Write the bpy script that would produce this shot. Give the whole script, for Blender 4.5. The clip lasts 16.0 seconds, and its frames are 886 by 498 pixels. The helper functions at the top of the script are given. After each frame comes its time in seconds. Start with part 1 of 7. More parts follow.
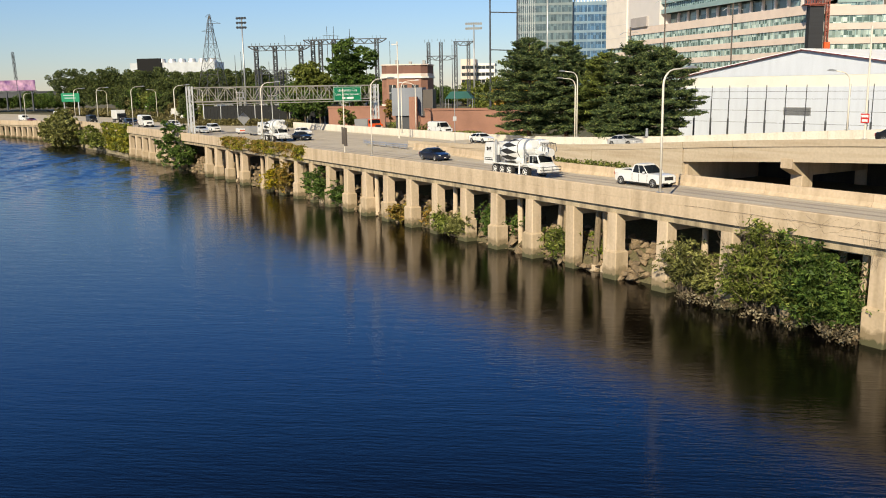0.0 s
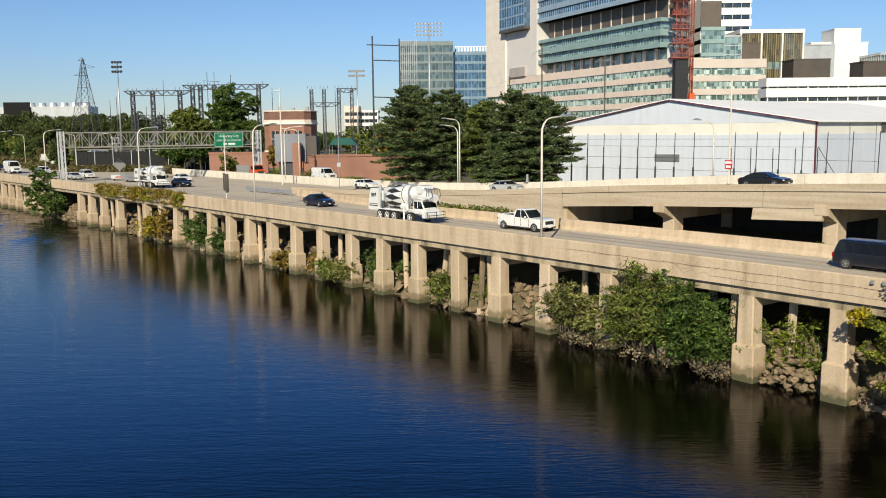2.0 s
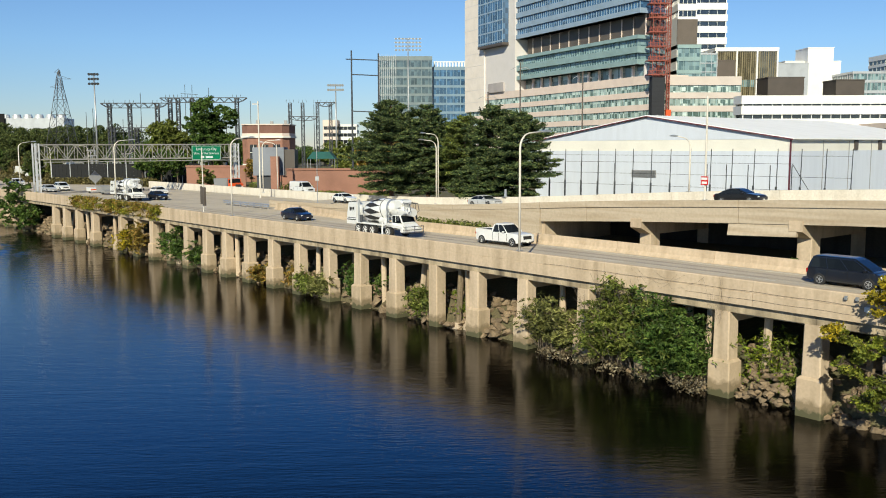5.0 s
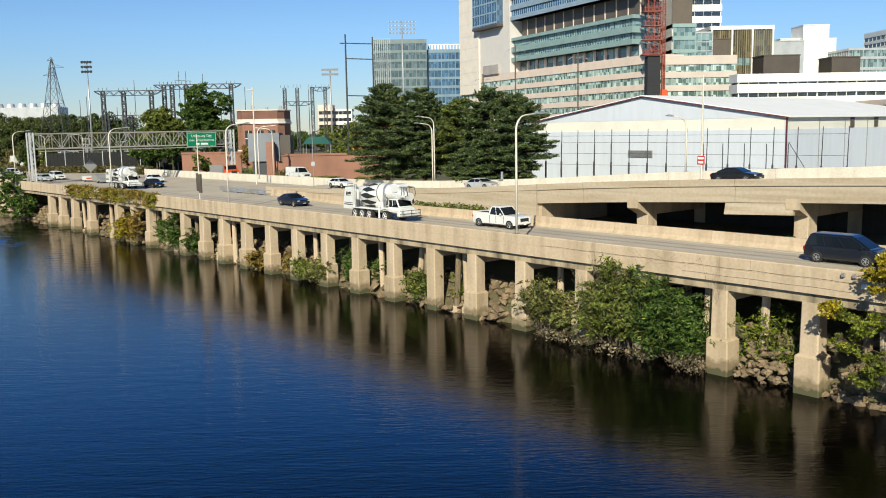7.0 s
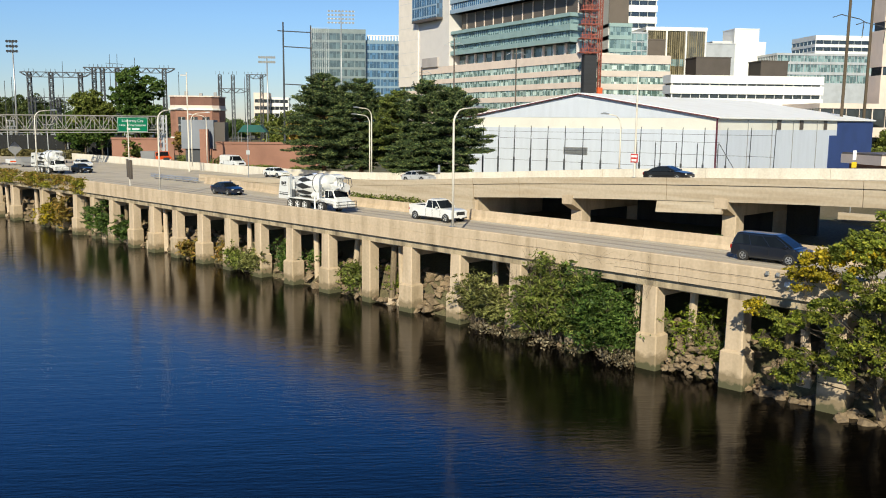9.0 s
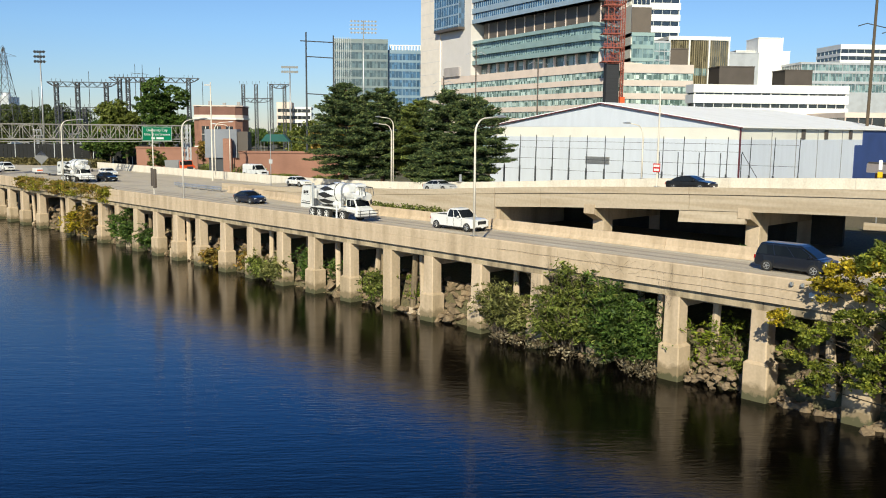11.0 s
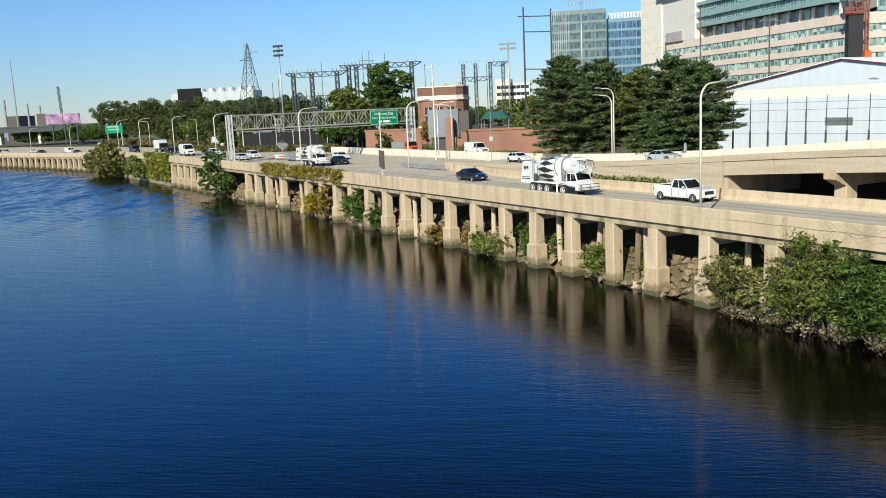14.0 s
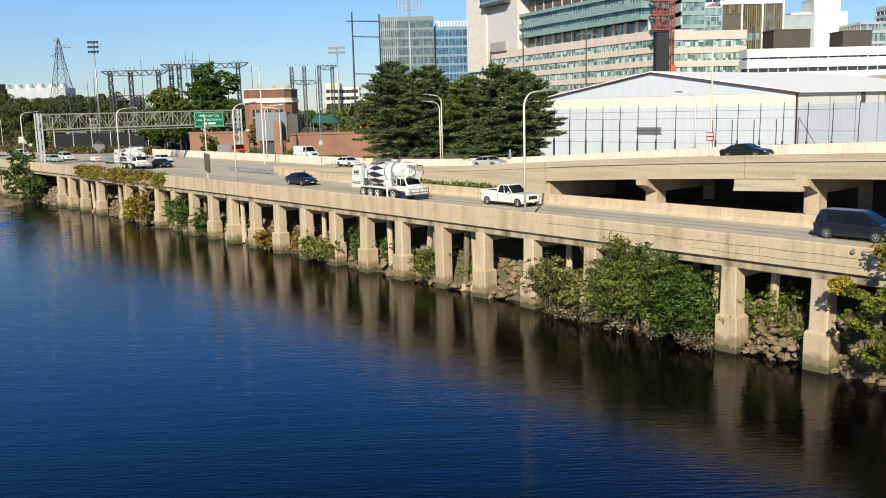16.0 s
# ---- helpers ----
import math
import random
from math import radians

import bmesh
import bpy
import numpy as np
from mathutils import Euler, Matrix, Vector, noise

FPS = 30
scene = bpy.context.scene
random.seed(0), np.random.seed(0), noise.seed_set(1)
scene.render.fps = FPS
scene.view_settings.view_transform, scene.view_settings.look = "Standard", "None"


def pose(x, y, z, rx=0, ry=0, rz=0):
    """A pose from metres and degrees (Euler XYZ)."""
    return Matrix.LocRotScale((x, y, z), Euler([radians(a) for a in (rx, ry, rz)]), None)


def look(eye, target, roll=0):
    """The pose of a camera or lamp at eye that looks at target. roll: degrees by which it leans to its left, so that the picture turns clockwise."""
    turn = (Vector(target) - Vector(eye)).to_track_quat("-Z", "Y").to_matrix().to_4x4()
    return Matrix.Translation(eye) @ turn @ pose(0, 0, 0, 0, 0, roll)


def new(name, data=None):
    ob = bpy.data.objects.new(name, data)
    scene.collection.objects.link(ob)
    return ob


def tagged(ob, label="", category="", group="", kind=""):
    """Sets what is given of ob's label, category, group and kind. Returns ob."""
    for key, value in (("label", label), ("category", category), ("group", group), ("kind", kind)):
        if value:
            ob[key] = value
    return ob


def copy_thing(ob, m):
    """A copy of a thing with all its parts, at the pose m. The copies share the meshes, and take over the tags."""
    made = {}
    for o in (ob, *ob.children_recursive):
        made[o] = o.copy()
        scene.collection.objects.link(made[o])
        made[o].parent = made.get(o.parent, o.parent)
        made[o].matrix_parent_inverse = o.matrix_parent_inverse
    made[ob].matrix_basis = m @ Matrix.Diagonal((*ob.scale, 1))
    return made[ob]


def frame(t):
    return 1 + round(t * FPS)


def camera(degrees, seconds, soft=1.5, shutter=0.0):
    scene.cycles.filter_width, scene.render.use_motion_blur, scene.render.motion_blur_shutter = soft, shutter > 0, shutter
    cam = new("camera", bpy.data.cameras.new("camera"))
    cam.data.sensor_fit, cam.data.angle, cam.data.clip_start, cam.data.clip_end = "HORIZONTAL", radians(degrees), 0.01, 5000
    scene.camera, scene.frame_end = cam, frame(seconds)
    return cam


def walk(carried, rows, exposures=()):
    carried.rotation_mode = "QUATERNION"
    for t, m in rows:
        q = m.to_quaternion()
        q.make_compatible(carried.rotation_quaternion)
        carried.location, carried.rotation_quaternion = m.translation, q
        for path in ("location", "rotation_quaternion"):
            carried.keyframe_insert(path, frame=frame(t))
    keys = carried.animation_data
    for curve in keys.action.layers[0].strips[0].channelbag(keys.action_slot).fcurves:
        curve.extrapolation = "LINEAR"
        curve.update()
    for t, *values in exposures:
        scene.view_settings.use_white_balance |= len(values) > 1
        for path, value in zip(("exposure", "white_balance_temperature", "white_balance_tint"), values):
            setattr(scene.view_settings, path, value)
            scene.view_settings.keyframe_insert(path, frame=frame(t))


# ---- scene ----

# ---- camera: stands on a bridge over the river and only turns ----
cam = camera(53.5, 16.0, soft=1.0)
EYE = (0.0, 0.0, 15.0)
PATH = [
    (0, 79.53, 0.87, 7.55), (0.5, 80.22, 0.69, 5.58), (1, 80.94, 0.42, 3.35),
    (1.5, 81.93, 0.90, 1.16), (2, 82.40, 0.58, 0.07), (2.5, 82.92, 0.36, -0.18),
    (3, 83.34, 0.36, -0.21), (3.5, 83.70, 0.30, -0.03), (6, 82.70, 0.29, -2.20),
    (6.5, 82.36, 0.37, -2.28), (7, 82.25, 1.03, -1.59), (7.5, 82.05, 1.19, -1.60),
    (8, 81.68, 0.60, -3.39), (8.5, 81.51, -0.10, -4.93), (9, 81.75, -0.52, -5.60),
    (11.5, 82.35, -0.47, -3.92), (12, 82.18, -0.15, -3.09), (12.5, 82.00, 0.65, 1.44),
    (13, 81.62, 1.78, 7.50), (13.5, 81.26, 2.42, 10.61), (14, 80.94, 2.60, 9.84),
    (14.5, 80.86, 2.27, 6.51), (15, 80.71, 1.95, 4.06), (15.5, 80.66, 1.69, 1.80),
    (16, 80.85, 1.43, -1.10),
]
# the camera's own white balance drifts from warm to cool
BALANCE = [(0.0, 0.22, 7500, 8), (1.5, 0.11, 7150, 7), (3.5, 0.04, 6900, 4), (6.0, 0.14, 6800, 2), (9.0, 0.16, 6900, 4), (12.0, 0.2, 6800, 2), (13.5, 0.25, 6400, 0), (14.5, 0.25, 6450, 0), (16.0, 0.2, 6800, 4)]
walk(cam, [(t, pose(*EYE, rx, ry, rz)) for t, rx, ry, rz in PATH], BALANCE)

# ---- light ----
SUN_AZ, SUN_EL = 193.0, 31.0        # clockwise from +y, degrees
world = bpy.data.worlds.new("world")
scene.world = world
world.use_nodes = True
wn = world.node_tree
sky = wn.nodes.new("ShaderNodeTexSky")
sky.sky_type = "NISHITA"
sky.sun_disc = False
sky.sun_elevation, sky.sun_rotation = radians(SUN_EL), radians(SUN_AZ)
sky.air_density, sky.dust_density, sky.ozone_density, sky.altitude = 1.0, 0.05, 3.5, 300
tint = wn.nodes.new("ShaderNodeVectorMath")
tint.operation = "MULTIPLY"
up = wn.nodes.new("ShaderNodeSeparateXYZ")
wn.links.new(wn.nodes.new("ShaderNodeTexCoord").outputs["Generated"], up.inputs[0])
rise = wn.nodes.new("ShaderNodeMapRange")
rise.inputs[1].default_value, rise.inputs[2].default_value = 0.16, 0.36
wn.links.new(up.outputs[2], rise.inputs[0])
hue = wn.nodes.new("ShaderNodeMix")
hue.data_type = "RGBA"
hue.inputs[6].default_value, hue.inputs[7].default_value = (0.86, 1.05, 1.40, 1), (0.42, 1.72, 3.45, 1)
away = wn.nodes.new("ShaderNodeMapRange")           # the sky is deepest in colour away from the sun
away.interpolation_type = "SMOOTHSTEP"
away.inputs[1].default_value, away.inputs[2].default_value = -0.5, 0.45
wn.links.new(up.outputs[1], away.inputs[0])
deep = wn.nodes.new("ShaderNodeMath")
deep.operation = "MULTIPLY"
wn.links.new(rise.outputs[0], deep.inputs[0])
wn.links.new(away.outputs[0], deep.inputs[1])
wn.links.new(deep.outputs[0], hue.inputs[0])
wn.links.new(sky.outputs[0], tint.inputs[0])
high = wn.nodes.new("ShaderNodeMapRange")
high.inputs[1].default_value, high.inputs[2].default_value = 0.30, 0.60
wn.links.new(up.outputs[2], high.inputs[0])
zenith = wn.nodes.new("ShaderNodeMix")
zenith.data_type = "RGBA"
zenith.inputs[7].default_value = (0.10, 0.21, 0.42, 1)
wn.links.new(high.outputs[0], zenith.inputs[0])
wn.links.new(hue.outputs[2], zenith.inputs[6])
low = wn.nodes.new("ShaderNodeMapRange")
low.inputs[1].default_value, low.inputs[2].default_value = 0.0, 0.11
wn.links.new(up.outputs[2], low.inputs[0])
haze = wn.nodes.new("ShaderNodeMix")
haze.data_type = "RGBA"
haze.inputs[6].default_value = (0.80, 0.85, 1.10, 1)
wn.links.new(low.outputs[0], haze.inputs[0])
wn.links.new(zenith.outputs[2], haze.inputs[7])
wn.links.new(haze.outputs[2], tint.inputs[1])
wn.links.new(tint.outputs[0], wn.nodes["Background"].inputs[0])
wn.nodes["Background"].inputs[1].default_value = 0.075
sun_data = bpy.data.lights.new("sun", "SUN")
sun_data.energy, sun_data.angle, sun_data.color = 5.25, radians(0.55), (0.98, 0.915, 0.775)
sun = new("sun", sun_data)
sun_dir = Vector((math.sin(radians(SUN_AZ)) * math.cos(radians(SUN_EL)), math.cos(radians(SUN_AZ)) * math.cos(radians(SUN_EL)), math.sin(radians(SUN_EL))))
sun.matrix_world = look(sun_dir * 300, (0, 0, 0))


# ---- materials ----
def material(name, color, rough=0.8, metal=0.0, vary=0.25, scale=1.0, stain=0.2, stain_scale=0.15, bump=0.15, tint=None, island=0.0, streak=False):
    """Procedural surface: fine grain, broad stains and relief; island varies the colour piece by piece."""
    m = bpy.data.materials.new(name)
    m.use_nodes = True
    nt = m.node_tree
    b = nt.nodes["Principled BSDF"]
    b.inputs["Roughness"].default_value, b.inputs["Metallic"].default_value = rough, metal
    co = nt.nodes.new("ShaderNodeTexCoord")
    geo = nt.nodes.new("ShaderNodeNewGeometry")
    fine = nt.nodes.new("ShaderNodeTexNoise")
    fine.inputs["Scale"].default_value, fine.inputs["Detail"].default_value = 6 * scale, 6
    nt.links.new(geo.outputs["Position"], fine.inputs["Vector"])
    broad = nt.nodes.new("ShaderNodeTexNoise")
    broad.inputs["Scale"].default_value, broad.inputs["Detail"].default_value = stain_scale * 2, 5
    if streak:
        mp = nt.nodes.new("ShaderNodeMapping")
        mp.inputs["Scale"].default_value = (0.12, 0.12, 2.2) if streak == "boards" else (1.2, 1.2, 0.18)
        nt.links.new(geo.outputs["Position"], mp.inputs["Vector"])
        nt.links.new(mp.outputs[0], broad.inputs["Vector"])
        broad.inputs["Scale"].default_value = 0.9
    else:
        nt.links.new(geo.outputs["Position"], broad.inputs["Vector"])
    c0 = Vector(color)
    c1 = Vector(tint) if tint else c0 * 0.55
    mix1 = nt.nodes.new("ShaderNodeMix")
    mix1.data_type = "RGBA"
    mix1.inputs[6].default_value, mix1.inputs[7].default_value = (*c0, 1), (*c1, 1)
    rmp = nt.nodes.new("ShaderNodeMapRange")
    rmp.inputs[1].default_value, rmp.inputs[2].default_value = 0.42, 0.72
    rmp.inputs[3].default_value, rmp.inputs[4].default_value = 0.0, min(1.0, stain * 2)
    nt.links.new(broad.outputs[0], rmp.inputs[0])
    nt.links.new(rmp.outputs[0], mix1.inputs[0])
    val = nt.nodes.new("ShaderNodeMapRange")
    val.inputs[1].default_value, val.inputs[2].default_value = 0.25, 0.75
    val.inputs[3].default_value, val.inputs[4].default_value = 1 - vary, 1 + vary
    nt.links.new(fine.outputs[0], val.inputs[0])
    mul = nt.nodes.new("ShaderNodeVectorMath")
    mul.operation = "SCALE"
    nt.links.new(mix1.outputs[2], mul.inputs[0])
    nt.links.new(val.outputs[0], mul.inputs[3])
    out = mul
    if island:
        ri = nt.nodes.new("ShaderNodeMapRange")
        ri.inputs[3].default_value, ri.inputs[4].default_value = 1 - island, 1 + island
        nt.links.new(geo.outputs["Random Per Island"], ri.inputs[0])
        mul2 = nt.nodes.new("ShaderNodeVectorMath")
        mul2.operation = "SCALE"
        nt.links.new(mul.outputs[0], mul2.inputs[0])
        nt.links.new(ri.outputs[0], mul2.inputs[3])
        out = mul2
    nt.links.new(out.outputs[0], b.inputs["Base Color"])
    if bump:
        bp = nt.nodes.new("ShaderNodeBump")
        bp.inputs["Strength"].default_value, bp.inputs["Distance"].default_value = bump, 0.05
        nt.links.new(fine.outputs[0], bp.inputs["Height"])
        nt.links.new(bp.outputs[0], b.inputs["Normal"])
    return m


def leaf_material(name, color, tint, back=0.35):
    """Foliage: each leaf its own shade, some light passing through."""
    m = bpy.data.materials.new(name)
    m.use_nodes = True
    nt = m.node_tree
    b = nt.nodes["Principled BSDF"]
    geo = nt.nodes.new("ShaderNodeNewGeometry")
    ramp = nt.nodes.new("ShaderNodeValToRGB")
    ramp.color_ramp.elements[0].color, ramp.color_ramp.elements[1].color = (*[c * 0.45 for c in color], 1), (*tint, 1)
    mid = ramp.color_ramp.elements.new(0.6)
    mid.color = (*color, 1)
    nt.links.new(geo.outputs["Random Per Island"], ramp.inputs[0])
    clump = nt.nodes.new("ShaderNodeTexNoise")             # sprays differ in age and vigour
    clump.inputs["Scale"].default_value, clump.inputs["Detail"].default_value = 0.9, 3
    nt.links.new(geo.outputs["Position"], clump.inputs["Vector"])
    span = nt.nodes.new("ShaderNodeMapRange")
    span.inputs[1].default_value, span.inputs[2].default_value, span.inputs[3].default_value, span.inputs[4].default_value = 0.36, 0.66, 0.55, 1.45
    nt.links.new(clump.outputs[0], span.inputs[0])
    shade = nt.nodes.new("ShaderNodeVectorMath")
    shade.operation = "SCALE"
    nt.links.new(ramp.outputs[0], shade.inputs[0])
    nt.links.new(span.outputs[0], shade.inputs[3])
    nt.links.new(shade.outputs[0], b.inputs["Base Color"])
    b.inputs["Roughness"].default_value = 0.55
    b.inputs["Specular IOR Level"].default_value = 0.25
    tr = nt.nodes.new("ShaderNodeBsdfTranslucent")
    nt.links.new(shade.outputs[0], tr.inputs[0])
    mx = nt.nodes.new("ShaderNodeMixShader")
    mx.inputs[0].default_value = back
    nt.links.new(b.outputs[0], mx.inputs[1])
    nt.links.new(tr.outputs[0], mx.inputs[2])
    nt.links.new(mx.outputs[0], nt.nodes["Material Output"].inputs[0])
    return m


def water_material():
    m = bpy.data.materials.new("river_water")
    m.use_nodes = True
    nt = m.node_tree
    b = nt.nodes["Principled BSDF"]
    b.inputs["Base Color"].default_value = (0.0016, 0.0013, 0.001, 1)
    b.inputs["Roughness"].default_value = 0.06
    b.inputs["IOR"].default_value = 1.26
    geo = nt.nodes.new("ShaderNodeNewGeometry")
    xyz = nt.nodes.new("ShaderNodeSeparateXYZ")
    nt.links.new(geo.outputs["Position"], xyz.inputs[0])
    open_water = nt.nodes.new("ShaderNodeMapRange")        # the open reach upstream is more ruffled
    open_water.inputs[1].default_value, open_water.inputs[2].default_value = 110, 230
    open_water.inputs[3].default_value, open_water.inputs[4].default_value = 0.85, 2.0
    nt.links.new(xyz.outputs[1], open_water.inputs[0])
    gloss = nt.nodes.new("ShaderNodeMapRange")
    gloss.inputs[1].default_value, gloss.inputs[2].default_value = 120, 240
    gloss.inputs[3].default_value, gloss.inputs[4].default_value = 0.025, 0.12
    nt.links.new(xyz.outputs[1], gloss.inputs[0])
    nt.links.new(gloss.outputs[0], b.inputs["Roughness"])
    last = None
    for scale, stretch, strength, dist, rotz in ((1.6, (0.6, 2.9, 1), 0.5, 0.03, 0.12), (0.35, (0.5, 2.4, 1), 0.34, 0.06, -0.1), (5.0, (1.5, 2.2, 1), 0.4, 0.013, 0.5)):
        mp = nt.nodes.new("ShaderNodeMapping")
        mp.inputs["Scale"].default_value, mp.inputs["Rotation"].default_value = stretch, (0, 0, rotz)
        nt.links.new(geo.outputs["Position"], mp.inputs["Vector"])
        tx = nt.nodes.new("ShaderNodeTexNoise")
        tx.inputs["Scale"].default_value, tx.inputs["Detail"].default_value = scale, 3
        nt.links.new(mp.outputs[0], tx.inputs["Vector"])
        bp = nt.nodes.new("ShaderNodeBump")
        bp.inputs["Strength"].default_value = strength
        ruffle = nt.nodes.new("ShaderNodeMath")
        ruffle.operation = "MULTIPLY"
        ruffle.inputs[1].default_value = dist
        nt.links.new(open_water.outputs[0], ruffle.inputs[0])
        nt.links.new(ruffle.outputs[0], bp.inputs["Distance"])
        nt.links.new(tx.outputs[0], bp.inputs["Height"])
        if last:
            nt.links.new(last.outputs[0], bp.inputs["Normal"])
        last = bp
    nt.links.new(last.outputs[0], b.inputs["Normal"])
    return m


def glass_material(name, color, rough=0.08, blinds=0.0, scale=1.3):
    """Window glass seen from far: a dark tinted pane that mirrors the sky."""
    m = bpy.data.materials.new(name)
    m.use_nodes = True
    nt = m.node_tree
    b = nt.nodes["Principled BSDF"]
    geo = nt.nodes.new("ShaderNodeNewGeometry")
    cell = nt.nodes.new("ShaderNodeVectorMath")         # one shade for each pane
    cell.operation = "SNAP"
    cell.inputs[1].default_value = (scale, 2.4 * scale, 1.6 * scale)
    nt.links.new(geo.outputs["Position"], cell.inputs[0])
    tx = nt.nodes.new("ShaderNodeTexWhiteNoise")
    nt.links.new(cell.outputs[0], tx.inputs["Vector"])
    ramp = nt.nodes.new("ShaderNodeValToRGB")
    ramp.color_ramp.elements[0].color, ramp.color_ramp.elements[1].color = (*[c * 0.6 for c in color], 1), (*[c * 1.4 + blinds for c in color], 1)
    ramp.color_ramp.elements[0].position, ramp.color_ramp.elements[1].position = 0.25, 0.95
    nt.links.new(tx.outputs[0], ramp.inputs[0])
    nt.links.new(ramp.outputs[0], b.inputs["Base Color"])
    b.inputs["Roughness"].default_value = rough
    b.inputs["IOR"].default_value = 1.9
    return m


CONCRETE = material("weathered_concrete", (0.555, 0.437, 0.315), 0.85, vary=0.10, scale=0.8, stain=0.36, tint=(0.32, 0.24, 0.155), streak=True, bump=0.05)
CONCRETE_WET = material("stained_concrete", (0.34, 0.28, 0.19), 0.75, vary=0.25, scale=1.0, stain=0.4, tint=(0.13, 0.12, 0.07), streak=True)
def tide_material():
    """The pier footing: tan concrete above, a ragged dark tide stain with olive growth below."""
    m = material("tide_stained_footing", (0.51, 0.395, 0.275), 0.85, vary=0.10, scale=0.8, stain=0.34, tint=(0.30, 0.23, 0.14), streak=True, bump=0.06)
    nt = m.node_tree
    b = nt.nodes["Principled BSDF"]
    old = b.inputs["Base Color"].links[0].from_socket
    geo = nt.nodes.new("ShaderNodeNewGeometry")
    xyz = nt.nodes.new("ShaderNodeSeparateXYZ")
    nt.links.new(geo.outputs["Position"], xyz.inputs[0])
    tx = nt.nodes.new("ShaderNodeTexNoise")
    tx.inputs["Scale"].default_value, tx.inputs["Detail"].default_value = 2.2, 4
    nt.links.new(geo.outputs["Position"], tx.inputs["Vector"])
    add = nt.nodes.new("ShaderNodeMath")
    add.operation = "MULTIPLY_ADD"
    add.inputs[1].default_value = -0.9
    nt.links.new(tx.outputs[0], add.inputs[0])
    nt.links.new(xyz.outputs[2], add.inputs[2])
    for lo, hi, col, k in ((0.3, 0.62, (0.21, 0.16, 0.095, 1), 0.9), (-0.12, 0.06, (0.075, 0.075, 0.036, 1), 0.92)):
        mr = nt.nodes.new("ShaderNodeMapRange")
        mr.inputs[1].default_value, mr.inputs[2].default_value, mr.inputs[3].default_value, mr.inputs[4].default_value = lo, hi, k, 0.0
        nt.links.new(add.outputs[0], mr.inputs[0])
        mx = nt.nodes.new("ShaderNodeMix")
        mx.data_type = "RGBA"
        mx.inputs[7].default_value = col
        nt.links.new(mr.outputs[0], mx.inputs[0])
        nt.links.new(old, mx.inputs[6])
        old = mx.outputs[2]
    nt.links.new(old, b.inputs["Base Color"])
    return m


FOOTING = tide_material()
GRIMY = material("grimy_concrete_beam", (0.46, 0.37, 0.25), 0.85, vary=0.15, scale=1.2, stain=0.55, tint=(0.12, 0.095, 0.065), streak=True, bump=0.08)
CONCRETE_PALE = material("pale_concrete", (0.68, 0.63, 0.55), 0.85, vary=0.12, stain=0.2, tint=(0.42, 0.36, 0.28), streak=True)
ASPHALT = material("worn_concrete_road", (0.52, 0.455, 0.365), 0.9, vary=0.13, scale=0.8, stain=0.3, tint=(0.33, 0.29, 0.235), stain_scale=0.1)
EARTH = material("earth_and_grass", (0.13, 0.105, 0.058), 0.95, vary=0.4, scale=0.8, stain=0.5, tint=(0.075, 0.08, 0.034), stain_scale=0.05)
ROCK = material("riprap_stone", (0.235, 0.17, 0.105), 0.9, vary=0.3, stain=0.4, tint=(0.16, 0.12, 0.08), stain_scale=0.8, island=0.3)
STEEL = material("galvanised_steel", (0.50, 0.51, 0.52), 0.45, 0.7, vary=0.1, bump=0.05)
GANTRY_STEEL = material("weathered_galvanising", (0.36, 0.345, 0.31), 0.6, 0.25, vary=0.15, stain=0.3, bump=0.05)
POLE = material("painted_pole", (0.72, 0.67, 0.59), 0.5, 0.0, vary=0.08, bump=0.03)
DARKSTEEL = material("dark_steel", (0.05, 0.055, 0.065), 0.6, 0.0, vary=0.2, bump=0.05)
BLACK = material("black_rubber", (0.02, 0.02, 0.021), 0.7, vary=0.2, bump=0.05)
WHITE = material("white_paint", (0.80, 0.80, 0.79), 0.4, vary=0.05, stain=0.12, bump=0.02, tint=(0.6, 0.57, 0.5))
WHITE_ROOF = material("white_membrane_roof", (0.90, 0.90, 0.90), 0.6, vary=0.04, stain=0.08, bump=0.02)
SIDING = material("pale_blue_siding", (0.62, 0.665, 0.75), 0.6, vary=0.04, stain=0.08, bump=0.03, streak=True)
CREAM = material("cream_panel", (0.80, 0.775, 0.70), 0.6, vary=0.05, stain=0.1, bump=0.03)
BEIGE = material("beige_precast", (0.72, 0.595, 0.52), 0.8, vary=0.06, stain=0.12, bump=0.05)
BRICK = material("red_brick", (0.31, 0.155, 0.11), 0.85, vary=0.25, scale=2, stain=0.25, bump=0.2)
STONE = material("pale_stone_cladding", (0.79, 0.715, 0.645), 0.75, vary=0.05, stain=0.1, bump=0.04)
HOUSE_BRICK = material("orange_red_brick", (0.30, 0.15, 0.105), 0.85, vary=0.22, scale=2, stain=0.3, stain_scale=0.4, bump=0.2)
DARK_BRICK = material("brown_brick", (0.20, 0.10, 0.075), 0.85, vary=0.25, scale=2, stain=0.25, bump=0.2)
GLASS_BRONZE = glass_material("bronze_glass", (0.11, 0.095, 0.055))
# Darker copy of BEIGE, offsetting the full sun on the wing's front.
DIMMED_PRECAST = material("dimmed_pink_precast", (0.58, 0.505, 0.455), 0.8, vary=0.06, stain=0.12, bump=0.05)
BROWN = material("bronze_panel", (0.13, 0.105, 0.085), 0.5, 0.2, vary=0.15, bump=0.03)
GREY_PANEL = material("grey_panel", (0.28, 0.28, 0.28), 0.6, vary=0.08, bump=0.03)
RED_STEEL = material("red_oxide_steel", (0.30, 0.075, 0.05), 0.6, 0.1, vary=0.2, bump=0.05)
GREEN_SIGN = material("green_sign", (0.0, 0.21, 0.10), 0.4, vary=0.05, bump=0.0)
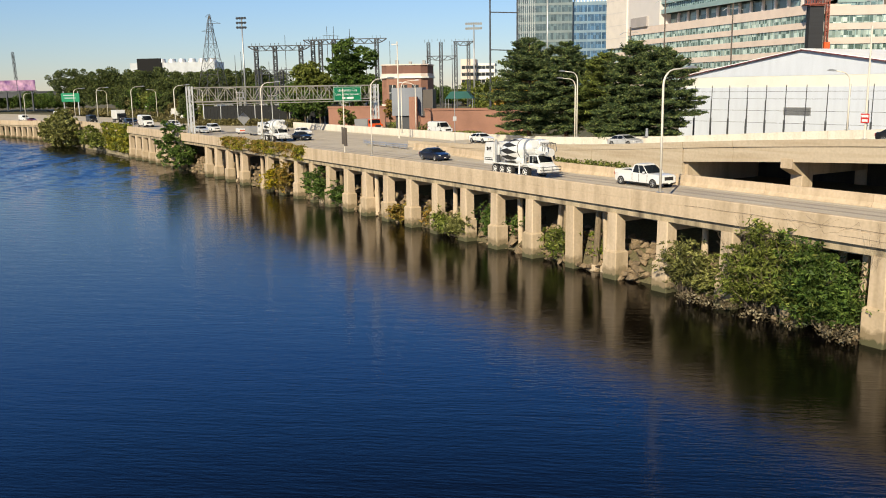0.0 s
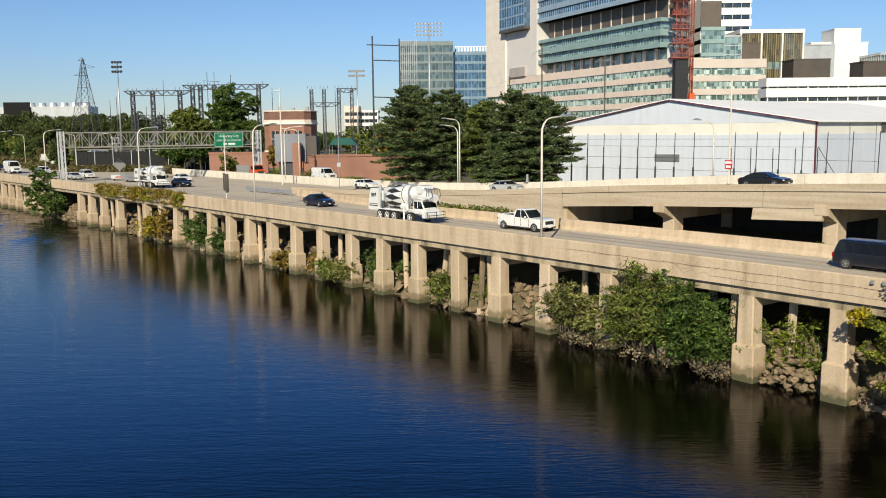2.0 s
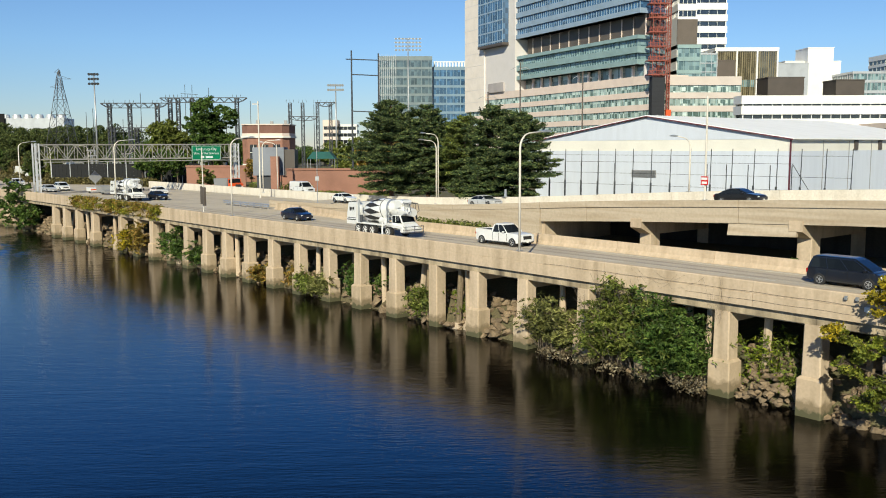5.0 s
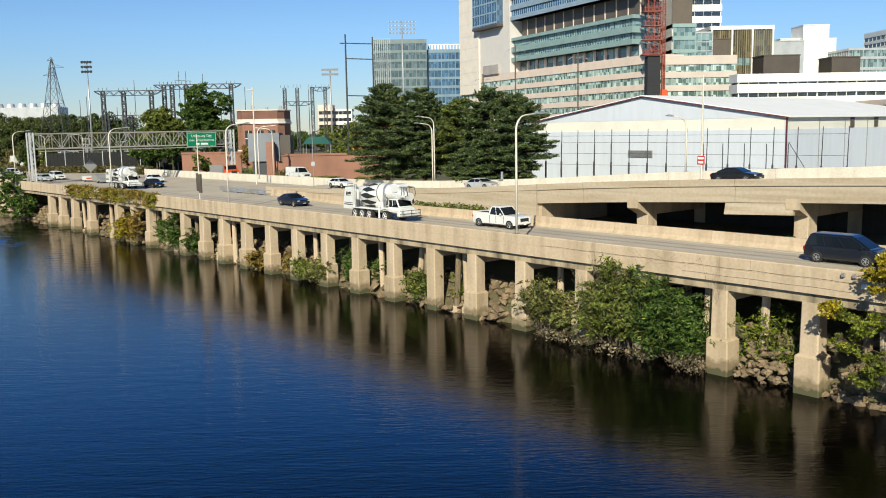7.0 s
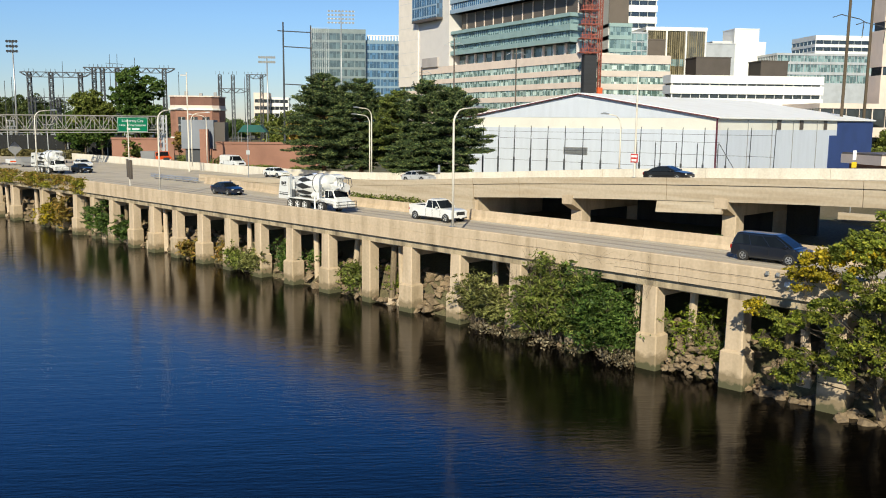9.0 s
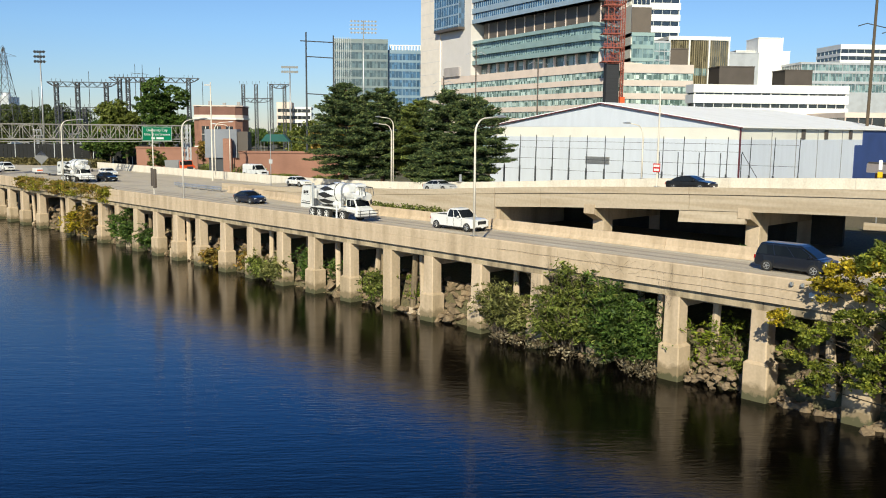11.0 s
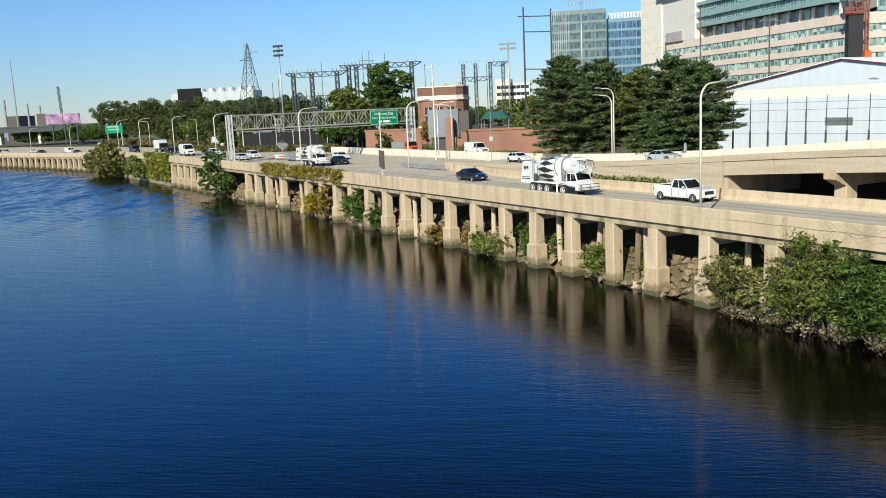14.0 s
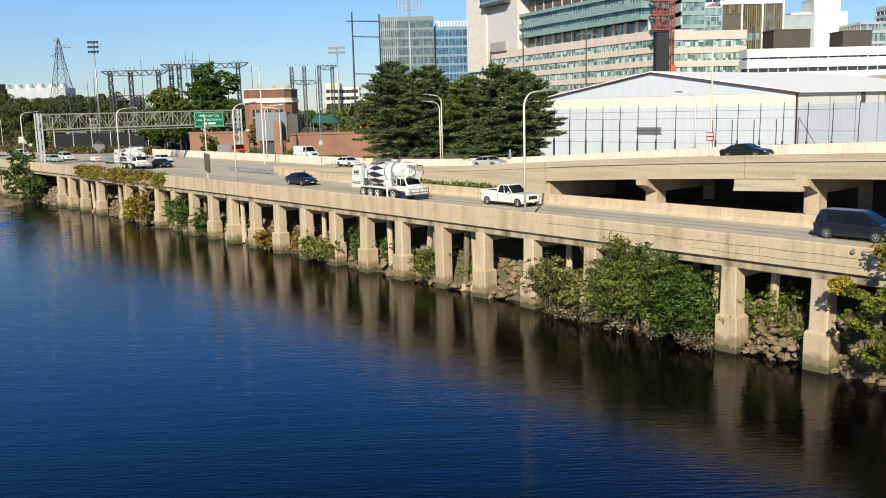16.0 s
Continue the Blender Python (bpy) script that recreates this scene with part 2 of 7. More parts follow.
RED_SIGN = material("red_sign", (0.6, 0.03, 0.03), 0.4, vary=0.05, bump=0.0)
BARK = material("bark", (0.10, 0.075, 0.05), 0.95, vary=0.35, scale=2, bump=0.5)
BLUE_WALL = material("navy_siding", (0.03, 0.06, 0.20), 0.6, vary=0.1, bump=0.03)
GLASS_TEAL = glass_material("teal_glass", (0.12, 0.20, 0.205), 0.12, 0.09, 1.3)
GLASS_BLIND = glass_material("green_glass_with_blinds", (0.13, 0.21, 0.175), 0.15, 0.42, 0.8)
GLASS_BLUE = glass_material("blue_glass", (0.05, 0.12, 0.22))
GLASS_DARK = glass_material("dark_glass", (0.02, 0.025, 0.03))
LEAF_GREEN = leaf_material("green_leaves", (0.16, 0.20, 0.04), (0.34, 0.36, 0.10))
LEAF_DARK = leaf_material("dark_leaves", (0.08, 0.145, 0.03), (0.19, 0.26, 0.06))
LEAF_YELLOW = leaf_material("yellow_leaves", (0.36, 0.30, 0.03), (0.62, 0.44, 0.03))
LEAF_PINE = leaf_material("pine_needles", (0.06, 0.10, 0.04), (0.25, 0.285, 0.095), 0.2)
LEAF_RUST = leaf_material("rusty_vine_leaves", (0.30, 0.23, 0.05), (0.46, 0.25, 0.06))
WATER = water_material()


# ---- mesh helpers ----
def link(name, bm, mat, parent=None, label="", smooth=False):
    me = bpy.data.meshes.new(name)
    bm.to_mesh(me)
    bm.free()
    me.materials.append(mat)
    if smooth:
        me.polygons.foreach_set("use_smooth", [True] * len(me.polygons))
    ob = new(name, me)
    if parent:
        ob.parent = parent
    if label:
        ob["label"] = label
    return ob


def part(name, bm, mat, parent, label="", smooth=False):
    return link(name, bm, mat, parent, label, smooth)


def empty(name, m, label, category, group="", kind=""):
    e = new(name)
    e.empty_display_size = 0.2
    e.matrix_world = m
    return tagged(e, label, category, group, kind)


def box(bm, x0, x1, y0, y1, z0, z1, m=None, bevel=0.0):
    vs = [bm.verts.new((x, y, z)) for z in (z0, z1) for y in (y0, y1) for x in (x0, x1)]
    fs = [bm.faces.new([vs[i] for i in f]) for f in ((0, 2, 3, 1), (4, 5, 7, 6), (0, 1, 5, 4), (2, 6, 7, 3), (0, 4, 6, 2), (1, 3, 7, 5))]
    if bevel:
        es = list({e for f in fs for e in f.edges})
        r = bmesh.ops.bevel(bm, geom=es, offset=bevel, segments=1, affect="EDGES", profile=0.5)
        vs = list({v for f in r["faces"] for v in f.verts} | {v for v in vs if v.is_valid})
    if m is not None:
        for v in vs:
            v.co = m @ v.co
    return bm


def boxes(*dims, bevel=0.0):
    bm = bmesh.new()
    for d in dims:
        box(bm, *d, bevel=bevel)
    return bm


def tube(bm, a, b, r0, r1=None, n=8, caps=True):
    a, b = Vector(a), Vector(b)
    r1 = r0 if r1 is None else r1
    d = (b - a).normalized()
    u = d.orthogonal().normalized()
    w = d.cross(u)
    ra = [bm.verts.new(a + (u * math.cos(k * math.tau / n) + w * math.sin(k * math.tau / n)) * r0) for k in range(n)]
    rb = [bm.verts.new(b + (u * math.cos(k * math.tau / n) + w * math.sin(k * math.tau / n)) * r1) for k in range(n)]
    for k in range(n):
        bm.faces.new((ra[k], ra[(k + 1) % n], rb[(k + 1) % n], rb[k]))
    if caps:
        bm.faces.new(ra[::-1])
        bm.faces.new(rb)
    return bm


def pipe(bm, pts, r0, r1=None, n=8):
    """A bent tube through pts."""
    pts = [Vector(p) for p in pts]
    r1 = r0 if r1 is None else r1
    rings = []
    for i, p in enumerate(pts):
        d = (pts[min(i + 1, len(pts) - 1)] - pts[max(i - 1, 0)]).normalized()
        ref = Vector((0, 1, 0)) if abs(d.y) < 0.9 else Vector((1, 0, 0))
        u = d.cross(ref).normalized()
        w = d.cross(u)
        r = r0 + (r1 - r0) * i / (len(pts) - 1)
        rings.append([bm.verts.new(p + (u * math.cos(k * math.tau / n) + w * math.sin(k * math.tau / n)) * r) for k in range(n)])
    for a, b in zip(rings, rings[1:]):
        for k in range(n):
            bm.faces.new((a[k], a[(k + 1) % n], b[(k + 1) % n], b[k]))
    bm.faces.new(rings[0][::-1])
    bm.faces.new(rings[-1])
    return bm


def prism(bm, poly, y0, y1, m=None):
    """Extrudes a polygon of (x, z) from y0 to y1."""
    a = [bm.verts.new((x, y0, z)) for x, z in poly]
    b = [bm.verts.new((x, y1, z)) for x, z in poly]
    n = len(poly)
    bm.faces.new(a)
    bm.faces.new(b[::-1])
    for i in range(n):
        bm.faces.new((a[(i + 1) % n], a[i], b[i], b[(i + 1) % n]))
    bmesh.ops.recalc_face_normals(bm, faces=bm.faces)
    if m is not None:
        for v in a + b:
            v.co = m @ v.co
    return bm


def leaves(name, centres, size, mat, parent, rng, flat=0.0, label="", long=1.6):
    """Many small leaves, one quad each, round the given centres."""
    n = len(centres)
    u = rng.normal(size=(n, 3))
    u[:, 2] *= 1 - flat
    u /= np.linalg.norm(u, axis=1)[:, None]
    v = np.cross(u, rng.normal(size=(n, 3)) * (1, 1, 1 - flat) + (0, 0, 3 * flat))
    v = np.cross(v, u) if flat else v
    v /= np.linalg.norm(v, axis=1)[:, None] + 1e-9
    s = size * rng.uniform(0.6, 1.35, (n, 1))
    a, b = u * s * long * 0.5, v * s * 0.5
    co = np.stack([centres - a, centres - b * 0.9 + a * 0.1, centres + a, centres + b * 0.9 + a * 0.1], 1).reshape(-1, 3)
    me = bpy.data.meshes.new(name)
    me.vertices.add(4 * n)
    me.vertices.foreach_set("co", co.astype(np.float32).ravel())
    me.loops.add(4 * n)
    me.loops.foreach_set("vertex_index", np.arange(4 * n, dtype=np.int32))
    me.polygons.add(n)
    me.polygons.foreach_set("loop_start", np.arange(0, 4 * n, 4, dtype=np.int32))
    me.update(calc_edges=True)
    me.materials.append(mat)
    ob = new(name, me)
    if parent:
        ob.parent = parent
    if label:
        ob["label"] = label
    return ob


# ---- plan: s runs up the river along the viaduct's river face, o inland from it ----
S_MIN, S_MAX = -120.0, 900.0


def heading(s):
    h = 38.5 + 0.012 * max(-120.0, min(s, 235.0))
    if s > 235:
        h += 0.13 * (min(s, 340.0) - 235)
    if s > 340:
        h += 0.03 * (s - 340)
    return radians(h)


_track = {0: Vector((24.2, 42.9))}
for _i in range(0, int(S_MAX)):
    _h = heading(_i + 0.5)
    _track[_i + 1] = _track[_i] + Vector((-math.sin(_h), math.cos(_h)))
for _i in range(0, int(S_MIN), -1):
    _h = heading(_i - 0.5)
    _track[_i - 1] = _track[_i] - Vector((-math.sin(_h), math.cos(_h)))


def at(s, o=0.0, z=0.0):
    i = int(math.floor(s))
    p = _track[i].lerp(_track[min(i + 1, int(S_MAX))], s - i)
    h = heading(s)
    return Vector((p.x + math.cos(h) * o, p.y + math.sin(h) * o, z))


def frame_at(s, o=0.0, z=0.0):
    """Local x runs along the viaduct (up river), y inland, z up. A mirror-free frame: x up river, y = river side reversed."""
    h = heading(s)
    p = at(s, o, z)
    # x: back down river, y: inland, z: up
    m = Matrix(((math.sin(h), math.cos(h), 0, p.x), (-math.cos(h), math.sin(h), 0, p.y), (0, 0, 1, p.z), (0, 0, 0, 1)))
    return m


def sag(s):
    """The road falls a little beyond the bend."""
    k = max(0.0, min(1.0, (s - 240) / 80))
    return -1.3 * k * k * (3 - 2 * k)


def sweep(name, profile, s0, s1, step, mat, parent=None, label=""):
    """A solid swept along the plan; profile(s) gives a closed ring of (o, z)."""
    bm = bmesh.new()
    n = max(1, int(round((s1 - s0) / step)))
    rings = []
    for i in range(n + 1):
        s = s0 + (s1 - s0) * i / n
        rings.append([bm.verts.new(at(s, o, z)) for o, z in profile(s)])
    k = len(rings[0])
    for a, b in zip(rings, rings[1:]):
        for j in range(k):
            bm.faces.new((a[j], a[(j + 1) % k], b[(j + 1) % k], b[j]))
    bm.faces.new(rings[0][::-1])
    bm.faces.new(rings[-1])
    bmesh.ops.recalc_face_normals(bm, faces=bm.faces)
    return link(name, bm, mat, parent, label)


def lerp_table(s, table):
    for (a, va), (b, vb) in zip(table, table[1:]):
        if s <= b:
            k = max(0.0, (s - a) / (b - a))
            return va + (vb - va) * k
    return table[-1][1]


ROAD_Z, TOP_Z = 6.35, 7.25
# river bank and land, one sheet to the horizon
bm = bmesh.new()
land_rows = []
land_profile = ((-2.0, -2.5), (0.9, -0.7), (1.7, 0.8), (2.8, 1.9), (7.0, 3.6), (11.0, 5.1), (14.0, 5.2), (30.0, 5.2), (36.0, 5.6), (60.0, 6.0), (150.0, 6.0), (400.0, 6.0), (1200.0, 6.0), (4000.0, 6.0))
s = S_MIN
while s <= S_MAX:
    row = []
    for j, (o, z) in enumerate(land_profile):
        wob = 0.35 * noise.noise((s * 0.35, j * 3.1, 0)) if 0 < j < 5 else 0
        row.append(bm.verts.new(at(s, o + wob, z + wob * 0.6 + (1.35 * sag(s) if 3 < j < 10 else 0))))
    land_rows.append(row)
    s += 3.0
for a, b in zip(land_rows, land_rows[1:]):
    for j in range(len(land_profile) - 1):
        bm.faces.new((a[j], b[j], b[j + 1], a[j + 1]))
bmesh.ops.recalc_face_normals(bm, faces=bm.faces)
tagged(link("ground", bm, EARTH), "dark earth and rough grass bank behind the river wall", "ground", kind="structure")



def river_sheet(x0, x1, y0, y1, dx, dy):
    """The river's surface: short wind waves on the open reach upstream, flat all round it."""
    rng = np.random.default_rng(77)
    gx, gy = np.meshgrid(np.arange(x0, x1 + dx / 2, dx), np.arange(y0, y1 + dy / 2, dy))
    z = np.zeros_like(gx)
    for k in range(16):
        a, wave = math.radians(115) + rng.normal() * 0.5, rng.uniform(1.1, 2.6)
        q = math.tau / wave
        gust = 0.75 + 0.25 * np.sin((gx * math.cos(a + 1) + gy * math.sin(a + 1)) / rng.uniform(4, 9) + rng.uniform(0, 6))
        z += gust * 0.055 / q * np.sin(q * (gx * math.cos(a) + gy * math.sin(a)) + rng.uniform(0, math.tau))
    rise = np.clip((gy - y0) / 80, 0, 1) * np.clip((y1 - gy) / 20, 0, 1) * np.clip((gx - x0) / 20, 0, 1) * np.clip((x1 - gx) / 20, 0, 1)
    z *= rise * rise * (3 - 2 * rise)
    ny, nx = gx.shape
    rim = np.array(((-4000, -600, 0), (900, -600, 0), (900, 4000, 0), (-4000, 4000, 0)), float)
    co = np.concatenate([np.stack([gx, gy, z], 2).reshape(-1, 3), rim])
    i = (np.arange(ny - 1)[:, None] * nx + np.arange(nx - 1)).ravel()
    n = nx * ny
    c = (0, nx - 1, n - 1, n - nx)
    around = [[n + k, n + (k + 1) % 4, c[(k + 1) % 4], c[k]] for k in range(4)]
    quads = np.concatenate([np.stack([i, i + 1, i + nx + 1, i + nx], 1), np.array(around)]).astype(np.int32)
    me = bpy.data.meshes.new("water")
    me.vertices.add(len(co))
    me.vertices.foreach_set("co", co.astype(np.float32).ravel())
    me.loops.add(quads.size)
    me.loops.foreach_set("vertex_index", quads.ravel())
    me.polygons.add(len(quads))
    me.polygons.foreach_set("loop_start", np.arange(0, quads.size, 4, dtype=np.int32))
    me.polygons.foreach_set("use_smooth", np.arange(len(quads)) < len(i))
    me.update(calc_edges=True)
    me.materials.append(WATER)
    return new("water", me)


tagged(river_sheet(-300, -4, 84, 330, 0.8, 0.36), "dark blue rippled river water reflecting the sky", "water", kind="structure")

# ---- river viaduct ----
BAY = 5.46
PIER_S = [BAY * k - 0.75 for k in range(-14, 0)] + [-0.75, 4.9, 10.55, 16.05, 21.4, 27.3, 32.65, 43.3, 48.7, 53.95, 59.4, 64.8, 70.2, 75.5, 80.5, 85.8, 96.35, 101.65, 118.3, 125.3, 131.0, 136.3]
PIER_S += [BAY * k - 0.75 for k in range(28, 36)] + [BAY * k - 0.75 for k in range(47, 100)]
PLAIN_S = [37.75, 91.2, 107.4]        # piers without a wide footing


def tapered(rings):
    """A solid through rings of (z, half length, o0, o1) with chamfered upright corners."""
    bm = bmesh.new()
    out = []
    for z, hx, o0, o1 in rings:
        c = 0.07
        out.append([bm.verts.new((x, y, z)) for x, y in ((-hx + c, o0), (hx - c, o0), (hx, o0 + c), (hx, o1 - c), (hx - c, o1), (-hx + c, o1), (-hx, o1 - c), (-hx, o0 + c))])
    for a, b in zip(out, out[1:]):
        for i in range(8):
            bm.faces.new((a[i], a[(i + 1) % 8], b[(i + 1) % 8], b[i]))
    bm.faces.new(out[0][::-1])
    bm.faces.new(out[-1])
    return bm


def build_pier(plain=False):
    if plain:
        p = empty("viaduct_pier", Matrix.Identity(4), "straight weathered concrete pier without a wide footing", "pier", "piers of the river viaduct")
        part("column", tapered([(-2.4, 0.55, 0.2, 1.25), (5.2, 0.55, 0.2, 1.25)]), FOOTING, p, "plain concrete shaft with a dark tide stain")
    else:
        p = empty("viaduct_pier", Matrix.Identity(4), "weathered concrete pier with a wider footing in the water", "pier", "piers of the river viaduct")
        part("footing", tapered([(-2.4, 0.77, 0.0, 1.36), (2.12, 0.75, 0.0, 1.36), (2.26, 0.6, 0.13, 1.27)]), FOOTING, p, "concrete footing with a dark tide stain")
        part("column", tapered([(2.25, 0.56, 0.17, 1.22), (5.2, 0.52, 0.2, 1.22)]), CONCRETE, p)
    bm = bmesh.new()
    prism(bm, [(0.21, 5.195), (0.21, 4.78), (0.7, 4.5), (10.6, 4.5), (10.6, 5.195)], -0.42, 0.42, Matrix(((0, 1, 0, 0), (1, 0, 0, 0), (0, 0, 1, 0), (0, 0, 0, 1))))
    part("cap_beam", bm, CONCRETE, p)
    return p


pier0 = build_pier()
pier0.matrix_world = frame_at(PIER_S[0])
for s in PIER_S[1:]:
    copy_thing(pier0, frame_at(s, 0, sag(s)) @ pose(0, 0, 0, 0, 0, random.uniform(-0.8, 0.8)))

plain0 = build_pier(True)
plain0.matrix_world = frame_at(PLAIN_S[0])
for s in PLAIN_S[1:]:
    copy_thing(plain0, frame_at(s))

# parapet with its fascia, one cast panel after another
river_parapet = tagged(new("wall_river_parapet"), "long tan concrete parapet and fascia along the river side", "parapet", kind="structure")
PANEL = 2 * BAY
bm = bmesh.new()
ring = [(0.0, 5.75), (0.0, 6.5), (0.022, 6.51), (0.022, 6.54), (0.004, 6.55), (0.004, 7.19), (0.05, 7.25), (0.36, 7.25), (0.40, 7.2), (0.50, 6.5), (0.5, 5.75)]
prism(bm, ring, -PANEL / 2 + 0.012, PANEL / 2 - 0.012, Matrix(((0, 1, 0, 0), (1, 0, 0, 0), (0, 0, 1, 0), (0, 0, 0, 1))))
first = part("panel", bm, CONCRETE, river_parapet)
k = -7
while PANEL * k < 560:
    ob = first if k == -7 else new("panel", first.data)
    ob.parent = river_parapet
    ob.matrix_world = frame_at(PANEL * k + 3.0, 0, sag(PANEL * k + 3.0))
    k += 1
for z, s_end in ((6.62, 26), (6.12, 14)):
    cable = empty("cable", Matrix.Translation(at(-12, -0.03, z)), "thin dark cable clipped along the parapet face", "cable", "cables on the parapet")
    bm = bmesh.new()
    pipe(bm, [at(s, -0.014, z + 0.02 * math.sin(s * 1.7)) - at(-12, -0.03, z) for s in range(-12, s_end)], 0.009, n=5)
    part("sheath", bm, BROWN, cable)
edge_beam = tagged(new("trim_edge_beam"), "recessed concrete edge beam under the parapet", "beam", kind="structure")
first = part("beam", boxes((-BAY / 2 + 0.01, BAY / 2 - 0.01, 0.27, 0.95, 5.2, 5.73)), GRIMY, edge_beam)
for k in range(-14, 100):
    ob = first if k == -14 else new("beam", first.data)
    ob.parent = edge_beam
    ob.matrix_world = frame_at(BAY * k + 2.0, 0, sag(BAY * k + 2.0))
deck_in = tagged(new("road_deck"), "concrete road deck on the river viaduct", "road", kind="structure")


def deck_width(s):
    return lerp_table(s, [(-120, 11.6), (60, 11.6), (88, 17.9), (89, 18.2), (104, 31.0), (290, 31.0), (350, 56.0), (700, 56.0)])


sweep("slab", lambda s: [(0.48, 5.62 + sag(s)), (0.48, ROAD_Z + sag(s)), (deck_width(s), ROAD_Z + sag(s)), (deck_width(s), 5.0 + sag(s)), (0.95, 5.0 + sag(s))], -110, 640, 3.0, ASPHALT, deck_in)
LANE = material("grey_lane_surface", (0.51, 0.445, 0.36), 0.9, vary=0.12, stain=0.4, tint=(0.40, 0.345, 0.28), stain_scale=0.12)
TRACK = material("oily_wheel_track", (0.35, 0.30, 0.25), 0.85, vary=0.15, stain=0.5, tint=(0.44, 0.385, 0.31), stain_scale=0.25)
MARK = material("worn_road_marking", (0.55, 0.53, 0.48), 0.7, vary=0.15, bump=0.0)
lanes = tagged(new("road_lanes"), "two worn grey traffic lanes with faded white lines", "road", kind="structure")
sweep("lane", lambda s: [(3.1, ROAD_Z + sag(s) - 0.02), (3.1, ROAD_Z + sag(s) + 0.006), (6.4, ROAD_Z + sag(s) + 0.006), (6.4, ROAD_Z + sag(s) - 0.02)], -110, 640, 3.0, LANE, lanes)
sweep("lane", lambda s: [(6.55, ROAD_Z + sag(s) - 0.02), (6.55, ROAD_Z + sag(s) + 0.006), (9.9, ROAD_Z + sag(s) + 0.006), (9.9, ROAD_Z + sag(s) - 0.02)], -110, 640, 3.0, LANE, lanes)
for o in (3.75, 5.15, 7.2, 8.65):
    sweep("wheel_track", lambda s: [(o - 0.28, ROAD_Z + sag(s) - 0.02), (o - 0.28, ROAD_Z + sag(s) + 0.009), (o + 0.28, ROAD_Z + sag(s) + 0.009), (o + 0.28, ROAD_Z + sag(s) - 0.02)], -110, 300, 4.0, TRACK, lanes)
for o in (13.6, 17.4, 21.2, 25.0):
    sweep("lane", lambda s: [(o, ROAD_Z + sag(s) - 0.02), (o, ROAD_Z + sag(s) + 0.006), (o + 3.3, ROAD_Z + sag(s) + 0.006), (o + 3.3, ROAD_Z + sag(s) - 0.02)], 106, 640, 4.0, LANE, lanes)
sweep("edge_line", lambda s: [(2.85, ROAD_Z + sag(s) - 0.02), (2.85, ROAD_Z + sag(s) + 0.008), (3.0, ROAD_Z + sag(s) + 0.008), (3.0, ROAD_Z + sag(s) - 0.02)], -110, 640, 3.0, MARK, lanes)
sweep("edge_line", lambda s: [(10.0, ROAD_Z + sag(s) - 0.02), (10.0, ROAD_Z + sag(s) + 0.008), (10.15, ROAD_Z + sag(s) + 0.008), (10.15, ROAD_Z + sag(s) - 0.02)], -110, 88, 3.0, MARK, lanes)
first = part("lane_dash", boxes((-1.5, 1.5, -0.07, 0.07, ROAD_Z - 0.02, ROAD_Z + 0.01)), MARK, lanes)
for k in range(-8, 40):
    ob = first if k == -8 else new("lane_dash", first.data)
    ob.parent = lanes
    ob.matrix_world = frame_at(12.2 * k, 6.475, sag(12.2 * k))

# median barrier between the river road and the ramp
median = tagged(new("wall_median_barrier"), "tan concrete safety barrier beside the river road", "barrier", kind="structure")


def median_o(s):
    return lerp_table(s, [(-120, 10.8), (55, 11.0), (88, 15.6), (700, 15.6)])


def barrier_ring(o, z, h=0.9):
    return [(o - 0.3, z - 0.02), (o - 0.28, z + 0.09), (o - 0.12, z + 0.33), (o - 0.08, z + h), (o + 0.08, z + h), (o + 0.12, z + 0.33), (o + 0.28, z + 0.09), (o + 0.3, z - 0.02)]


k = -108.0
while k < 86:
    sweep("barrier_section", lambda s: barrier_ring(median_o(s), ROAD_Z), k, k + 8.97, 4.5, CONCRETE, median)
    k += 9.0

# ---- rising ramp behind the river road ----
RAMP_TOP = [(-110, 11.6), (-20, 11.4), (5, 11.1), (16, 10.7), (23, 10.4), (32, 10.0), (43, 9.35), (55, 8.5), (65, 8.0), (76, 7.5), (89, 7.27), (100, 7.25), (700, 7.25)]


def ramp_top(s):
    return sum(lerp_table(s + d, RAMP_TOP) for d in (-6, -3, 0, 3, 6)) / 5


def ramp_on(s):
    return lerp_table(s, [(-110, 22.0), (15, 20.5), (95, 18.0), (100, 18.0)])


def ramp_far(s):
    return lerp_table(s, [(-110, 36.0), (15, 34.5), (110, 31.4), (700, 31.4)])


RAMP_CONCRETE = material("grey_tan_ramp_concrete", (0.50, 0.415, 0.315), 0.85, vary=0.10, scale=0.7, stain=0.36, tint=(0.34, 0.255, 0.165), streak="boards", bump=0.06)
# Near-black colour stands in for the deep shade under the ramp.
SHADE_DARK = material("shade_black_concrete", (0.055, 0.05, 0.045), 0.9, vary=0.2, stain=0.4, streak=True)
ramp_wall = tagged(new("wall_ramp_fascia"), "stained concrete parapet and girder face of the rising ramp", "parapet", kind="structure")


def ramp_bottom(s):
    return ramp_top(s) - 1.95 if s < 44 else 4.6


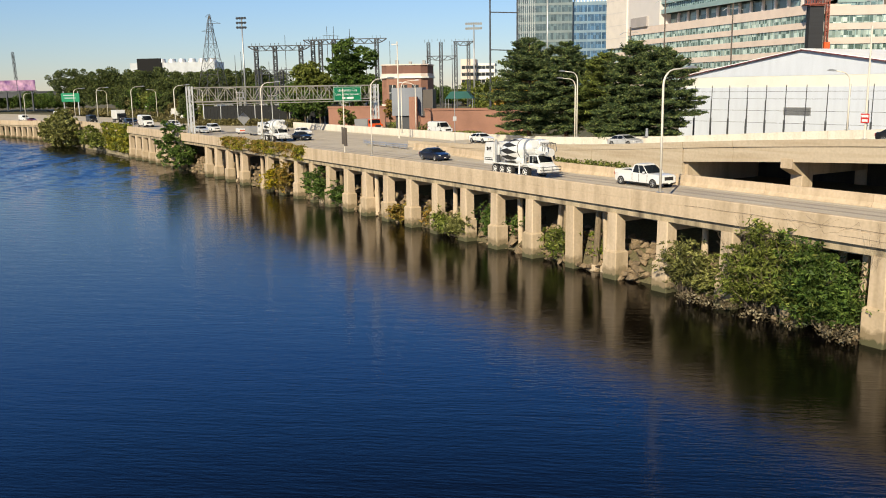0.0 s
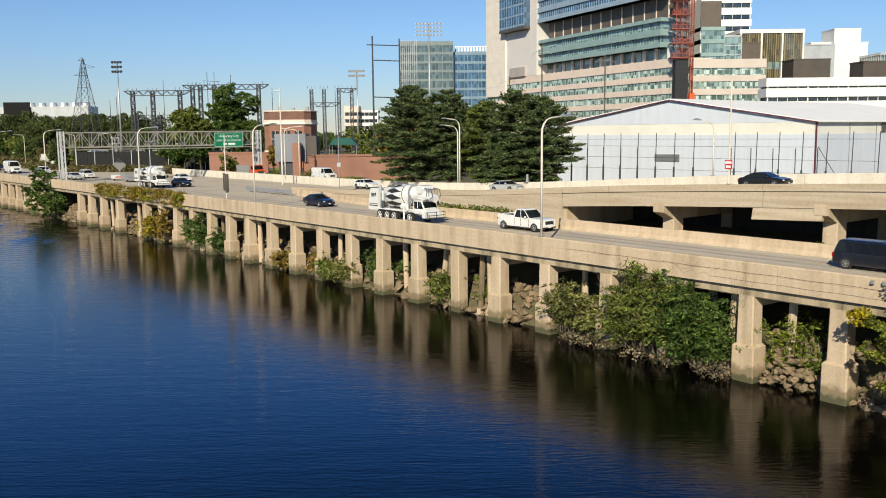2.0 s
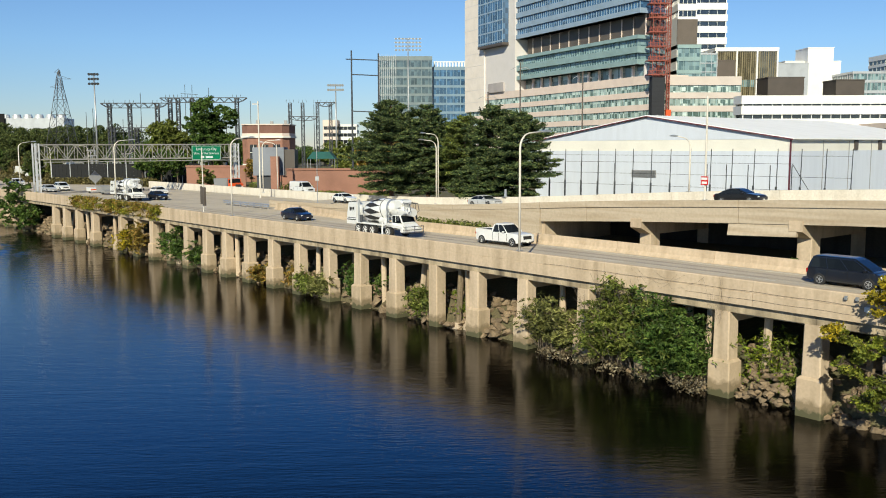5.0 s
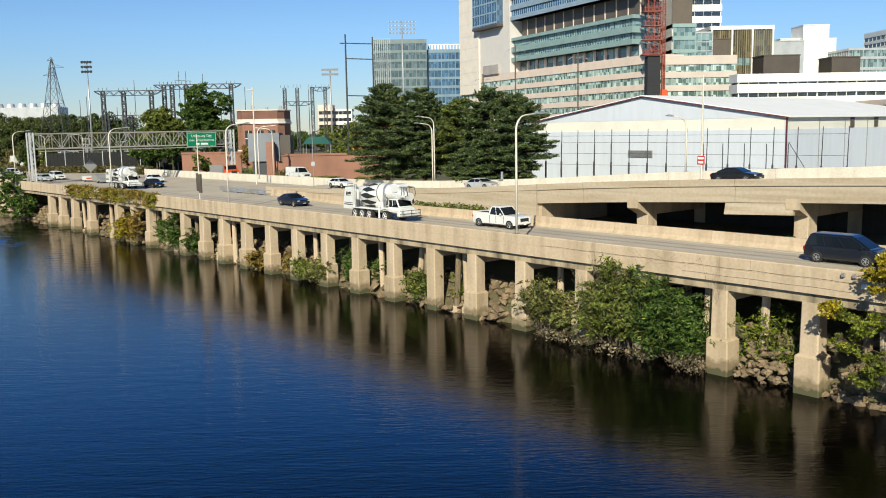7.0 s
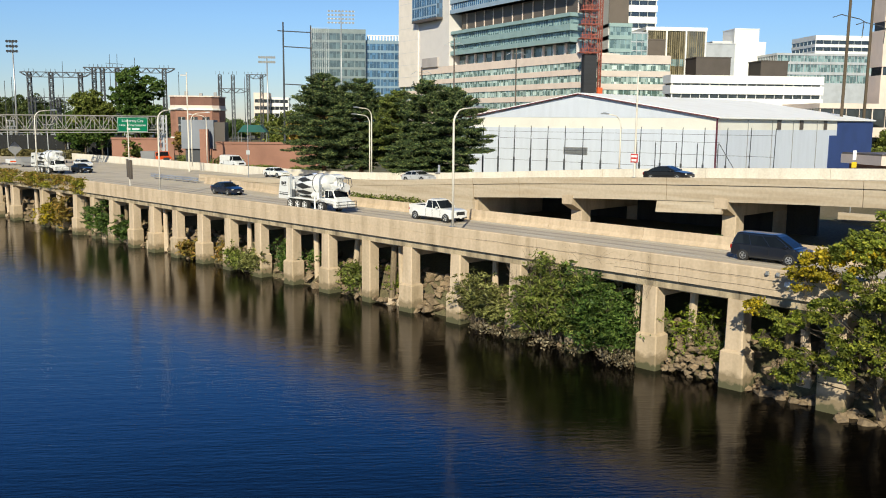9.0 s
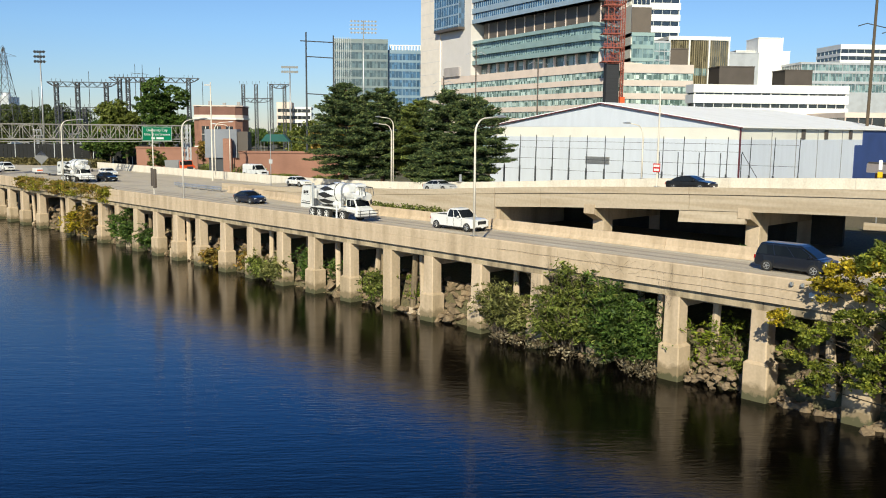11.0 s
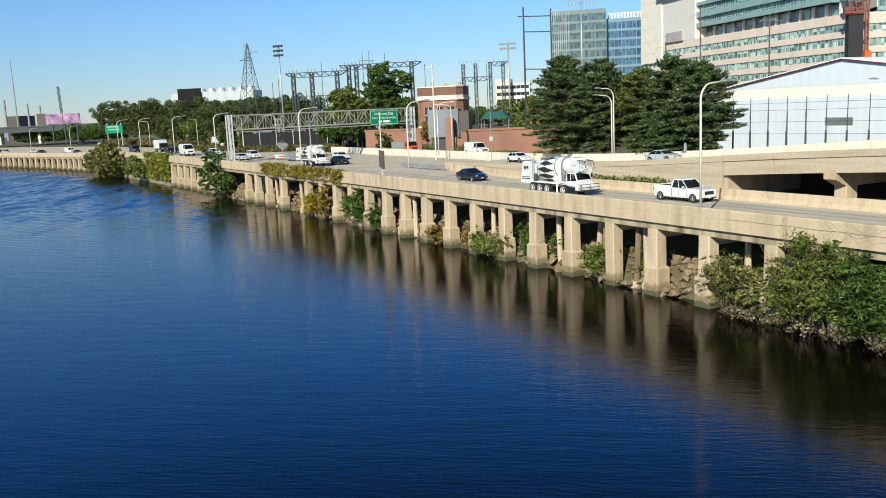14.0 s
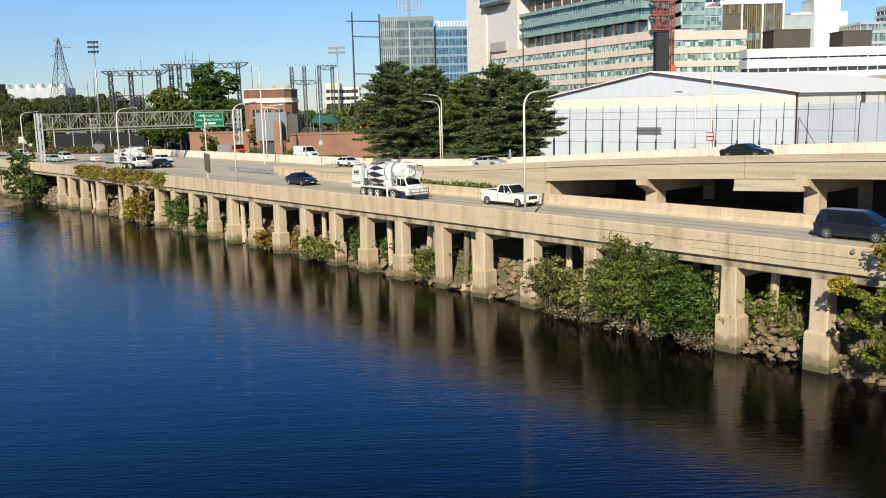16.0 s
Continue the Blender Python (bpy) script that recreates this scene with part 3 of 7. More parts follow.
for a, b in [(-106 + 16 * i, -106 + 16 * i + 15.95) for i in range(9)] + [(38.0, 43.9)]:
    sweep("fascia_section", lambda s: [(ramp_on(s) + 0.12, ramp_top(s) - 1.95), (ramp_on(s) + 0.12, ramp_top(s) - 0.62), (ramp_on(s), ramp_top(s) - 0.58), (ramp_on(s), ramp_top(s)), (ramp_on(s) + 0.32, ramp_top(s)), (ramp_on(s) + 0.5, ramp_top(s) - 1.0), (ramp_on(s) + 0.5, ramp_top(s) - 1.95)], a, b, 4, RAMP_CONCRETE, ramp_wall)
for a, b in ((44.0, 56.95), (57.0, 69.95), (70.0, 81.95), (82.0, 96.0)):
    sweep("retaining_wall_section", lambda s: [(ramp_on(s) + 0.06, 4.6), (ramp_on(s) + 0.06, ramp_top(s) - 0.62), (ramp_on(s), ramp_top(s) - 0.58), (ramp_on(s), ramp_top(s)), (ramp_on(s) + 0.32, ramp_top(s)), (ramp_on(s) + 0.5, ramp_top(s) - 1.0), (ramp_on(s) + 0.5, 4.6)], a, b, 3, RAMP_CONCRETE, ramp_wall)
ramp_deck = tagged(new("road_ramp"), "pale concrete road deck of the rising ramp", "road", kind="structure")
sweep("slab", lambda s: [(ramp_on(s) + 0.4, ramp_top(s) - 1.5), (ramp_on(s) + 0.4, ramp_top(s) - 0.9), (ramp_far(s) + 0.1, ramp_top(s) - 0.6), (ramp_far(s) + 0.1, ramp_top(s) - 1.5)], -106, 100, 4, ASPHALT, ramp_deck)
far_wall = tagged(new("wall_far_parapet"), "bright pale concrete wall along the far side of the highway", "parapet", kind="structure")
k = -106.0
while k < 166:
    sweep("wall_section", lambda s: [(ramp_far(s), ramp_top(s) - 2.3), (ramp_far(s), ramp_top(s) + 0.38), (ramp_far(s) + 0.35, ramp_top(s) + 0.38), (ramp_far(s) + 0.35, ramp_top(s) - 2.3)], k, k + 11.97, 4, CONCRETE_PALE, far_wall)
    k += 12.0
# Added walls close off the far side so less light gets under the ramp.
sweep("abutment_wall", lambda s: [(ramp_far(s) - 3, 4.5), (ramp_far(s) - 3, ramp_top(s) - 1.5), (ramp_far(s) - 2.6, ramp_top(s) - 1.5), (ramp_far(s) - 2.6, 4.5)], 13.6, 44, 4, SHADE_DARK, ramp_wall)
sweep("abutment_wall", lambda s: [(ramp_far(s) - 3, 4.5), (ramp_far(s) - 3, ramp_top(s) - 1.5), (ramp_far(s) - 2.6, ramp_top(s) - 1.5), (ramp_far(s) - 2.6, 4.5)], -106, -14, 8, SHADE_DARK, ramp_wall)
sweep("abutment_wall", lambda s: [(ramp_on(s) + 0.5, 4.5), (ramp_on(s) + 0.5, ramp_top(s) - 1.5), (ramp_far(s) - 0.1, ramp_top(s) - 1.5), (ramp_far(s) - 0.1, 4.5)], 43.6, 44.2, 1, CONCRETE, ramp_wall)


sweep("haunch_panel", lambda s: [(ramp_on(s) + 0.2, ramp_top(s) - 1.96), (ramp_on(s) + 0.02, ramp_top(s) - 2.95), (ramp_on(s) + 0.4, ramp_top(s) - 2.95), (ramp_on(s) + 0.6, ramp_top(s) - 1.96)], 16.9, 22.9, 2, RAMP_CONCRETE, ramp_wall)


lot_wall = tagged(new("wall_parking_lot"), "pale concrete retaining wall seen under the ramp", "wall", kind="structure")
for k in range(6):
    sweep("wall_section", lambda s: [(42.0, 4.5), (42.0, 6.55), (42.4, 6.55), (42.4, 4.5)], -38 + 9 * k, -38 + 9 * k + 8.97, 9, RAMP_CONCRETE, lot_wall)


def build_bent(s):
    zt = ramp_top(s) - 1.95
    e = empty("ramp_bent", frame_at(s, ramp_on(s), 0), "concrete hammerhead bent carrying the ramp", "pier", "bents under the ramp")
    swap = Matrix(((0, 1, 0, 0), (1, 0, 0, 0), (0, 0, 1, 0), (0, 0, 0, 1)))
    bm = bmesh.new()
    prism(bm, [(0.05, zt + 0.3), (0.05, zt - 0.55), (1.6, zt - 1.25), (12.4, zt - 1.25), (13.8, zt - 0.55), (13.8, zt + 0.3)], -0.6, 0.6, swap)
    part("cap_beam", bm, CONCRETE, e)
    for y in (1.5, 10.9):
        part("column", boxes((-0.62, 0.62, y, y + 1.5, 4.6, zt - 1.2), bevel=0.05), CONCRETE, e)
    return e


for s in (-32, -16, 0.5, 16.95, 32.2):
    build_bent(s)


# ---- lamps ----
def build_lamp(name, height, reach, label, n=14):
    e = empty(name, Matrix.Identity(4), label, "street lamp", "street lamps")
    part("base_plate", boxes((-0.2, 0.2, -0.2, 0.2, 0, 0.06), bevel=0.01), STEEL, e)
    bm = bmesh.new()
    r = 1.1
    pts = [(0, 0, 0), (0, 0, height * 0.5), (0, 0, height - r)]
    for k in range(1, 6):
        a = k * math.pi / 2 / 5 * 0.92
        pts.append((0, r * (1 - math.cos(a)), height - r + r * math.sin(a)))
    pts.append((0, reach, height + 0.12))
    pipe(bm, pts, 0.092, 0.05, 8)
    part("pole", bm, POLE, e, smooth=True)
    bm = bmesh.new()
    prism(bm, [(reach - 0.1, height + 0.05), (reach + 0.7, height + 0.1), (reach + 0.72, height + 0.19), (reach + 0.35, height + 0.27), (reach - 0.1, height + 0.19)], -0.15, 0.15, Matrix(((0, 1, 0, 0), (1, 0, 0, 0), (0, 0, 1, 0), (0, 0, 0, 1))))
    part("lamp_head", bm, STEEL, e)
    return e


lamp0 = build_lamp("street_lamp", 8.7, 2.4, "pale curved-arm street lamp standing on the concrete parapet")
lamp0.matrix_world = frame_at(27.6, 0.22, TOP_Z)
for s in (73.2, 108.2, 186.0, 220.0, 246.5, 300.0, 340.0, -20.0):
    copy_thing(lamp0, frame_at(s, 0.22, TOP_Z + sag(s)))
for s in (75.3, 205.0, 232.0, 270.0, 310.0):
    copy_thing(lamp0, frame_at(s, ramp_far(s) + 0.17, ramp_top(s) + (0.38 if s < 166 else -0.6)) @ pose(0, 0, 0, 0, 0, 180))


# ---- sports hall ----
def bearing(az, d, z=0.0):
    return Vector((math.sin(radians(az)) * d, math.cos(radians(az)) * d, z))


def plan_frame(a, b, z=0.0):
    """x from a to b, y to the left of that, z up."""
    d = (Vector(b) - Vector(a)).to_2d().normalized()
    return Matrix(((d.x, -d.y, 0, a[0]), (d.y, d.x, 0, a[1]), (0, 0, 1, z), (0, 0, 0, 1)))


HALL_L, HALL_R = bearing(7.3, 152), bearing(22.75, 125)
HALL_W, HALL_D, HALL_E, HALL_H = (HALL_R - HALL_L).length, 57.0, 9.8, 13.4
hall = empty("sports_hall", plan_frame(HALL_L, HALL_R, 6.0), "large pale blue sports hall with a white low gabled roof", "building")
W2 = HALL_W / 2
bm = bmesh.new()
prism(bm, [(0, 0), (HALL_W, 0), (HALL_W, HALL_E - 1.6), (0, HALL_E - 1.6)], 0, HALL_D)
part("wall", bm, SIDING, hall)
bm = bmesh.new()
prism(bm, [(0.05, HALL_E - 1.6), (HALL_W - 0.05, HALL_E - 1.6), (HALL_W - 0.05, HALL_E), (0.05, HALL_E)], 0.05, HALL_D - 0.05)
part("cream_band", bm, CREAM, hall, "cream band below the eaves")
bm = bmesh.new()
prism(bm, [(0.05, HALL_E), (HALL_W - 0.05, HALL_E), (W2, HALL_H - 0.15)], 0.02, 0.6)
part("gable", bm, SIDING, hall)
bm = bmesh.new()
prism(bm, [(-0.5, HALL_E - 0.05), (W2, HALL_H - 0.05), (HALL_W + 0.5, HALL_E - 0.05), (HALL_W + 0.5, HALL_E + 0.15), (W2, HALL_H + 0.15), (-0.5, HALL_E + 0.15)], -0.3, HALL_D + 0.3)
part("roof", bm, WHITE_ROOF, hall, "bright white roof membrane")
TRIM = material("maroon_trim", (0.13, 0.03, 0.045), 0.6, bump=0.0)
bm = bmesh.new()
for a, b in (((-0.5, HALL_E - 0.1), (W2, HALL_H - 0.1)), ((W2, HALL_H - 0.1), (HALL_W + 0.5, HALL_E - 0.1))):
    prism(bm, [(a[0], a[1] - 0.02), (b[0], b[1] - 0.02), (b[0], b[1] + 0.12), (a[0], a[1] + 0.12)], -0.42, -0.31)
part("verge_trim", bm, TRIM, hall, "dark red verge trim")
part("corner_trim", boxes((HALL_W - 0.03, HALL_W + 0.12, -0.12, 0.1, 0, HALL_E)), TRIM, hall)
bm = bmesh.new()
box(bm, 20.3, 24.8, -0.08, 0.05, 4.2, 5.3)
part("vent", bm, GREY_PANEL, hall, "grey louvred wall vent")
bm = bmesh.new()
for i in range(10):
    box(bm, 20.4, 24.7, -0.13, -0.08, 4.25 + 0.1 * i, 4.3 + 0.1 * i)
part("louvre", bm, STEEL, hall)
part("blue_wall", boxes((HALL_W + 0.01, HALL_W + 0.12, 37.9, HALL_D, 0, 7.3), (HALL_W + 0.01, HALL_W + 0.12, 41.0, HALL_D, 7.3, HALL_E - 0.2)), BLUE_WALL, hall, "navy blue end bay")
for y in (18.3, 26.2, 35.4):
    part("wall_opening", boxes((HALL_W + 0.02, HALL_W + 0.1, y, y + 1.2, HALL_E - 1.55, HALL_E - 0.1)), BROWN, hall, "dark opening in the cream band")
for y in (8.9, 16.6, 23.8, 32.7):
    part("downpipe", tube(bmesh.new(), (HALL_W + 0.1, y, 0), (HALL_W + 0.1, y, HALL_E - 0.2), 0.045, n=6), GREY_PANEL, hall)


# ---- buildings behind ----
def lattice(bm, a, b, w, bays, r=0.07, diag=True):
    """A square lattice member from a to b of width w."""
    a, b = Vector(a), Vector(b)
    d = (b - a).normalized()
    u = (Vector((0, 0, 1)) if abs(d.z) < 0.9 else Vector((1, 0, 0))).cross(d).normalized()
    v = d.cross(u)
    cs = [(u * i + v * j) * (w / 2) for i, j in ((-1, -1), (1, -1), (1, 1), (-1, 1))]
    for c in cs:
        tube(bm, a + c, b + c, r, n=4)
    for k in range(bays):
        p, q = a.lerp(b, k / bays), a.lerp(b, (k + 1) / bays)
        for i in range(4):
            c, e = cs[i], cs[(i + 1) % 4]
            if diag:
                tube(bm, p + c, q + e, r * 0.7, n=4, caps=False) if (k + i) % 2 else tube(bm, p + e, q + c, r * 0.7, n=4, caps=False)
            tube(bm, q + c, q + e, r * 0.6, n=4, caps=False)
    return bm


def storey_block(name, label, m, length, depth, z0, z1, bands, wall, glass, step=1.5, proud=0.3, category="building", side=True, mull=None):
    """A block of glazing with wall bands standing proud of it, and mullions across each band of windows."""
    e = empty(name, m, label, category, "buildings in the distance")
    part("glazing", boxes((0, length, 0, depth, z0, z1 - 0.2)), glass, e)
    edges = [z0] + [v for b in bands for v in b] + [z1]
    for lo, hi in zip(edges[0::2], edges[1::2]):
        if hi - lo > 0.01:
            part("spandrel", boxes((-proud, length + proud, -proud, depth + proud, lo, hi)), wall, e)
    for lo, hi in bands:
        bm = bmesh.new()
        n = max(1, int(length / step))
        for i in range(n + 1):
            x = length * i / n
            w = 0.16 if i % 4 == 0 else 0.06
            box(bm, x - w, x + w, -0.16, 0.02, lo, hi)
        if side:
            n = max(1, int(depth / step))
            for i in range(n + 1):
                y = depth * i / n
                box(bm, -0.16, 0.02, y - 0.12, y + 0.12, lo, hi)
        tagged(part("mullions", bm, mull or wall, e), kind="stuff")
    return e


def axis_block(name, label, x0, x1, y, depth, z0, z1, bands, wall, glass, **kw):
    return storey_block(name, label, Matrix.Translation((x0, y, 0)), x1 - x0, depth, z0, z1, bands, wall, glass, **kw)


def storeys(lo, hi, pitch, glass_h, start=0.9):
    out, z = [], lo + start
    while z + glass_h < hi:
        out.append((z, z + glass_h))
        z += pitch
    return out


WHITE_WALL = material("white_render_wall", (0.80, 0.79, 0.76), 0.7, vary=0.04, stain=0.08, bump=0.02)
METAL_WALL = material("pale_metal_cladding", (0.52, 0.54, 0.56), 0.4, 0.3, vary=0.06, bump=0.02)
GREY_LILAC = material("grey_louvre_metal", (0.42, 0.38, 0.37), 0.6, vary=0.08, bump=0.03)
LILAC = material("lavender_grey_panel", (0.67, 0.63, 0.61), 0.6, vary=0.04, stain=0.06, bump=0.02)
DARK_WALL = material("dark_brown_panel", (0.085, 0.07, 0.06), 0.6, vary=0.1, bump=0.03)
TEAL_WALL = material("teal_spandrel", (0.26, 0.37, 0.37), 0.35, 0.0, vary=0.06, bump=0.0)
BLUE_SPAN = material("blue_spandrel", (0.28, 0.37, 0.47), 0.35, 0.0, vary=0.06, bump=0.0)

TOWER_GREY = material("grey_green_spandrel", (0.18, 0.225, 0.235), 0.4, 0.1, vary=0.06, bump=0.0)
TOWER_BLUE = material("pale_blue_spandrel", (0.19, 0.28, 0.36), 0.4, 0.1, vary=0.06, bump=0.0)
GLASS_TOWER = glass_material("grey_green_glass", (0.09, 0.13, 0.14))
# glass office towers
axis_block("office_tower", "grey-green glass office tower with pale floor bands", -20.5, 4.6, 420, 30, 6, 57, storeys(6, 56.5, 4.1, 3.0), TOWER_GREY, GLASS_TOWER, step=1.6, proud=0.12)
axis_block("office_tower", "blue glass office tower with a white rooftop screen", 4.9, 21.5, 424, 26, 6, 52.5, storeys(6, 52, 4.1, 3.0), TOWER_BLUE, GLASS_BLUE, step=1.6, proud=0.12)
tower_fins = [o for o in bpy.data.objects if o.name.startswith("office_tower")][0]
for i in range(9):
    part("fin", boxes((0.3 + 0.95 * i, 0.45 + 0.95 * i, -0.5, -0.12, 6, 57.6)), METAL_WALL, tower_fins, "pale vertical glazing fin")
screen = empty("rooftop_screen", Matrix.Translation((5.5, 426, 52.5)), "white rooftop louvre screen on the glass tower", "screen")
for i in range(11):
    part("fin", boxes((1.45 * i, 1.45 * i + 0.7, 0, 4, 0, 2.6)), WHITE_WALL, screen)
part("rail", boxes((0, 15.3, -0.1, 0, 2.2, 2.6)), WHITE_WALL, screen)

# hospital: podium, slab and glass wings, one long front running away from the river
HOSP = plan_frame((20.0, 400.0), (74.0, 280.0))
HL = 131.6
podium = storey_block("hospital_podium", "beige precast hospital podium with ribbon windows", HOSP, HL, 12, 6, 37.3, storeys(6, 36.5, 4.12, 2.25, 1.55), BEIGE, GLASS_BLIND, step=1.8, proud=0.35, mull=TEAL_WALL)
part("roof_louvre", boxes((22, 35, -1.2, -0.4, 37.4, 41.2)), GREY_LILAC, podium, "grey louvred plant screen")
axis_block("hospital_podium_wing", "beige precast hospital wing with ribbon windows", 78.2, 100.5, 280, 30, 6, 36.6, storeys(6, 36, 4.12, 2.25, 0.9), DIMMED_PRECAST, GLASS_BLIND, step=1.8, proud=0.35, mull=TEAL_WALL)
slab = empty("hospital_slab", HOSP, "tall pale beige stone-clad hospital slab with a hanging glass bay", "building", "buildings in the distance")
part("wall", boxes((0, 18, -1.0, 26, 30, 79)), STONE, slab)
part("flank_wall", boxes((18.0, 43.4, -0.4, 26, 37.3, 84)), LILAC, slab, "lavender grey panel wall")
bm = bmesh.new()
for i in range(9):
    box(bm, -0.06, 18.06, -1.05, -0.95, 34 + 5.2 * i, 34.18 + 5.2 * i)
part("joint", bm, LILAC, slab)
bay = part("glass_bay", boxes((17.0, 38.0, -3.2, 2, 57, 90)), GLASS_BLUE, slab, "dark blue hanging glass bay")
bm = bmesh.new()
for i in range(9):
    box(bm, 16.9, 38.1, -3.3, -3.15, 57.5 + 4.1 * i, 58.1 + 4.1 * i)
for i in range(11):
    box(bm, 17.0 + 2.1 * i - 0.08, 17.0 + 2.1 * i + 0.08, -3.3, -3.15, 57, 90)
tagged(part("mullions", bm, BLUE_SPAN, slab), kind="stuff")
part("bay_soffit", boxes((16.8, 38.2, -3.4, 2, 56, 57)), DARK_WALL, slab)
storey_block("hospital_glass_wing", "teal glass hospital wing of two floors above the podium", HOSP @ Matrix.Translation((43.8, 1.5, 0)), 76, 9, 41.4, 50.8, [(43.0, 45.1), (47.2, 49.6)], TEAL_WALL, GLASS_TEAL, step=1.5, proud=1.2)
recess = empty("hospital_recess", HOSP, "brown ribbed recessed floors between the hospital's glass wings", "building", "buildings in the distance")
part("lower_recess", boxes((43.8, 120, 4.5, 9, 37.0, 41.6)), GLASS_TEAL, recess)
part("upper_recess", boxes((46, 120, 4.0, 10, 50.6, 58.2)), BROWN, recess)
for i in range(12):
    part("rib", boxes((50 + 6.4 * i, 50.3 + 6.4 * i, 3.7, 4.1, 50.8, 57.4)), BEIGE, recess)
for i in range(12):
    part("pillar", boxes((50 + 6.4 * i, 50.7 + 6.4 * i, 3.6, 4.4, 37.0, 41.6)), LILAC, recess)
storey_block("hospital_upper_wing", "blue glass upper hospital wing with pale floor bands", HOSP @ Matrix.Translation((43.8, 0.5, 0)), 78, 10, 57.6, 95, storeys(57.6, 94, 4.3, 2.3, 1.6), BLUE_SPAN, GLASS_BLUE, step=1.5, proud=0.6)
# construction hoist
NETTING_DARK = material("dark_debris_netting", (0.028, 0.03, 0.036), 0.9, vary=0.3, stain=0.3, streak="boards", bump=0.1)
shaft = empty("hoist_shaft", Matrix.Translation((71.4, 275.5, 0)), "dark netted base of a construction hoist", "hoist")
part("netting", boxes((0, 4.0, 0, 3.5, 6, 36.4)), NETTING_DARK, shaft)
hoist = empty("construction_hoist", Matrix.Translation((71.0, 275.0, 36.4)), "red steel construction hoist mast with landing platforms", "hoist")
bm = bmesh.new()
for x in (0.2, 2.2, 4.2):
    for y in (0, 3):
        tube(bm, (x, y, 0), (x, y, 52), 0.14, n=4)
for i in range(34):
    z = 1.5 * i
    for a, b in (((0.2, 0), (2.2, 0)), ((2.2, 0), (4.2, 0)), ((0.2, 3), (4.2, 3))):
        tube(bm, (a[0], a[1], z), (b[0], b[1], z + (1.5 if i % 2 else 0)), 0.07, n=4)
        tube(bm, (a[0], a[1], z + 1.5), (b[0], b[1], z), 0.07, n=4)
part("mast", bm, RED_STEEL, hoist)
for i in range(11):
    part("platform", boxes((-1.2, 4.6, -0.3, 3.5, 4.3 * i + 0.3, 4.3 * i + 0.6), *[(-1.2 + 0.9 * q, -1.1 + 0.9 * q, -0.3, -0.2, 4.3 * i + 0.6, 4.3 * i + 1.6) for q in range(7)], (-1.2, 4.6, -0.3, -0.2, 4.3 * i + 1.5, 4.3 * i + 1.65)), RED_STEEL, hoist)
part("lift_mast", lattice(bmesh.new(), (5.25, 0.2, -30), (5.25, 0.2, 50), 0.8, 50, 0.09), RED_STEEL, hoist)
ORANGE = material("orange_red_paint", (0.75, 0.10, 0.02), 0.5, vary=0.1, bump=0.02)
part("lift_car", boxes((4.4, 6.0, -1.4, 0.3, -13.4, -10.4), bevel=0.1), ORANGE, hoist, "orange-red lift car")

axis_block("ward_tower", "grey and white ward tower behind the hospital", 86.0, 92.0, 300, 30, 6, 92, storeys(57, 91, 4.2, 2.0), WHITE_WALL, GLASS_DARK, step=1.5)
part("brown_panel", boxes((85.6, 92.4, 299.4, 299.75, 48.5, 57)), BROWN, tagged(new("clad_bay"), "brown ribbed cladding bay on the ward tower", "cladding"))
axis_block("glass_link", "teal glass link block beside the hospital", 86.0, 93.4, 299, 30, 6, 48.6, [(38, 39), (40.2, 43.2), (44.6, 47.4)], TEAL_WALL, GLASS_TEAL)
axis_block("glass_atrium", "steel and glass atrium beside the hospital", 93.5, 101.2, 305, 18, 6, 46.5, storeys(34, 46, 3.0, 2.7, 0.2), METAL_WALL, GLASS_TEAL, step=1.9, proud=0.1)
axis_block("striped_tower", "white tower with dark balcony strips", 108.5, 122.5, 360, 22, 6, 95, storeys(30, 95, 4.55, 1.9), WHITE_WALL, GLASS_DARK, step=3.5, proud=0.5)
BRONZE = material("bronze_fin", (0.30, 0.25, 0.15), 0.5, 0.2, vary=0.12, bump=0.0)
lab = axis_block("laboratory_block", "bronze-windowed laboratory block with white frame", 109.1, 132.0, 330, 25, 6, 51, [(33, 49.6)], WHITE_WALL, GLASS_BRONZE, step=0.8, proud=0.5, mull=BRONZE)
for i in range(4):
    part("column", boxes((22.9 * i / 3 - 0.28, 22.9 * i / 3 + 0.28, -0.7, 0.3, 20, 51)), WHITE_WALL, lab)
part("dark_strip", boxes((0.5, 22.4, -0.1, 0.02, 36.6, 39.2)), GLASS_TEAL, lab)


def plain_block(name, label, x0, x1, y, depth, z0, z1, mat, roof=None):
    e = empty(name, Matrix.Translation((x0, y, 0)), label, "building", "buildings in the distance")
    part("wall", boxes((0, x1 - x0, 0, depth, z0, z1)), mat, e)
    part("coping", boxes((-0.15, x1 - x0 + 0.15, -0.15, depth + 0.15, z1, z1 + 0.4)), roof or mat, e)
    return e


plain_block("plant_room", "dark brown rooftop plant room box", 104.5, 112.2, 318, 10, 6, 45, BROWN)
plain_block("research_block", "grey gabled research building", 132.6, 150.5, 345, 20, 6, 46.4, METAL_WALL)
plain_block("roof_plant", "dark brown rooftop plant enclosure", 117.2, 129.6, 300, 10, 6, 37.6, DARK_WALL)
plain_block("roof_plant", "dark brown rooftop plant enclosure", 140.6, 150.4, 300, 10, 6, 36.7, DARK_WALL)
plain_block("white_tower", "plain white concrete service tower", 182.6, 195.0, 420, 14, 6, 60.5, WHITE_WALL)
plain_block("white_tower", "lower white concrete service tower with a logo mark", 173.0, 200.0, 423, 14, 6, 54.5, WHITE_WALL)
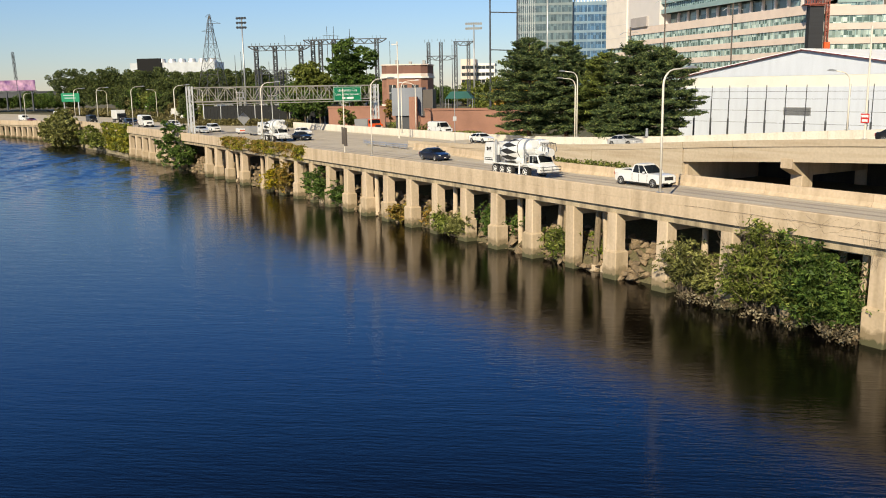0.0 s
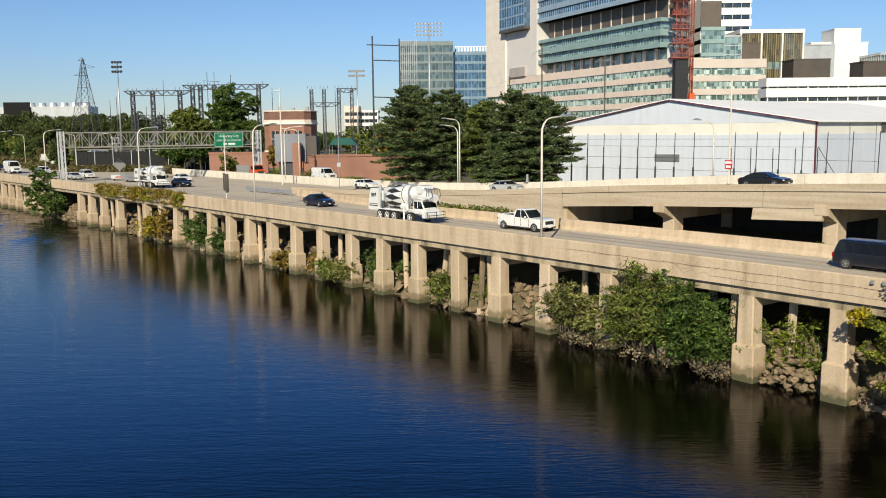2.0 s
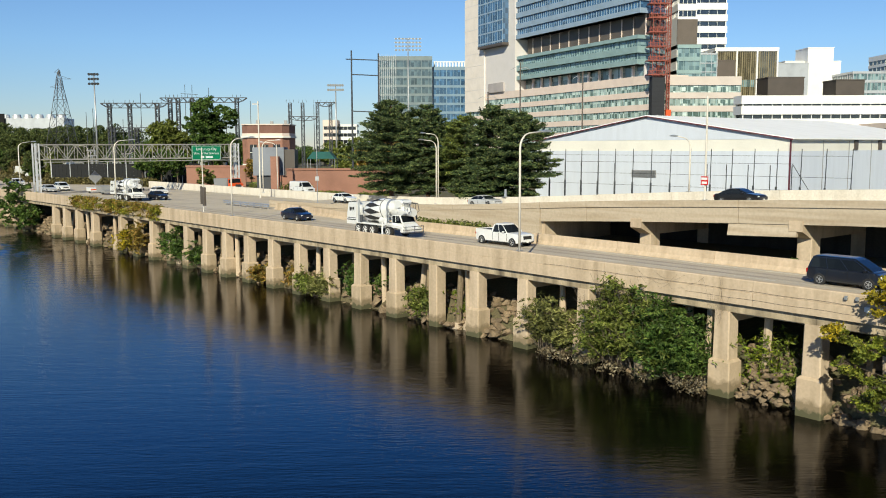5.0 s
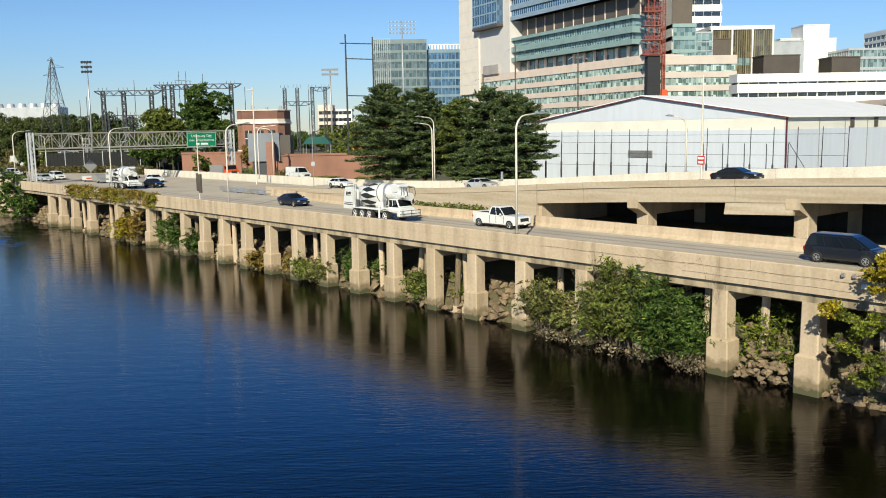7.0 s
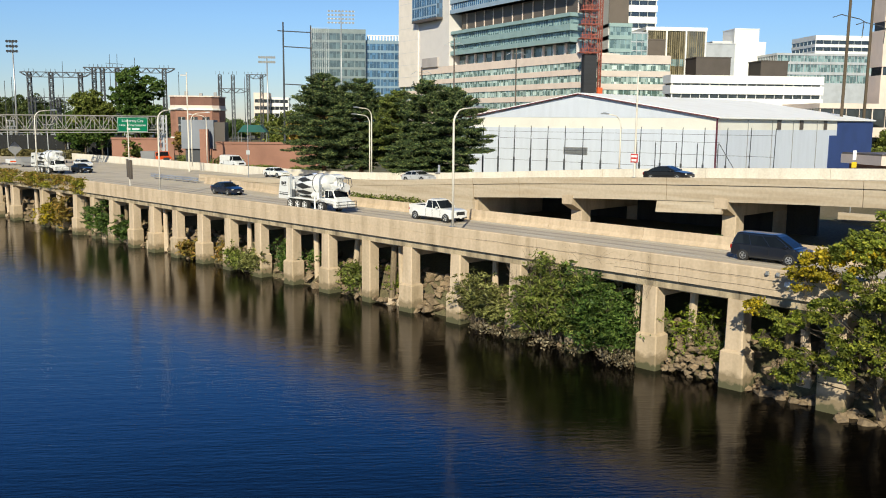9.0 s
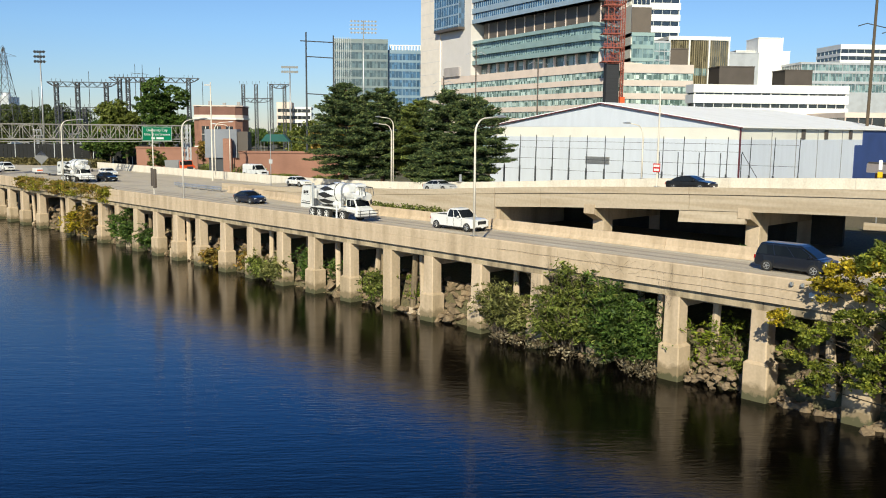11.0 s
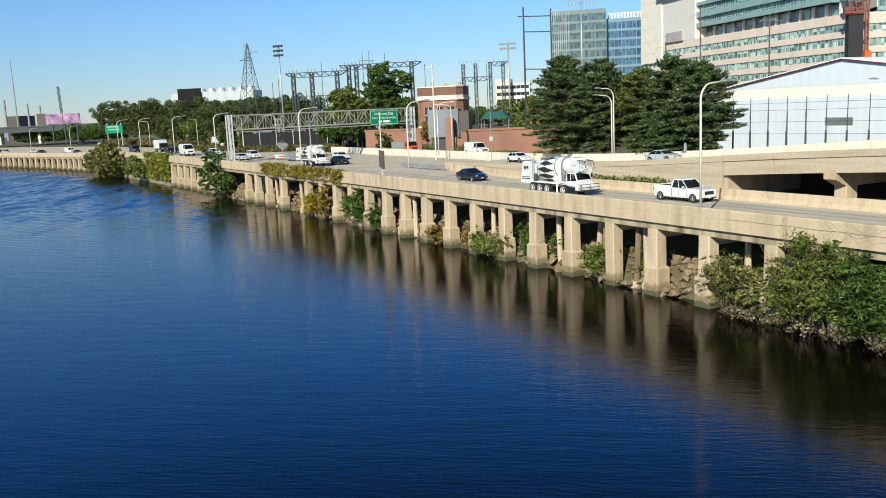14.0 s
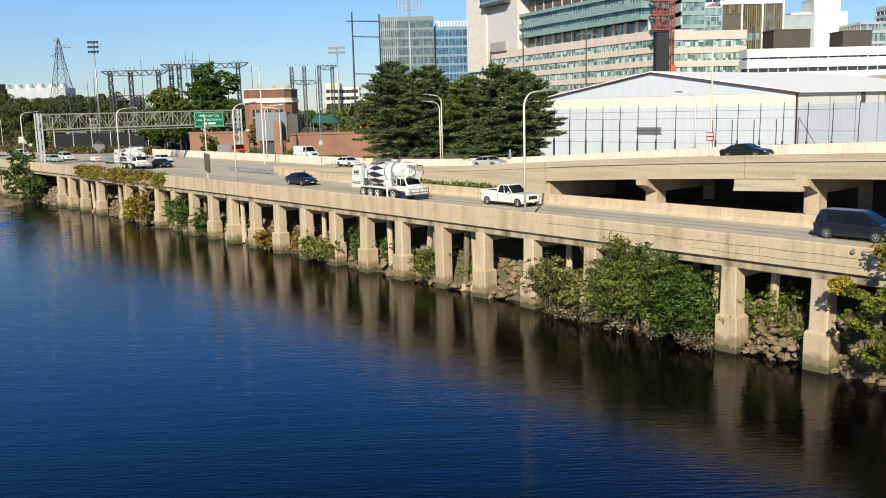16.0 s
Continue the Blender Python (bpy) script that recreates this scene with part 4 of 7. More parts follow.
axis_block("garage", "long white parking garage with open dark decks", 85.3, 127.6, 235, 5, 6, 28.1, [(9, 10.2), (13, 14.2), (17, 18.2), (22.0, 23.1), (25.4, 25.9)], WHITE_WALL, GLASS_DARK, step=2.6, proud=0.6, category="garage")
axis_block("clinic_block", "long glass-fronted clinic block", 195, 246, 400, 25, 6, 48, [(34.5, 38.2), (39.5, 43.0), (44.2, 47.0)], METAL_WALL, GLASS_TEAL, step=1.6)
axis_block("white_block", "white block with dark window groups", 240, 278, 450, 25, 6, 61.5, [(53.5, 55.5), (57.0, 59.0)], WHITE_WALL, GLASS_DARK, step=4)
axis_block("stone_building", "cream stone building with tall slit windows", 142.0, 160, 230, 5, 6, 62, [(28.5, 30.8), (40.5, 42.8), (51.5, 53.8)], BEIGE, GLASS_DARK, step=2.2, proud=0.5, side=False)
axis_block("low_block", "low beige service building with a dark open arcade", 117.0, 138.0, 215, 20, 6, 20.5, [(9, 12), (14.5, 19.2)], BEIGE, GLASS_DARK, step=3.4, proud=0.4)

# brick substation house and walls
HW = 12.2
house = empty("brick_house", Matrix.Translation((-46.9, 230, 6)), "two-storey red brick house with a pale cornice", "building")


def cut_block(w, d, z0, z1, pad, c=1.6):
    """A block with cut-off upright corners."""
    bm = bmesh.new()
    ring = [(c - pad, -pad), (w - c + pad, -pad), (w + pad, c - pad), (w + pad, d - c + pad), (w - c + pad, d + pad), (c - pad, d + pad), (-pad, d - c + pad), (-pad, c - pad)]
    a, b = [bm.verts.new((x, y, z0)) for x, y in ring], [bm.verts.new((x, y, z1)) for x, y in ring]
    for i in range(8):
        bm.faces.new((a[i], a[(i + 1) % 8], b[(i + 1) % 8], b[i]))
    bm.faces.new(a[::-1])
    bm.faces.new(b)
    return bm


part("wall", cut_block(HW, 14, 0, 11.3, 0.0), HOUSE_BRICK, house)
part("cornice", cut_block(HW, 14, 11.3, 11.75, 0.35), CREAM, house, "pale stone cornice")
part("frieze", cut_block(HW, 14, 11.75, 12.5, 0.05), BEIGE, house, "weathered pale frieze")
part("parapet", cut_block(HW, 14, 12.5, 14.6, 0.0), DARK_BRICK, house, "darker brick parapet")
part("coping", cut_block(HW, 14, 14.6, 14.9, 0.2), BEIGE, house)
part("plinth_band", cut_block(HW, 14, 4.2, 4.6, 0.12), CREAM, house)
for x in (2.2, 5.2, 8.2):
    w = part("window", boxes((x, x + 1.8, -0.06, 0.1, 5.6, 9.6)), GLASS_DARK, house)
    part("sill", boxes((x - 0.15, x + 1.95, -0.2, 0.0, 5.35, 5.6)), CREAM, w)
    part("glazing_bar", boxes((x + 0.85, x + 0.95, -0.1, -0.06, 5.6, 9.6), (x, x + 1.8, -0.1, -0.06, 7.5, 7.62)), CREAM, w)
for x, y, h in ((3.0, 5, 1.1), (6.5, 6, 0.7), (10.5, 4, 0.9)):
    part("roof_vent", boxes((x, x + 0.8, y, y + 0.8, 14.6, 15.0 + h), bevel=0.05), GREY_PANEL, house)
plain_block("brick_wall", "long low red brick wall beside the highway", -54.6, -41.0, 205, 0.6, 5.5, 10.4, BRICK)
plain_block("brick_wall", "long low red brick wall behind hedges", -25.4, -7.0, 165, 0.6, 5.5, 10.6, BRICK)
HOOD = material("blue_grey_hood", (0.20, 0.22, 0.26), 0.6, vary=0.08, bump=0.02)
portal = empty("brick_portal", Matrix.Translation((-32.2, 168, 0)), "brick gateway with a grey metal hood", "gateway")
part("hood", boxes((0, 5.9, 0, 5, 9.6, 14.9)), HOOD, portal, "grey metal hood")
part("dark_side", boxes((5.95, 7.9, 0.3, 5, 9.6, 14.5)), DARK_WALL, portal)
part("brick_column", boxes((3.7, 5.2, -2.2, -0.6, 5.5, 13.2)), BRICK, portal)
part("grille", boxes((0.6, 3.4, 0.5, 1, 5.5, 9.6)), DARKSTEEL, portal)
part("brick_column", boxes((5.4, 6.6, -0.6, 0.6, 5.5, 9.6)), BRICK, portal)
axis_block("apartment_block", "distant white apartment block", -46.8, -40.5, 420, 12, 6, 27.5, storeys(6, 27, 3.2, 1.6), BEIGE, GLASS_DARK, step=2)
axis_block("apartment_block", "distant white apartment block", -40.0, -31.7, 425, 12, 6, 25.5, storeys(6, 25, 3.2, 1.6), WHITE_WALL, GLASS_DARK, step=2)

# cooling plant on the hill
NIGHT = material("matt_black_screen", (0.006, 0.006, 0.007), 0.95, vary=0.1, bump=0.0)
plant = empty("cooling_plant", Matrix.Translation((-242, 480, 1.6)), "pale cooling plant with round fan housings and a black screen", "plant")
part("wall", boxes((0, 50, 0, 14, 4.2, 29.0)), METAL_WALL, plant, "pale grey cladding")
part("dark_screen", boxes((5, 19, -1.5, -0.5, 22, 31.4)), NIGHT, plant, "black screen panel")
for i in range(8):
    bm = bmesh.new()
    tube(bm, (4 + 6.0 * i, 7, 29.0), (4 + 6.0 * i, 7, 31.2), 2.5, 2.0, 20)
    part("fan_housing", bm, METAL_WALL, plant, smooth=False)


# ---- steelwork ----
def substation_gantry(y, xs, z_top, ends, label, beam_z=None):
    """Slender laced columns under a shallow truss whose ends taper to points beyond the outer columns."""
    e = empty("substation_gantry", Matrix.Translation((xs[0], y, 6)), label, "gantry", "substation gantries")
    x0, top = xs[0], z_top - 6
    for x in xs:
        part("column", lattice(bmesh.new(), (x - x0, 0, 0), (x - x0, 0, top - 0.2), 0.95, 20, 0.13), DARKSTEEL, e)
        for k in (-1.3, 0, 1.3):
            part("insulator", tube(bmesh.new(), (x - x0 + k, 0, top - 0.1), (x - x0 + k * 0.9, 0, top + 0.9), 0.07, n=4), DARKSTEEL, e)
    zb = top if beam_z is None else beam_z - 6
    a, b, deep = ends[0] - x0, ends[1] - x0, 1.35
    n = max(6, int((b - a) / 1.3))
    bm = bmesh.new()

    def low(x):
        return zb - deep * min(1.0, (x - a) / 2.2 + 0.1, (b - x) / 2.2 + 0.1)
    for w in (-0.55, 0.55):
        tube(bm, (a, w, zb), (b, w, zb), 0.12, n=4)
        for i in range(n):
            p, q = a + (b - a) * i / n, a + (b - a) * (i + 1) / n
            tube(bm, (p, w, low(p)), (q, w, low(q)), 0.11, n=4)
            tube(bm, (p, w, zb if i % 2 else low(p)), (q, w, low(q) if i % 2 else zb), 0.085, n=4, caps=False)
            if i % 2:
                tube(bm, (p, -w, zb), (q, w, zb), 0.07, n=4, caps=False)
    part("beam", bm, DARKSTEEL, e)
    return e


substation_gantry(258, [-90.1, -84.3, -76.4], 27.6, (-92.4, -73.4), "dark steel lattice gantry of an electrical substation")
substation_gantry(262, [-73.8, -71.5, -67.4, -54.4], 29.3, (-76.6, -51.4), "taller dark steel lattice gantry of an electrical substation")
substation_gantry(300, [-44.5, -40.3], 29.8, (-45.2, -35.0), "dark steel lattice gantry with round tops", 25.1)
substation_gantry(305, [-35.9, -31.5], 30.0, (-36.6, -29.8), "dark steel lattice gantry with a high cross beam")
substation_gantry(275, [-95.0, -88.0, -80.0], 21.0, (-97.0, -78.0), "low steel substation frame among the trees")
yard = empty("substation_posts", Matrix.Translation((-90, 250, 6)), "thin steel posts and masts of the substation yard", "posts")
rng = random.Random(5)
for x, z in ((-5.5, 19), (-3.6, 20), (4.8, 17), (6.5, 18), (10, 24.4), (13, 13), (17, 15), (22.6, 26.6), (24.6, 26.5), (29.3, 25.7), (34, 19), (41, 22), (3, 11), (37, 20), (52, 19), (59, 21)):
    bm = bmesh.new()
    tube(bm, (x, 4.6, 0), (x, 4.6, z), 0.16, 0.07, 6)
    if z > 25:
        tube(bm, (x - 1.2, 4.6, z - 2.5), (x + 1.6, 4.6, z - 2.7), 0.08, n=4)
    part("post", bm, DARKSTEEL, yard)
for k in range(26):
    bm = bmesh.new()
    x, y, h = rng.uniform(-4, 36), rng.uniform(-8, 8), rng.uniform(4, 8.5)
    tube(bm, (x, y, 0), (x, y, h), 0.22, 0.14, 6)
    tube(bm, (x - 1.2, y, h), (x + 1.2, y, h), 0.16, n=6)
    tube(bm, (x + 1.2, y, h), (x + 1.2, y, h - 1.6), 0.2, n=6)
    part("switchgear", bm, STEEL, yard)

pylon = empty("transmission_pylon", Matrix.Translation((-133, 330, 6)), "lattice steel transmission pylon above the trees", "pylon")
bm = bmesh.new()
lv = [(0, 5.4), (8, 4.4), (15, 3.4), (21, 2.5), (26.5, 1.7), (31, 1.05), (34, 0.75), (37, 0.12)]
for (z0, w0), (z1, w1) in zip(lv, lv[1:]):
    for i, j in ((-1, -1), (1, -1), (1, 1), (-1, 1)):
        tube(bm, (i * w0, j * w0, z0), (i * w1, j * w1, z1), 0.11, n=4)
    for (i, j), (k, l) in (((-1, -1), (1, -1)), ((1, -1), (1, 1)), ((1, 1), (-1, 1)), ((-1, 1), (-1, -1))):
        tube(bm, (i * w0, j * w0, z0), (k * w1, l * w1, z1), 0.065, n=4)
        tube(bm, (k * w0, l * w0, z0), (i * w1, j * w1, z1), 0.065, n=4)
        tube(bm, (i * w1, j * w1, z1), (k * w1, l * w1, z1), 0.065, n=4)
part("frame", bm, DARKSTEEL, pylon)
bm = bmesh.new()
for z, a, b in ((34, -1.2, 4.4), (31, -3.4, 1.6), (36.4, -1.6, 0.8)):
    tube(bm, (a, 0, z), (b, 0, z - 0.1), 0.1, n=4)
    tube(bm, (a, 0, z), (0, 0, z + 1.2), 0.07, n=4)
    tube(bm, (b, 0, z - 0.1), (0, 0, z + 1.2), 0.07, n=4)
part("crossarm", bm, DARKSTEEL, pylon)


def flood_mast(x, y, z_top, rows, cols, w, label):
    e = empty("floodlight_mast", Matrix.Translation((x, y, 6)), label, "floodlight", "floodlight masts")
    bm = bmesh.new()
    tube(bm, (0, 0, 0), (0, 0, z_top - 6), 0.34, 0.16, 10)
    part("mast", bm, STEEL, e, smooth=True)
    for r in range(rows):
        z = z_top - 6.2 - r * 1.35
        part("crossbar", boxes((-w / 2, w / 2, -0.1, 0.1, z - 0.08, z + 0.08)), STEEL, e)
        for c in range(cols):
            xx = -w / 2 + w * (c + 0.5) / cols
            bm = bmesh.new()
            tube(bm, (xx, -0.1, z + 0.1), (xx, -0.55, z - 0.1), 0.25, 0.42, 8)
            part("floodlight", bm, METAL_WALL if cols > 5 else DARKSTEEL, e)
    return e


flood_mast(-94.8, 260, 36.2, 3, 4, 3.2, "tall floodlight mast with three dark rows of lights")
flood_mast(-5.2, 330, 54.5, 4, 8, 10.0, "tall floodlight mast with a wide silver light rack")
flood_mast(-26.0, 268, 33.5, 2, 7, 5.0, "floodlight mast with a pale double light rack")
hframe = empty("transmission_tower", Matrix.Translation((-15.0, 190, 6)), "dark steel two-pole transmission frame with crossbars", "pylon")
for x, h in ((0.0, 29.2), (5.7, 28.6)):
    bm = bmesh.new()
    tube(bm, (x, 0, 0), (x, 0, h), 0.24, 0.15, 8)
    part("pole", bm, DARKSTEEL, hframe)
for z, x0 in ((27.4, -1.2), (24.2, 0), (16.5, 0)):
    bm = bmesh.new()
    tube(bm, (x0, 0, z), (5.7, 0, z - 0.25), 0.11, n=6)
    part("crossbar", bm, DARKSTEEL, hframe)
for k, (x, y, h) in enumerate(((85.6, 150, 36.0), (95.8, 160, 40.0))):
    e = empty("utility_pole", Matrix.Translation((x, y, 6)), "tall dark timber utility pole with bent crossarms", "utility pole", "tall utility poles")
    bm = bmesh.new()
    tube(bm, (0, 0, 0), (0.3, 0, h), 0.3, 0.22, 10)
    part("pole", bm, BARK, e)
    bm = bmesh.new()
    pipe(bm, [(-2.8, 0, 27.6), (-1.2, 0, 28.1), (0.2, 0, 27.8), (2.2, 0, 27.4), (3.6, 0, 26.7)], 0.08, n=6)
    tube(bm, (3.0, 0, 26.9), (2.8, 0, 24.2), 0.08, n=6)
    part("crossarm", bm, DARKSTEEL, e)
# masts before the hospital
for x, y, z in ((22.0, 200, 33.5), (37.0, 205, 32.0), (14.0, 190, 26.5)):
    e = empty("utility_pole", Matrix.Translation((x, y, 6)), "slim dark utility pole with curved lamp arms", "utility pole", "slim utility poles")
    bm = bmesh.new()
    tube(bm, (0, 0, 0), (0, 0, z - 6), 0.2, 0.14, 8)
    part("pole", bm, BROWN, e)
    bm = bmesh.new()
    pipe(bm, [(-2.2, 0, z - 7.6), (-1.2, 0, z - 7.0), (0, 0, z - 7.3), (1.2, 0, z - 7.0), (2.2, 0, z - 7.6)], 0.06, n=6)
    part("lamp_arm", bm, STEEL, e)

# ---- sign gantry over the highway ----
LEG_STEEL = material("pale_galvanised_plate", (0.62, 0.63, 0.64), 0.55, 0.2, vary=0.1, stain=0.2, bump=0.03)
GA, GB = Vector((-70.4, 162.5, 0)), Vector((-39.0, 184.4, 0))
sgm = plan_frame(GA, GB, 0)
GL = (GB - GA).length
gantry = empty("sign_gantry", sgm, "galvanised box-truss sign gantry across the highway", "gantry")
for x in (0.0, GL):
    for y in (-1.15, 1.15):
        bm = bmesh.new()
        for k in (-0.32, 0.32):
            box(bm, x + k - 0.09, x + k + 0.09, y - 0.2, y + 0.2, 6.3, 15.75)
        for i in range(9):
            z = 6.5 + 1.02 * i
            tube(bm, (x - 0.3, y, z if i % 2 else z + 0.95), (x + 0.3, y, z + 0.95 if i % 2 else z), 0.07, n=4)
        box(bm, x - 0.55, x + 0.55, y - 0.4, y + 0.4, 6.3, 6.55)
        part("leg", bm, LEG_STEEL, gantry)
for y in (-1.05, 1.05):
    for z in (12.8, 15.5):
        bm = bmesh.new()
        tube(bm, (-0.4, y, z), (GL + 0.4, y, z), 0.13, n=6)
        part("chord", bm, GANTRY_STEEL, gantry)
nb = 22
for y in (-1.05, 1.05):
    for i in range(nb):
        xa, xb = GL * i / nb, GL * (i + 1) / nb
        part("upright", tube(bmesh.new(), (xa, y, 12.8), (xa, y, 15.5), 0.07, n=4), GANTRY_STEEL, gantry)
        part("diagonal", tube(bmesh.new(), (xa, y, 12.8 if i % 2 else 15.5), (xb, y, 15.5 if i % 2 else 12.8), 0.07, n=4), GANTRY_STEEL, gantry)
for z in (12.8, 15.5):
    for i in range(nb):
        xa, xb = GL * i / nb, GL * (i + 1) / nb
        part("cross_strut", tube(bmesh.new(), (xa, -1.05, z), (xa, 1.05, z), 0.06, n=4), GANTRY_STEEL, gantry)
        part("lacing", tube(bmesh.new(), (xa, -1.05, z), (xb, 1.05, z), 0.06, n=4), GANTRY_STEEL, gantry)
part("walkway", boxes((1.0, GL - 1, -2.3, -1.4, 12.3, 12.42)), GANTRY_STEEL, gantry)


def writing(body, size, m, mat, parent, name="lettering", width=None):
    cu = bpy.data.curves.new(name, "FONT")
    cu.body, cu.size, cu.extrude, cu.align_x = body, size, 0.012, "CENTER"
    tmp = bpy.data.objects.new(name, cu)
    scene.collection.objects.link(tmp)
    me = bpy.data.meshes.new_from_object(tmp.evaluated_get(bpy.context.evaluated_depsgraph_get()))
    bpy.data.objects.remove(tmp)
    me.materials.clear()
    me.materials.append(mat)
    ob = new(name, me)
    ob.parent = parent
    ob.matrix_local = m
    if width:
        w = max(v.co.x for v in me.vertices) - min(v.co.x for v in me.vertices)
        for v in me.vertices:
            v.co.x *= width / w
    return ob


SIGNX = 31.6
hsign = empty("highway_sign", sgm @ Matrix.Translation((SIGNX, -1.5, 13.85)), "green highway direction sign with white lettering", "sign")
part("panel", boxes((-3.05, 3.05, -0.06, 0.06, -1.45, 1.45), bevel=0.03), GREEN_SIGN, hsign)
bm = boxes((-2.98, 2.98, -0.075, -0.065, 1.3, 1.38), (-2.98, 2.98, -0.075, -0.065, -1.38, -1.3), (-2.98, -2.9, -0.075, -0.065, -1.3, 1.3), (2.9, 2.98, -0.075, -0.065, -1.3, 1.3))
part("border", bm, MARK, hsign)
writing("University City", 0.75, pose(0, -0.08, 0.5, 90), WHITE, hsign, width=4.2)
writing("Univ. of the Sciences", 0.66, pose(0, -0.08, -0.3, 90), WHITE, hsign, width=5.2)
part("lettering_bar", boxes((-1.2, -0.5, -0.09, -0.07, -1.05, -0.65), (-0.2, 1.3, -0.09, -0.07, -1.05, -0.65)), WHITE, hsign)
for x in (-2, 2):
    part("bracket", boxes((x - 0.08, x + 0.08, 0.06, 0.4, -1.6, 1.6)), STEEL, hsign)

tent = empty("canopy_tent", Matrix.Translation((-23.0, 176, 6)), "teal green canopy tent behind the brick wall", "tent")
TEAL_CLOTH = material("teal_canvas", (0.015, 0.10, 0.09), 0.8, vary=0.15, bump=0.05)
bm = bmesh.new()
prism(bm, [(0, 6.6), (5.6, 6.6), (4.4, 8.0), (1.2, 8.0)], 0, 5)
part("canvas_roof", bm, TEAL_CLOTH, tent)
for x in (0.1, 5.5):
    for y in (0.1, 4.9):
        part("post", tube(bmesh.new(), (x, y, 0), (x, y, 6.6), 0.06, n=6), STEEL, tent)


# ---- vegetation ----
def in_ball(rng, n):
    v = rng.normal(size=(n, 3))
    v /= np.linalg.norm(v, axis=1)[:, None]
    return v * rng.uniform(0.35, 1.0, (n, 1)) ** 0.45


def clump_points(rng, lobes, density, limit=60000):
    """Leaf places on the outside of many small lumps spread over the lobes (x, y, z, rx, ry, rz)."""
    out = []
    for x, y, z, rx, ry, rz in lobes:
        vol = (rx * ry * rz) ** (1 / 3)
        k = int(13 * vol ** 1.5) + 6
        for c in in_ball(rng, k):
            r = (0.15 + 0.12 * min(vol, 3.5)) * rng.uniform(0.5, 1.25)
            n = max(8, int(density * vol ** 1.6 / k * rng.uniform(0.5, 1.4)))
            d = rng.normal(size=3) * (1, 1, 0.5)
            d /= np.linalg.norm(d)
            p = rng.normal(size=(n, 3)) * (1, 1, 0.6) * r * 0.55 + d * rng.normal(size=(n, 1)) * r * 0.5
            out.append(np.array((x, y, z)) + c * (rx, ry, rz) * rng.uniform(0.85, 1.2) + p)
    return np.concatenate(out)[:limit]


def shrub(name, label, base, lobes, mat, seed, size=0.16, density=900, stems=6, category="bush", group="bushes on the river bank", extra=()):
    """Woody stems from the base to each lobe with a leafy crown; extra: more crowns of (lobes, material, label)."""
    rng = np.random.default_rng(seed)
    e = empty(name, Matrix.Translation(base), label, category, group)
    bm = bmesh.new()
    lobes = list(lobes)
    mains = len(lobes)
    hubs = []
    for x, y, z, rx, ry, rz in list(lobes):
        for _ in range(3):
            hubs.append((x, y, z))
            a, k = rng.uniform(0, math.tau), rng.uniform(0.7, 1.25)
            r = 0.28 * min(rx, 1.6) * rng.uniform(0.6, 1.2)
            lobes.append((x + math.cos(a) * rx * k, y + math.sin(a) * ry * k, z + rz * rng.uniform(-0.3, 1.15), r, r, r * 1.3))
    for k, (x, y, z, rx, ry, rz) in enumerate(list(lobes) + [l for x in extra for l in x[0]]):
        mid = (x * 0.45 + rng.normal() * 0.15, y * 0.45 + rng.normal() * 0.15, z * 0.55)
        if mains <= k < len(lobes):
            tube(bm, hubs[k - mains], (x, y, z), 0.02, 0.008, 4, False)
        elif category == "tree":
            pipe(bm, [(x * 0.06, y * 0.06, z * rng.uniform(0.45, 0.75)), (x * 0.5, y * 0.5, z * 0.82), (x, y, z)], 0.04, 0.012, 5)
        else:
            pipe(bm, [(rng.normal() * 0.1, rng.normal() * 0.1, -0.4), mid, (x, y, z)], 0.03 + 0.012 * z, 0.015, 5)
        for _ in range(stems):
            t = rng.normal(size=3) * (rx, ry, rz) * 0.6
            tube(bm, (x, y, z), (x + t[0], y + t[1], z + t[2]), 0.018, 0.008, 4, False)
    part("branchwork", bm, BARK, e, "thin woody branches")
    leaves("crown", clump_points(rng, lobes, density), size, mat, e, rng, flat=0.3)
    for lb, mt, txt in extra:
        leaves("crown", clump_points(rng, lb, density), size, mt, e, rng, label=txt)
    return e


# the big bank thicket below the parapet
p = at(20.5, 0.6, 0.3)
A, I = Vector((-math.sin(heading(20)), math.cos(heading(20)), 0)), Vector((math.cos(heading(20)), math.sin(heading(20)), 0))


def lob(ds, do, z, r, rz=None, base=None):
    """A lobe at ds along and do inland from a shrub's base."""
    v = A * ds + I * do
    return (v.x, v.y, z, r, r, rz or r)


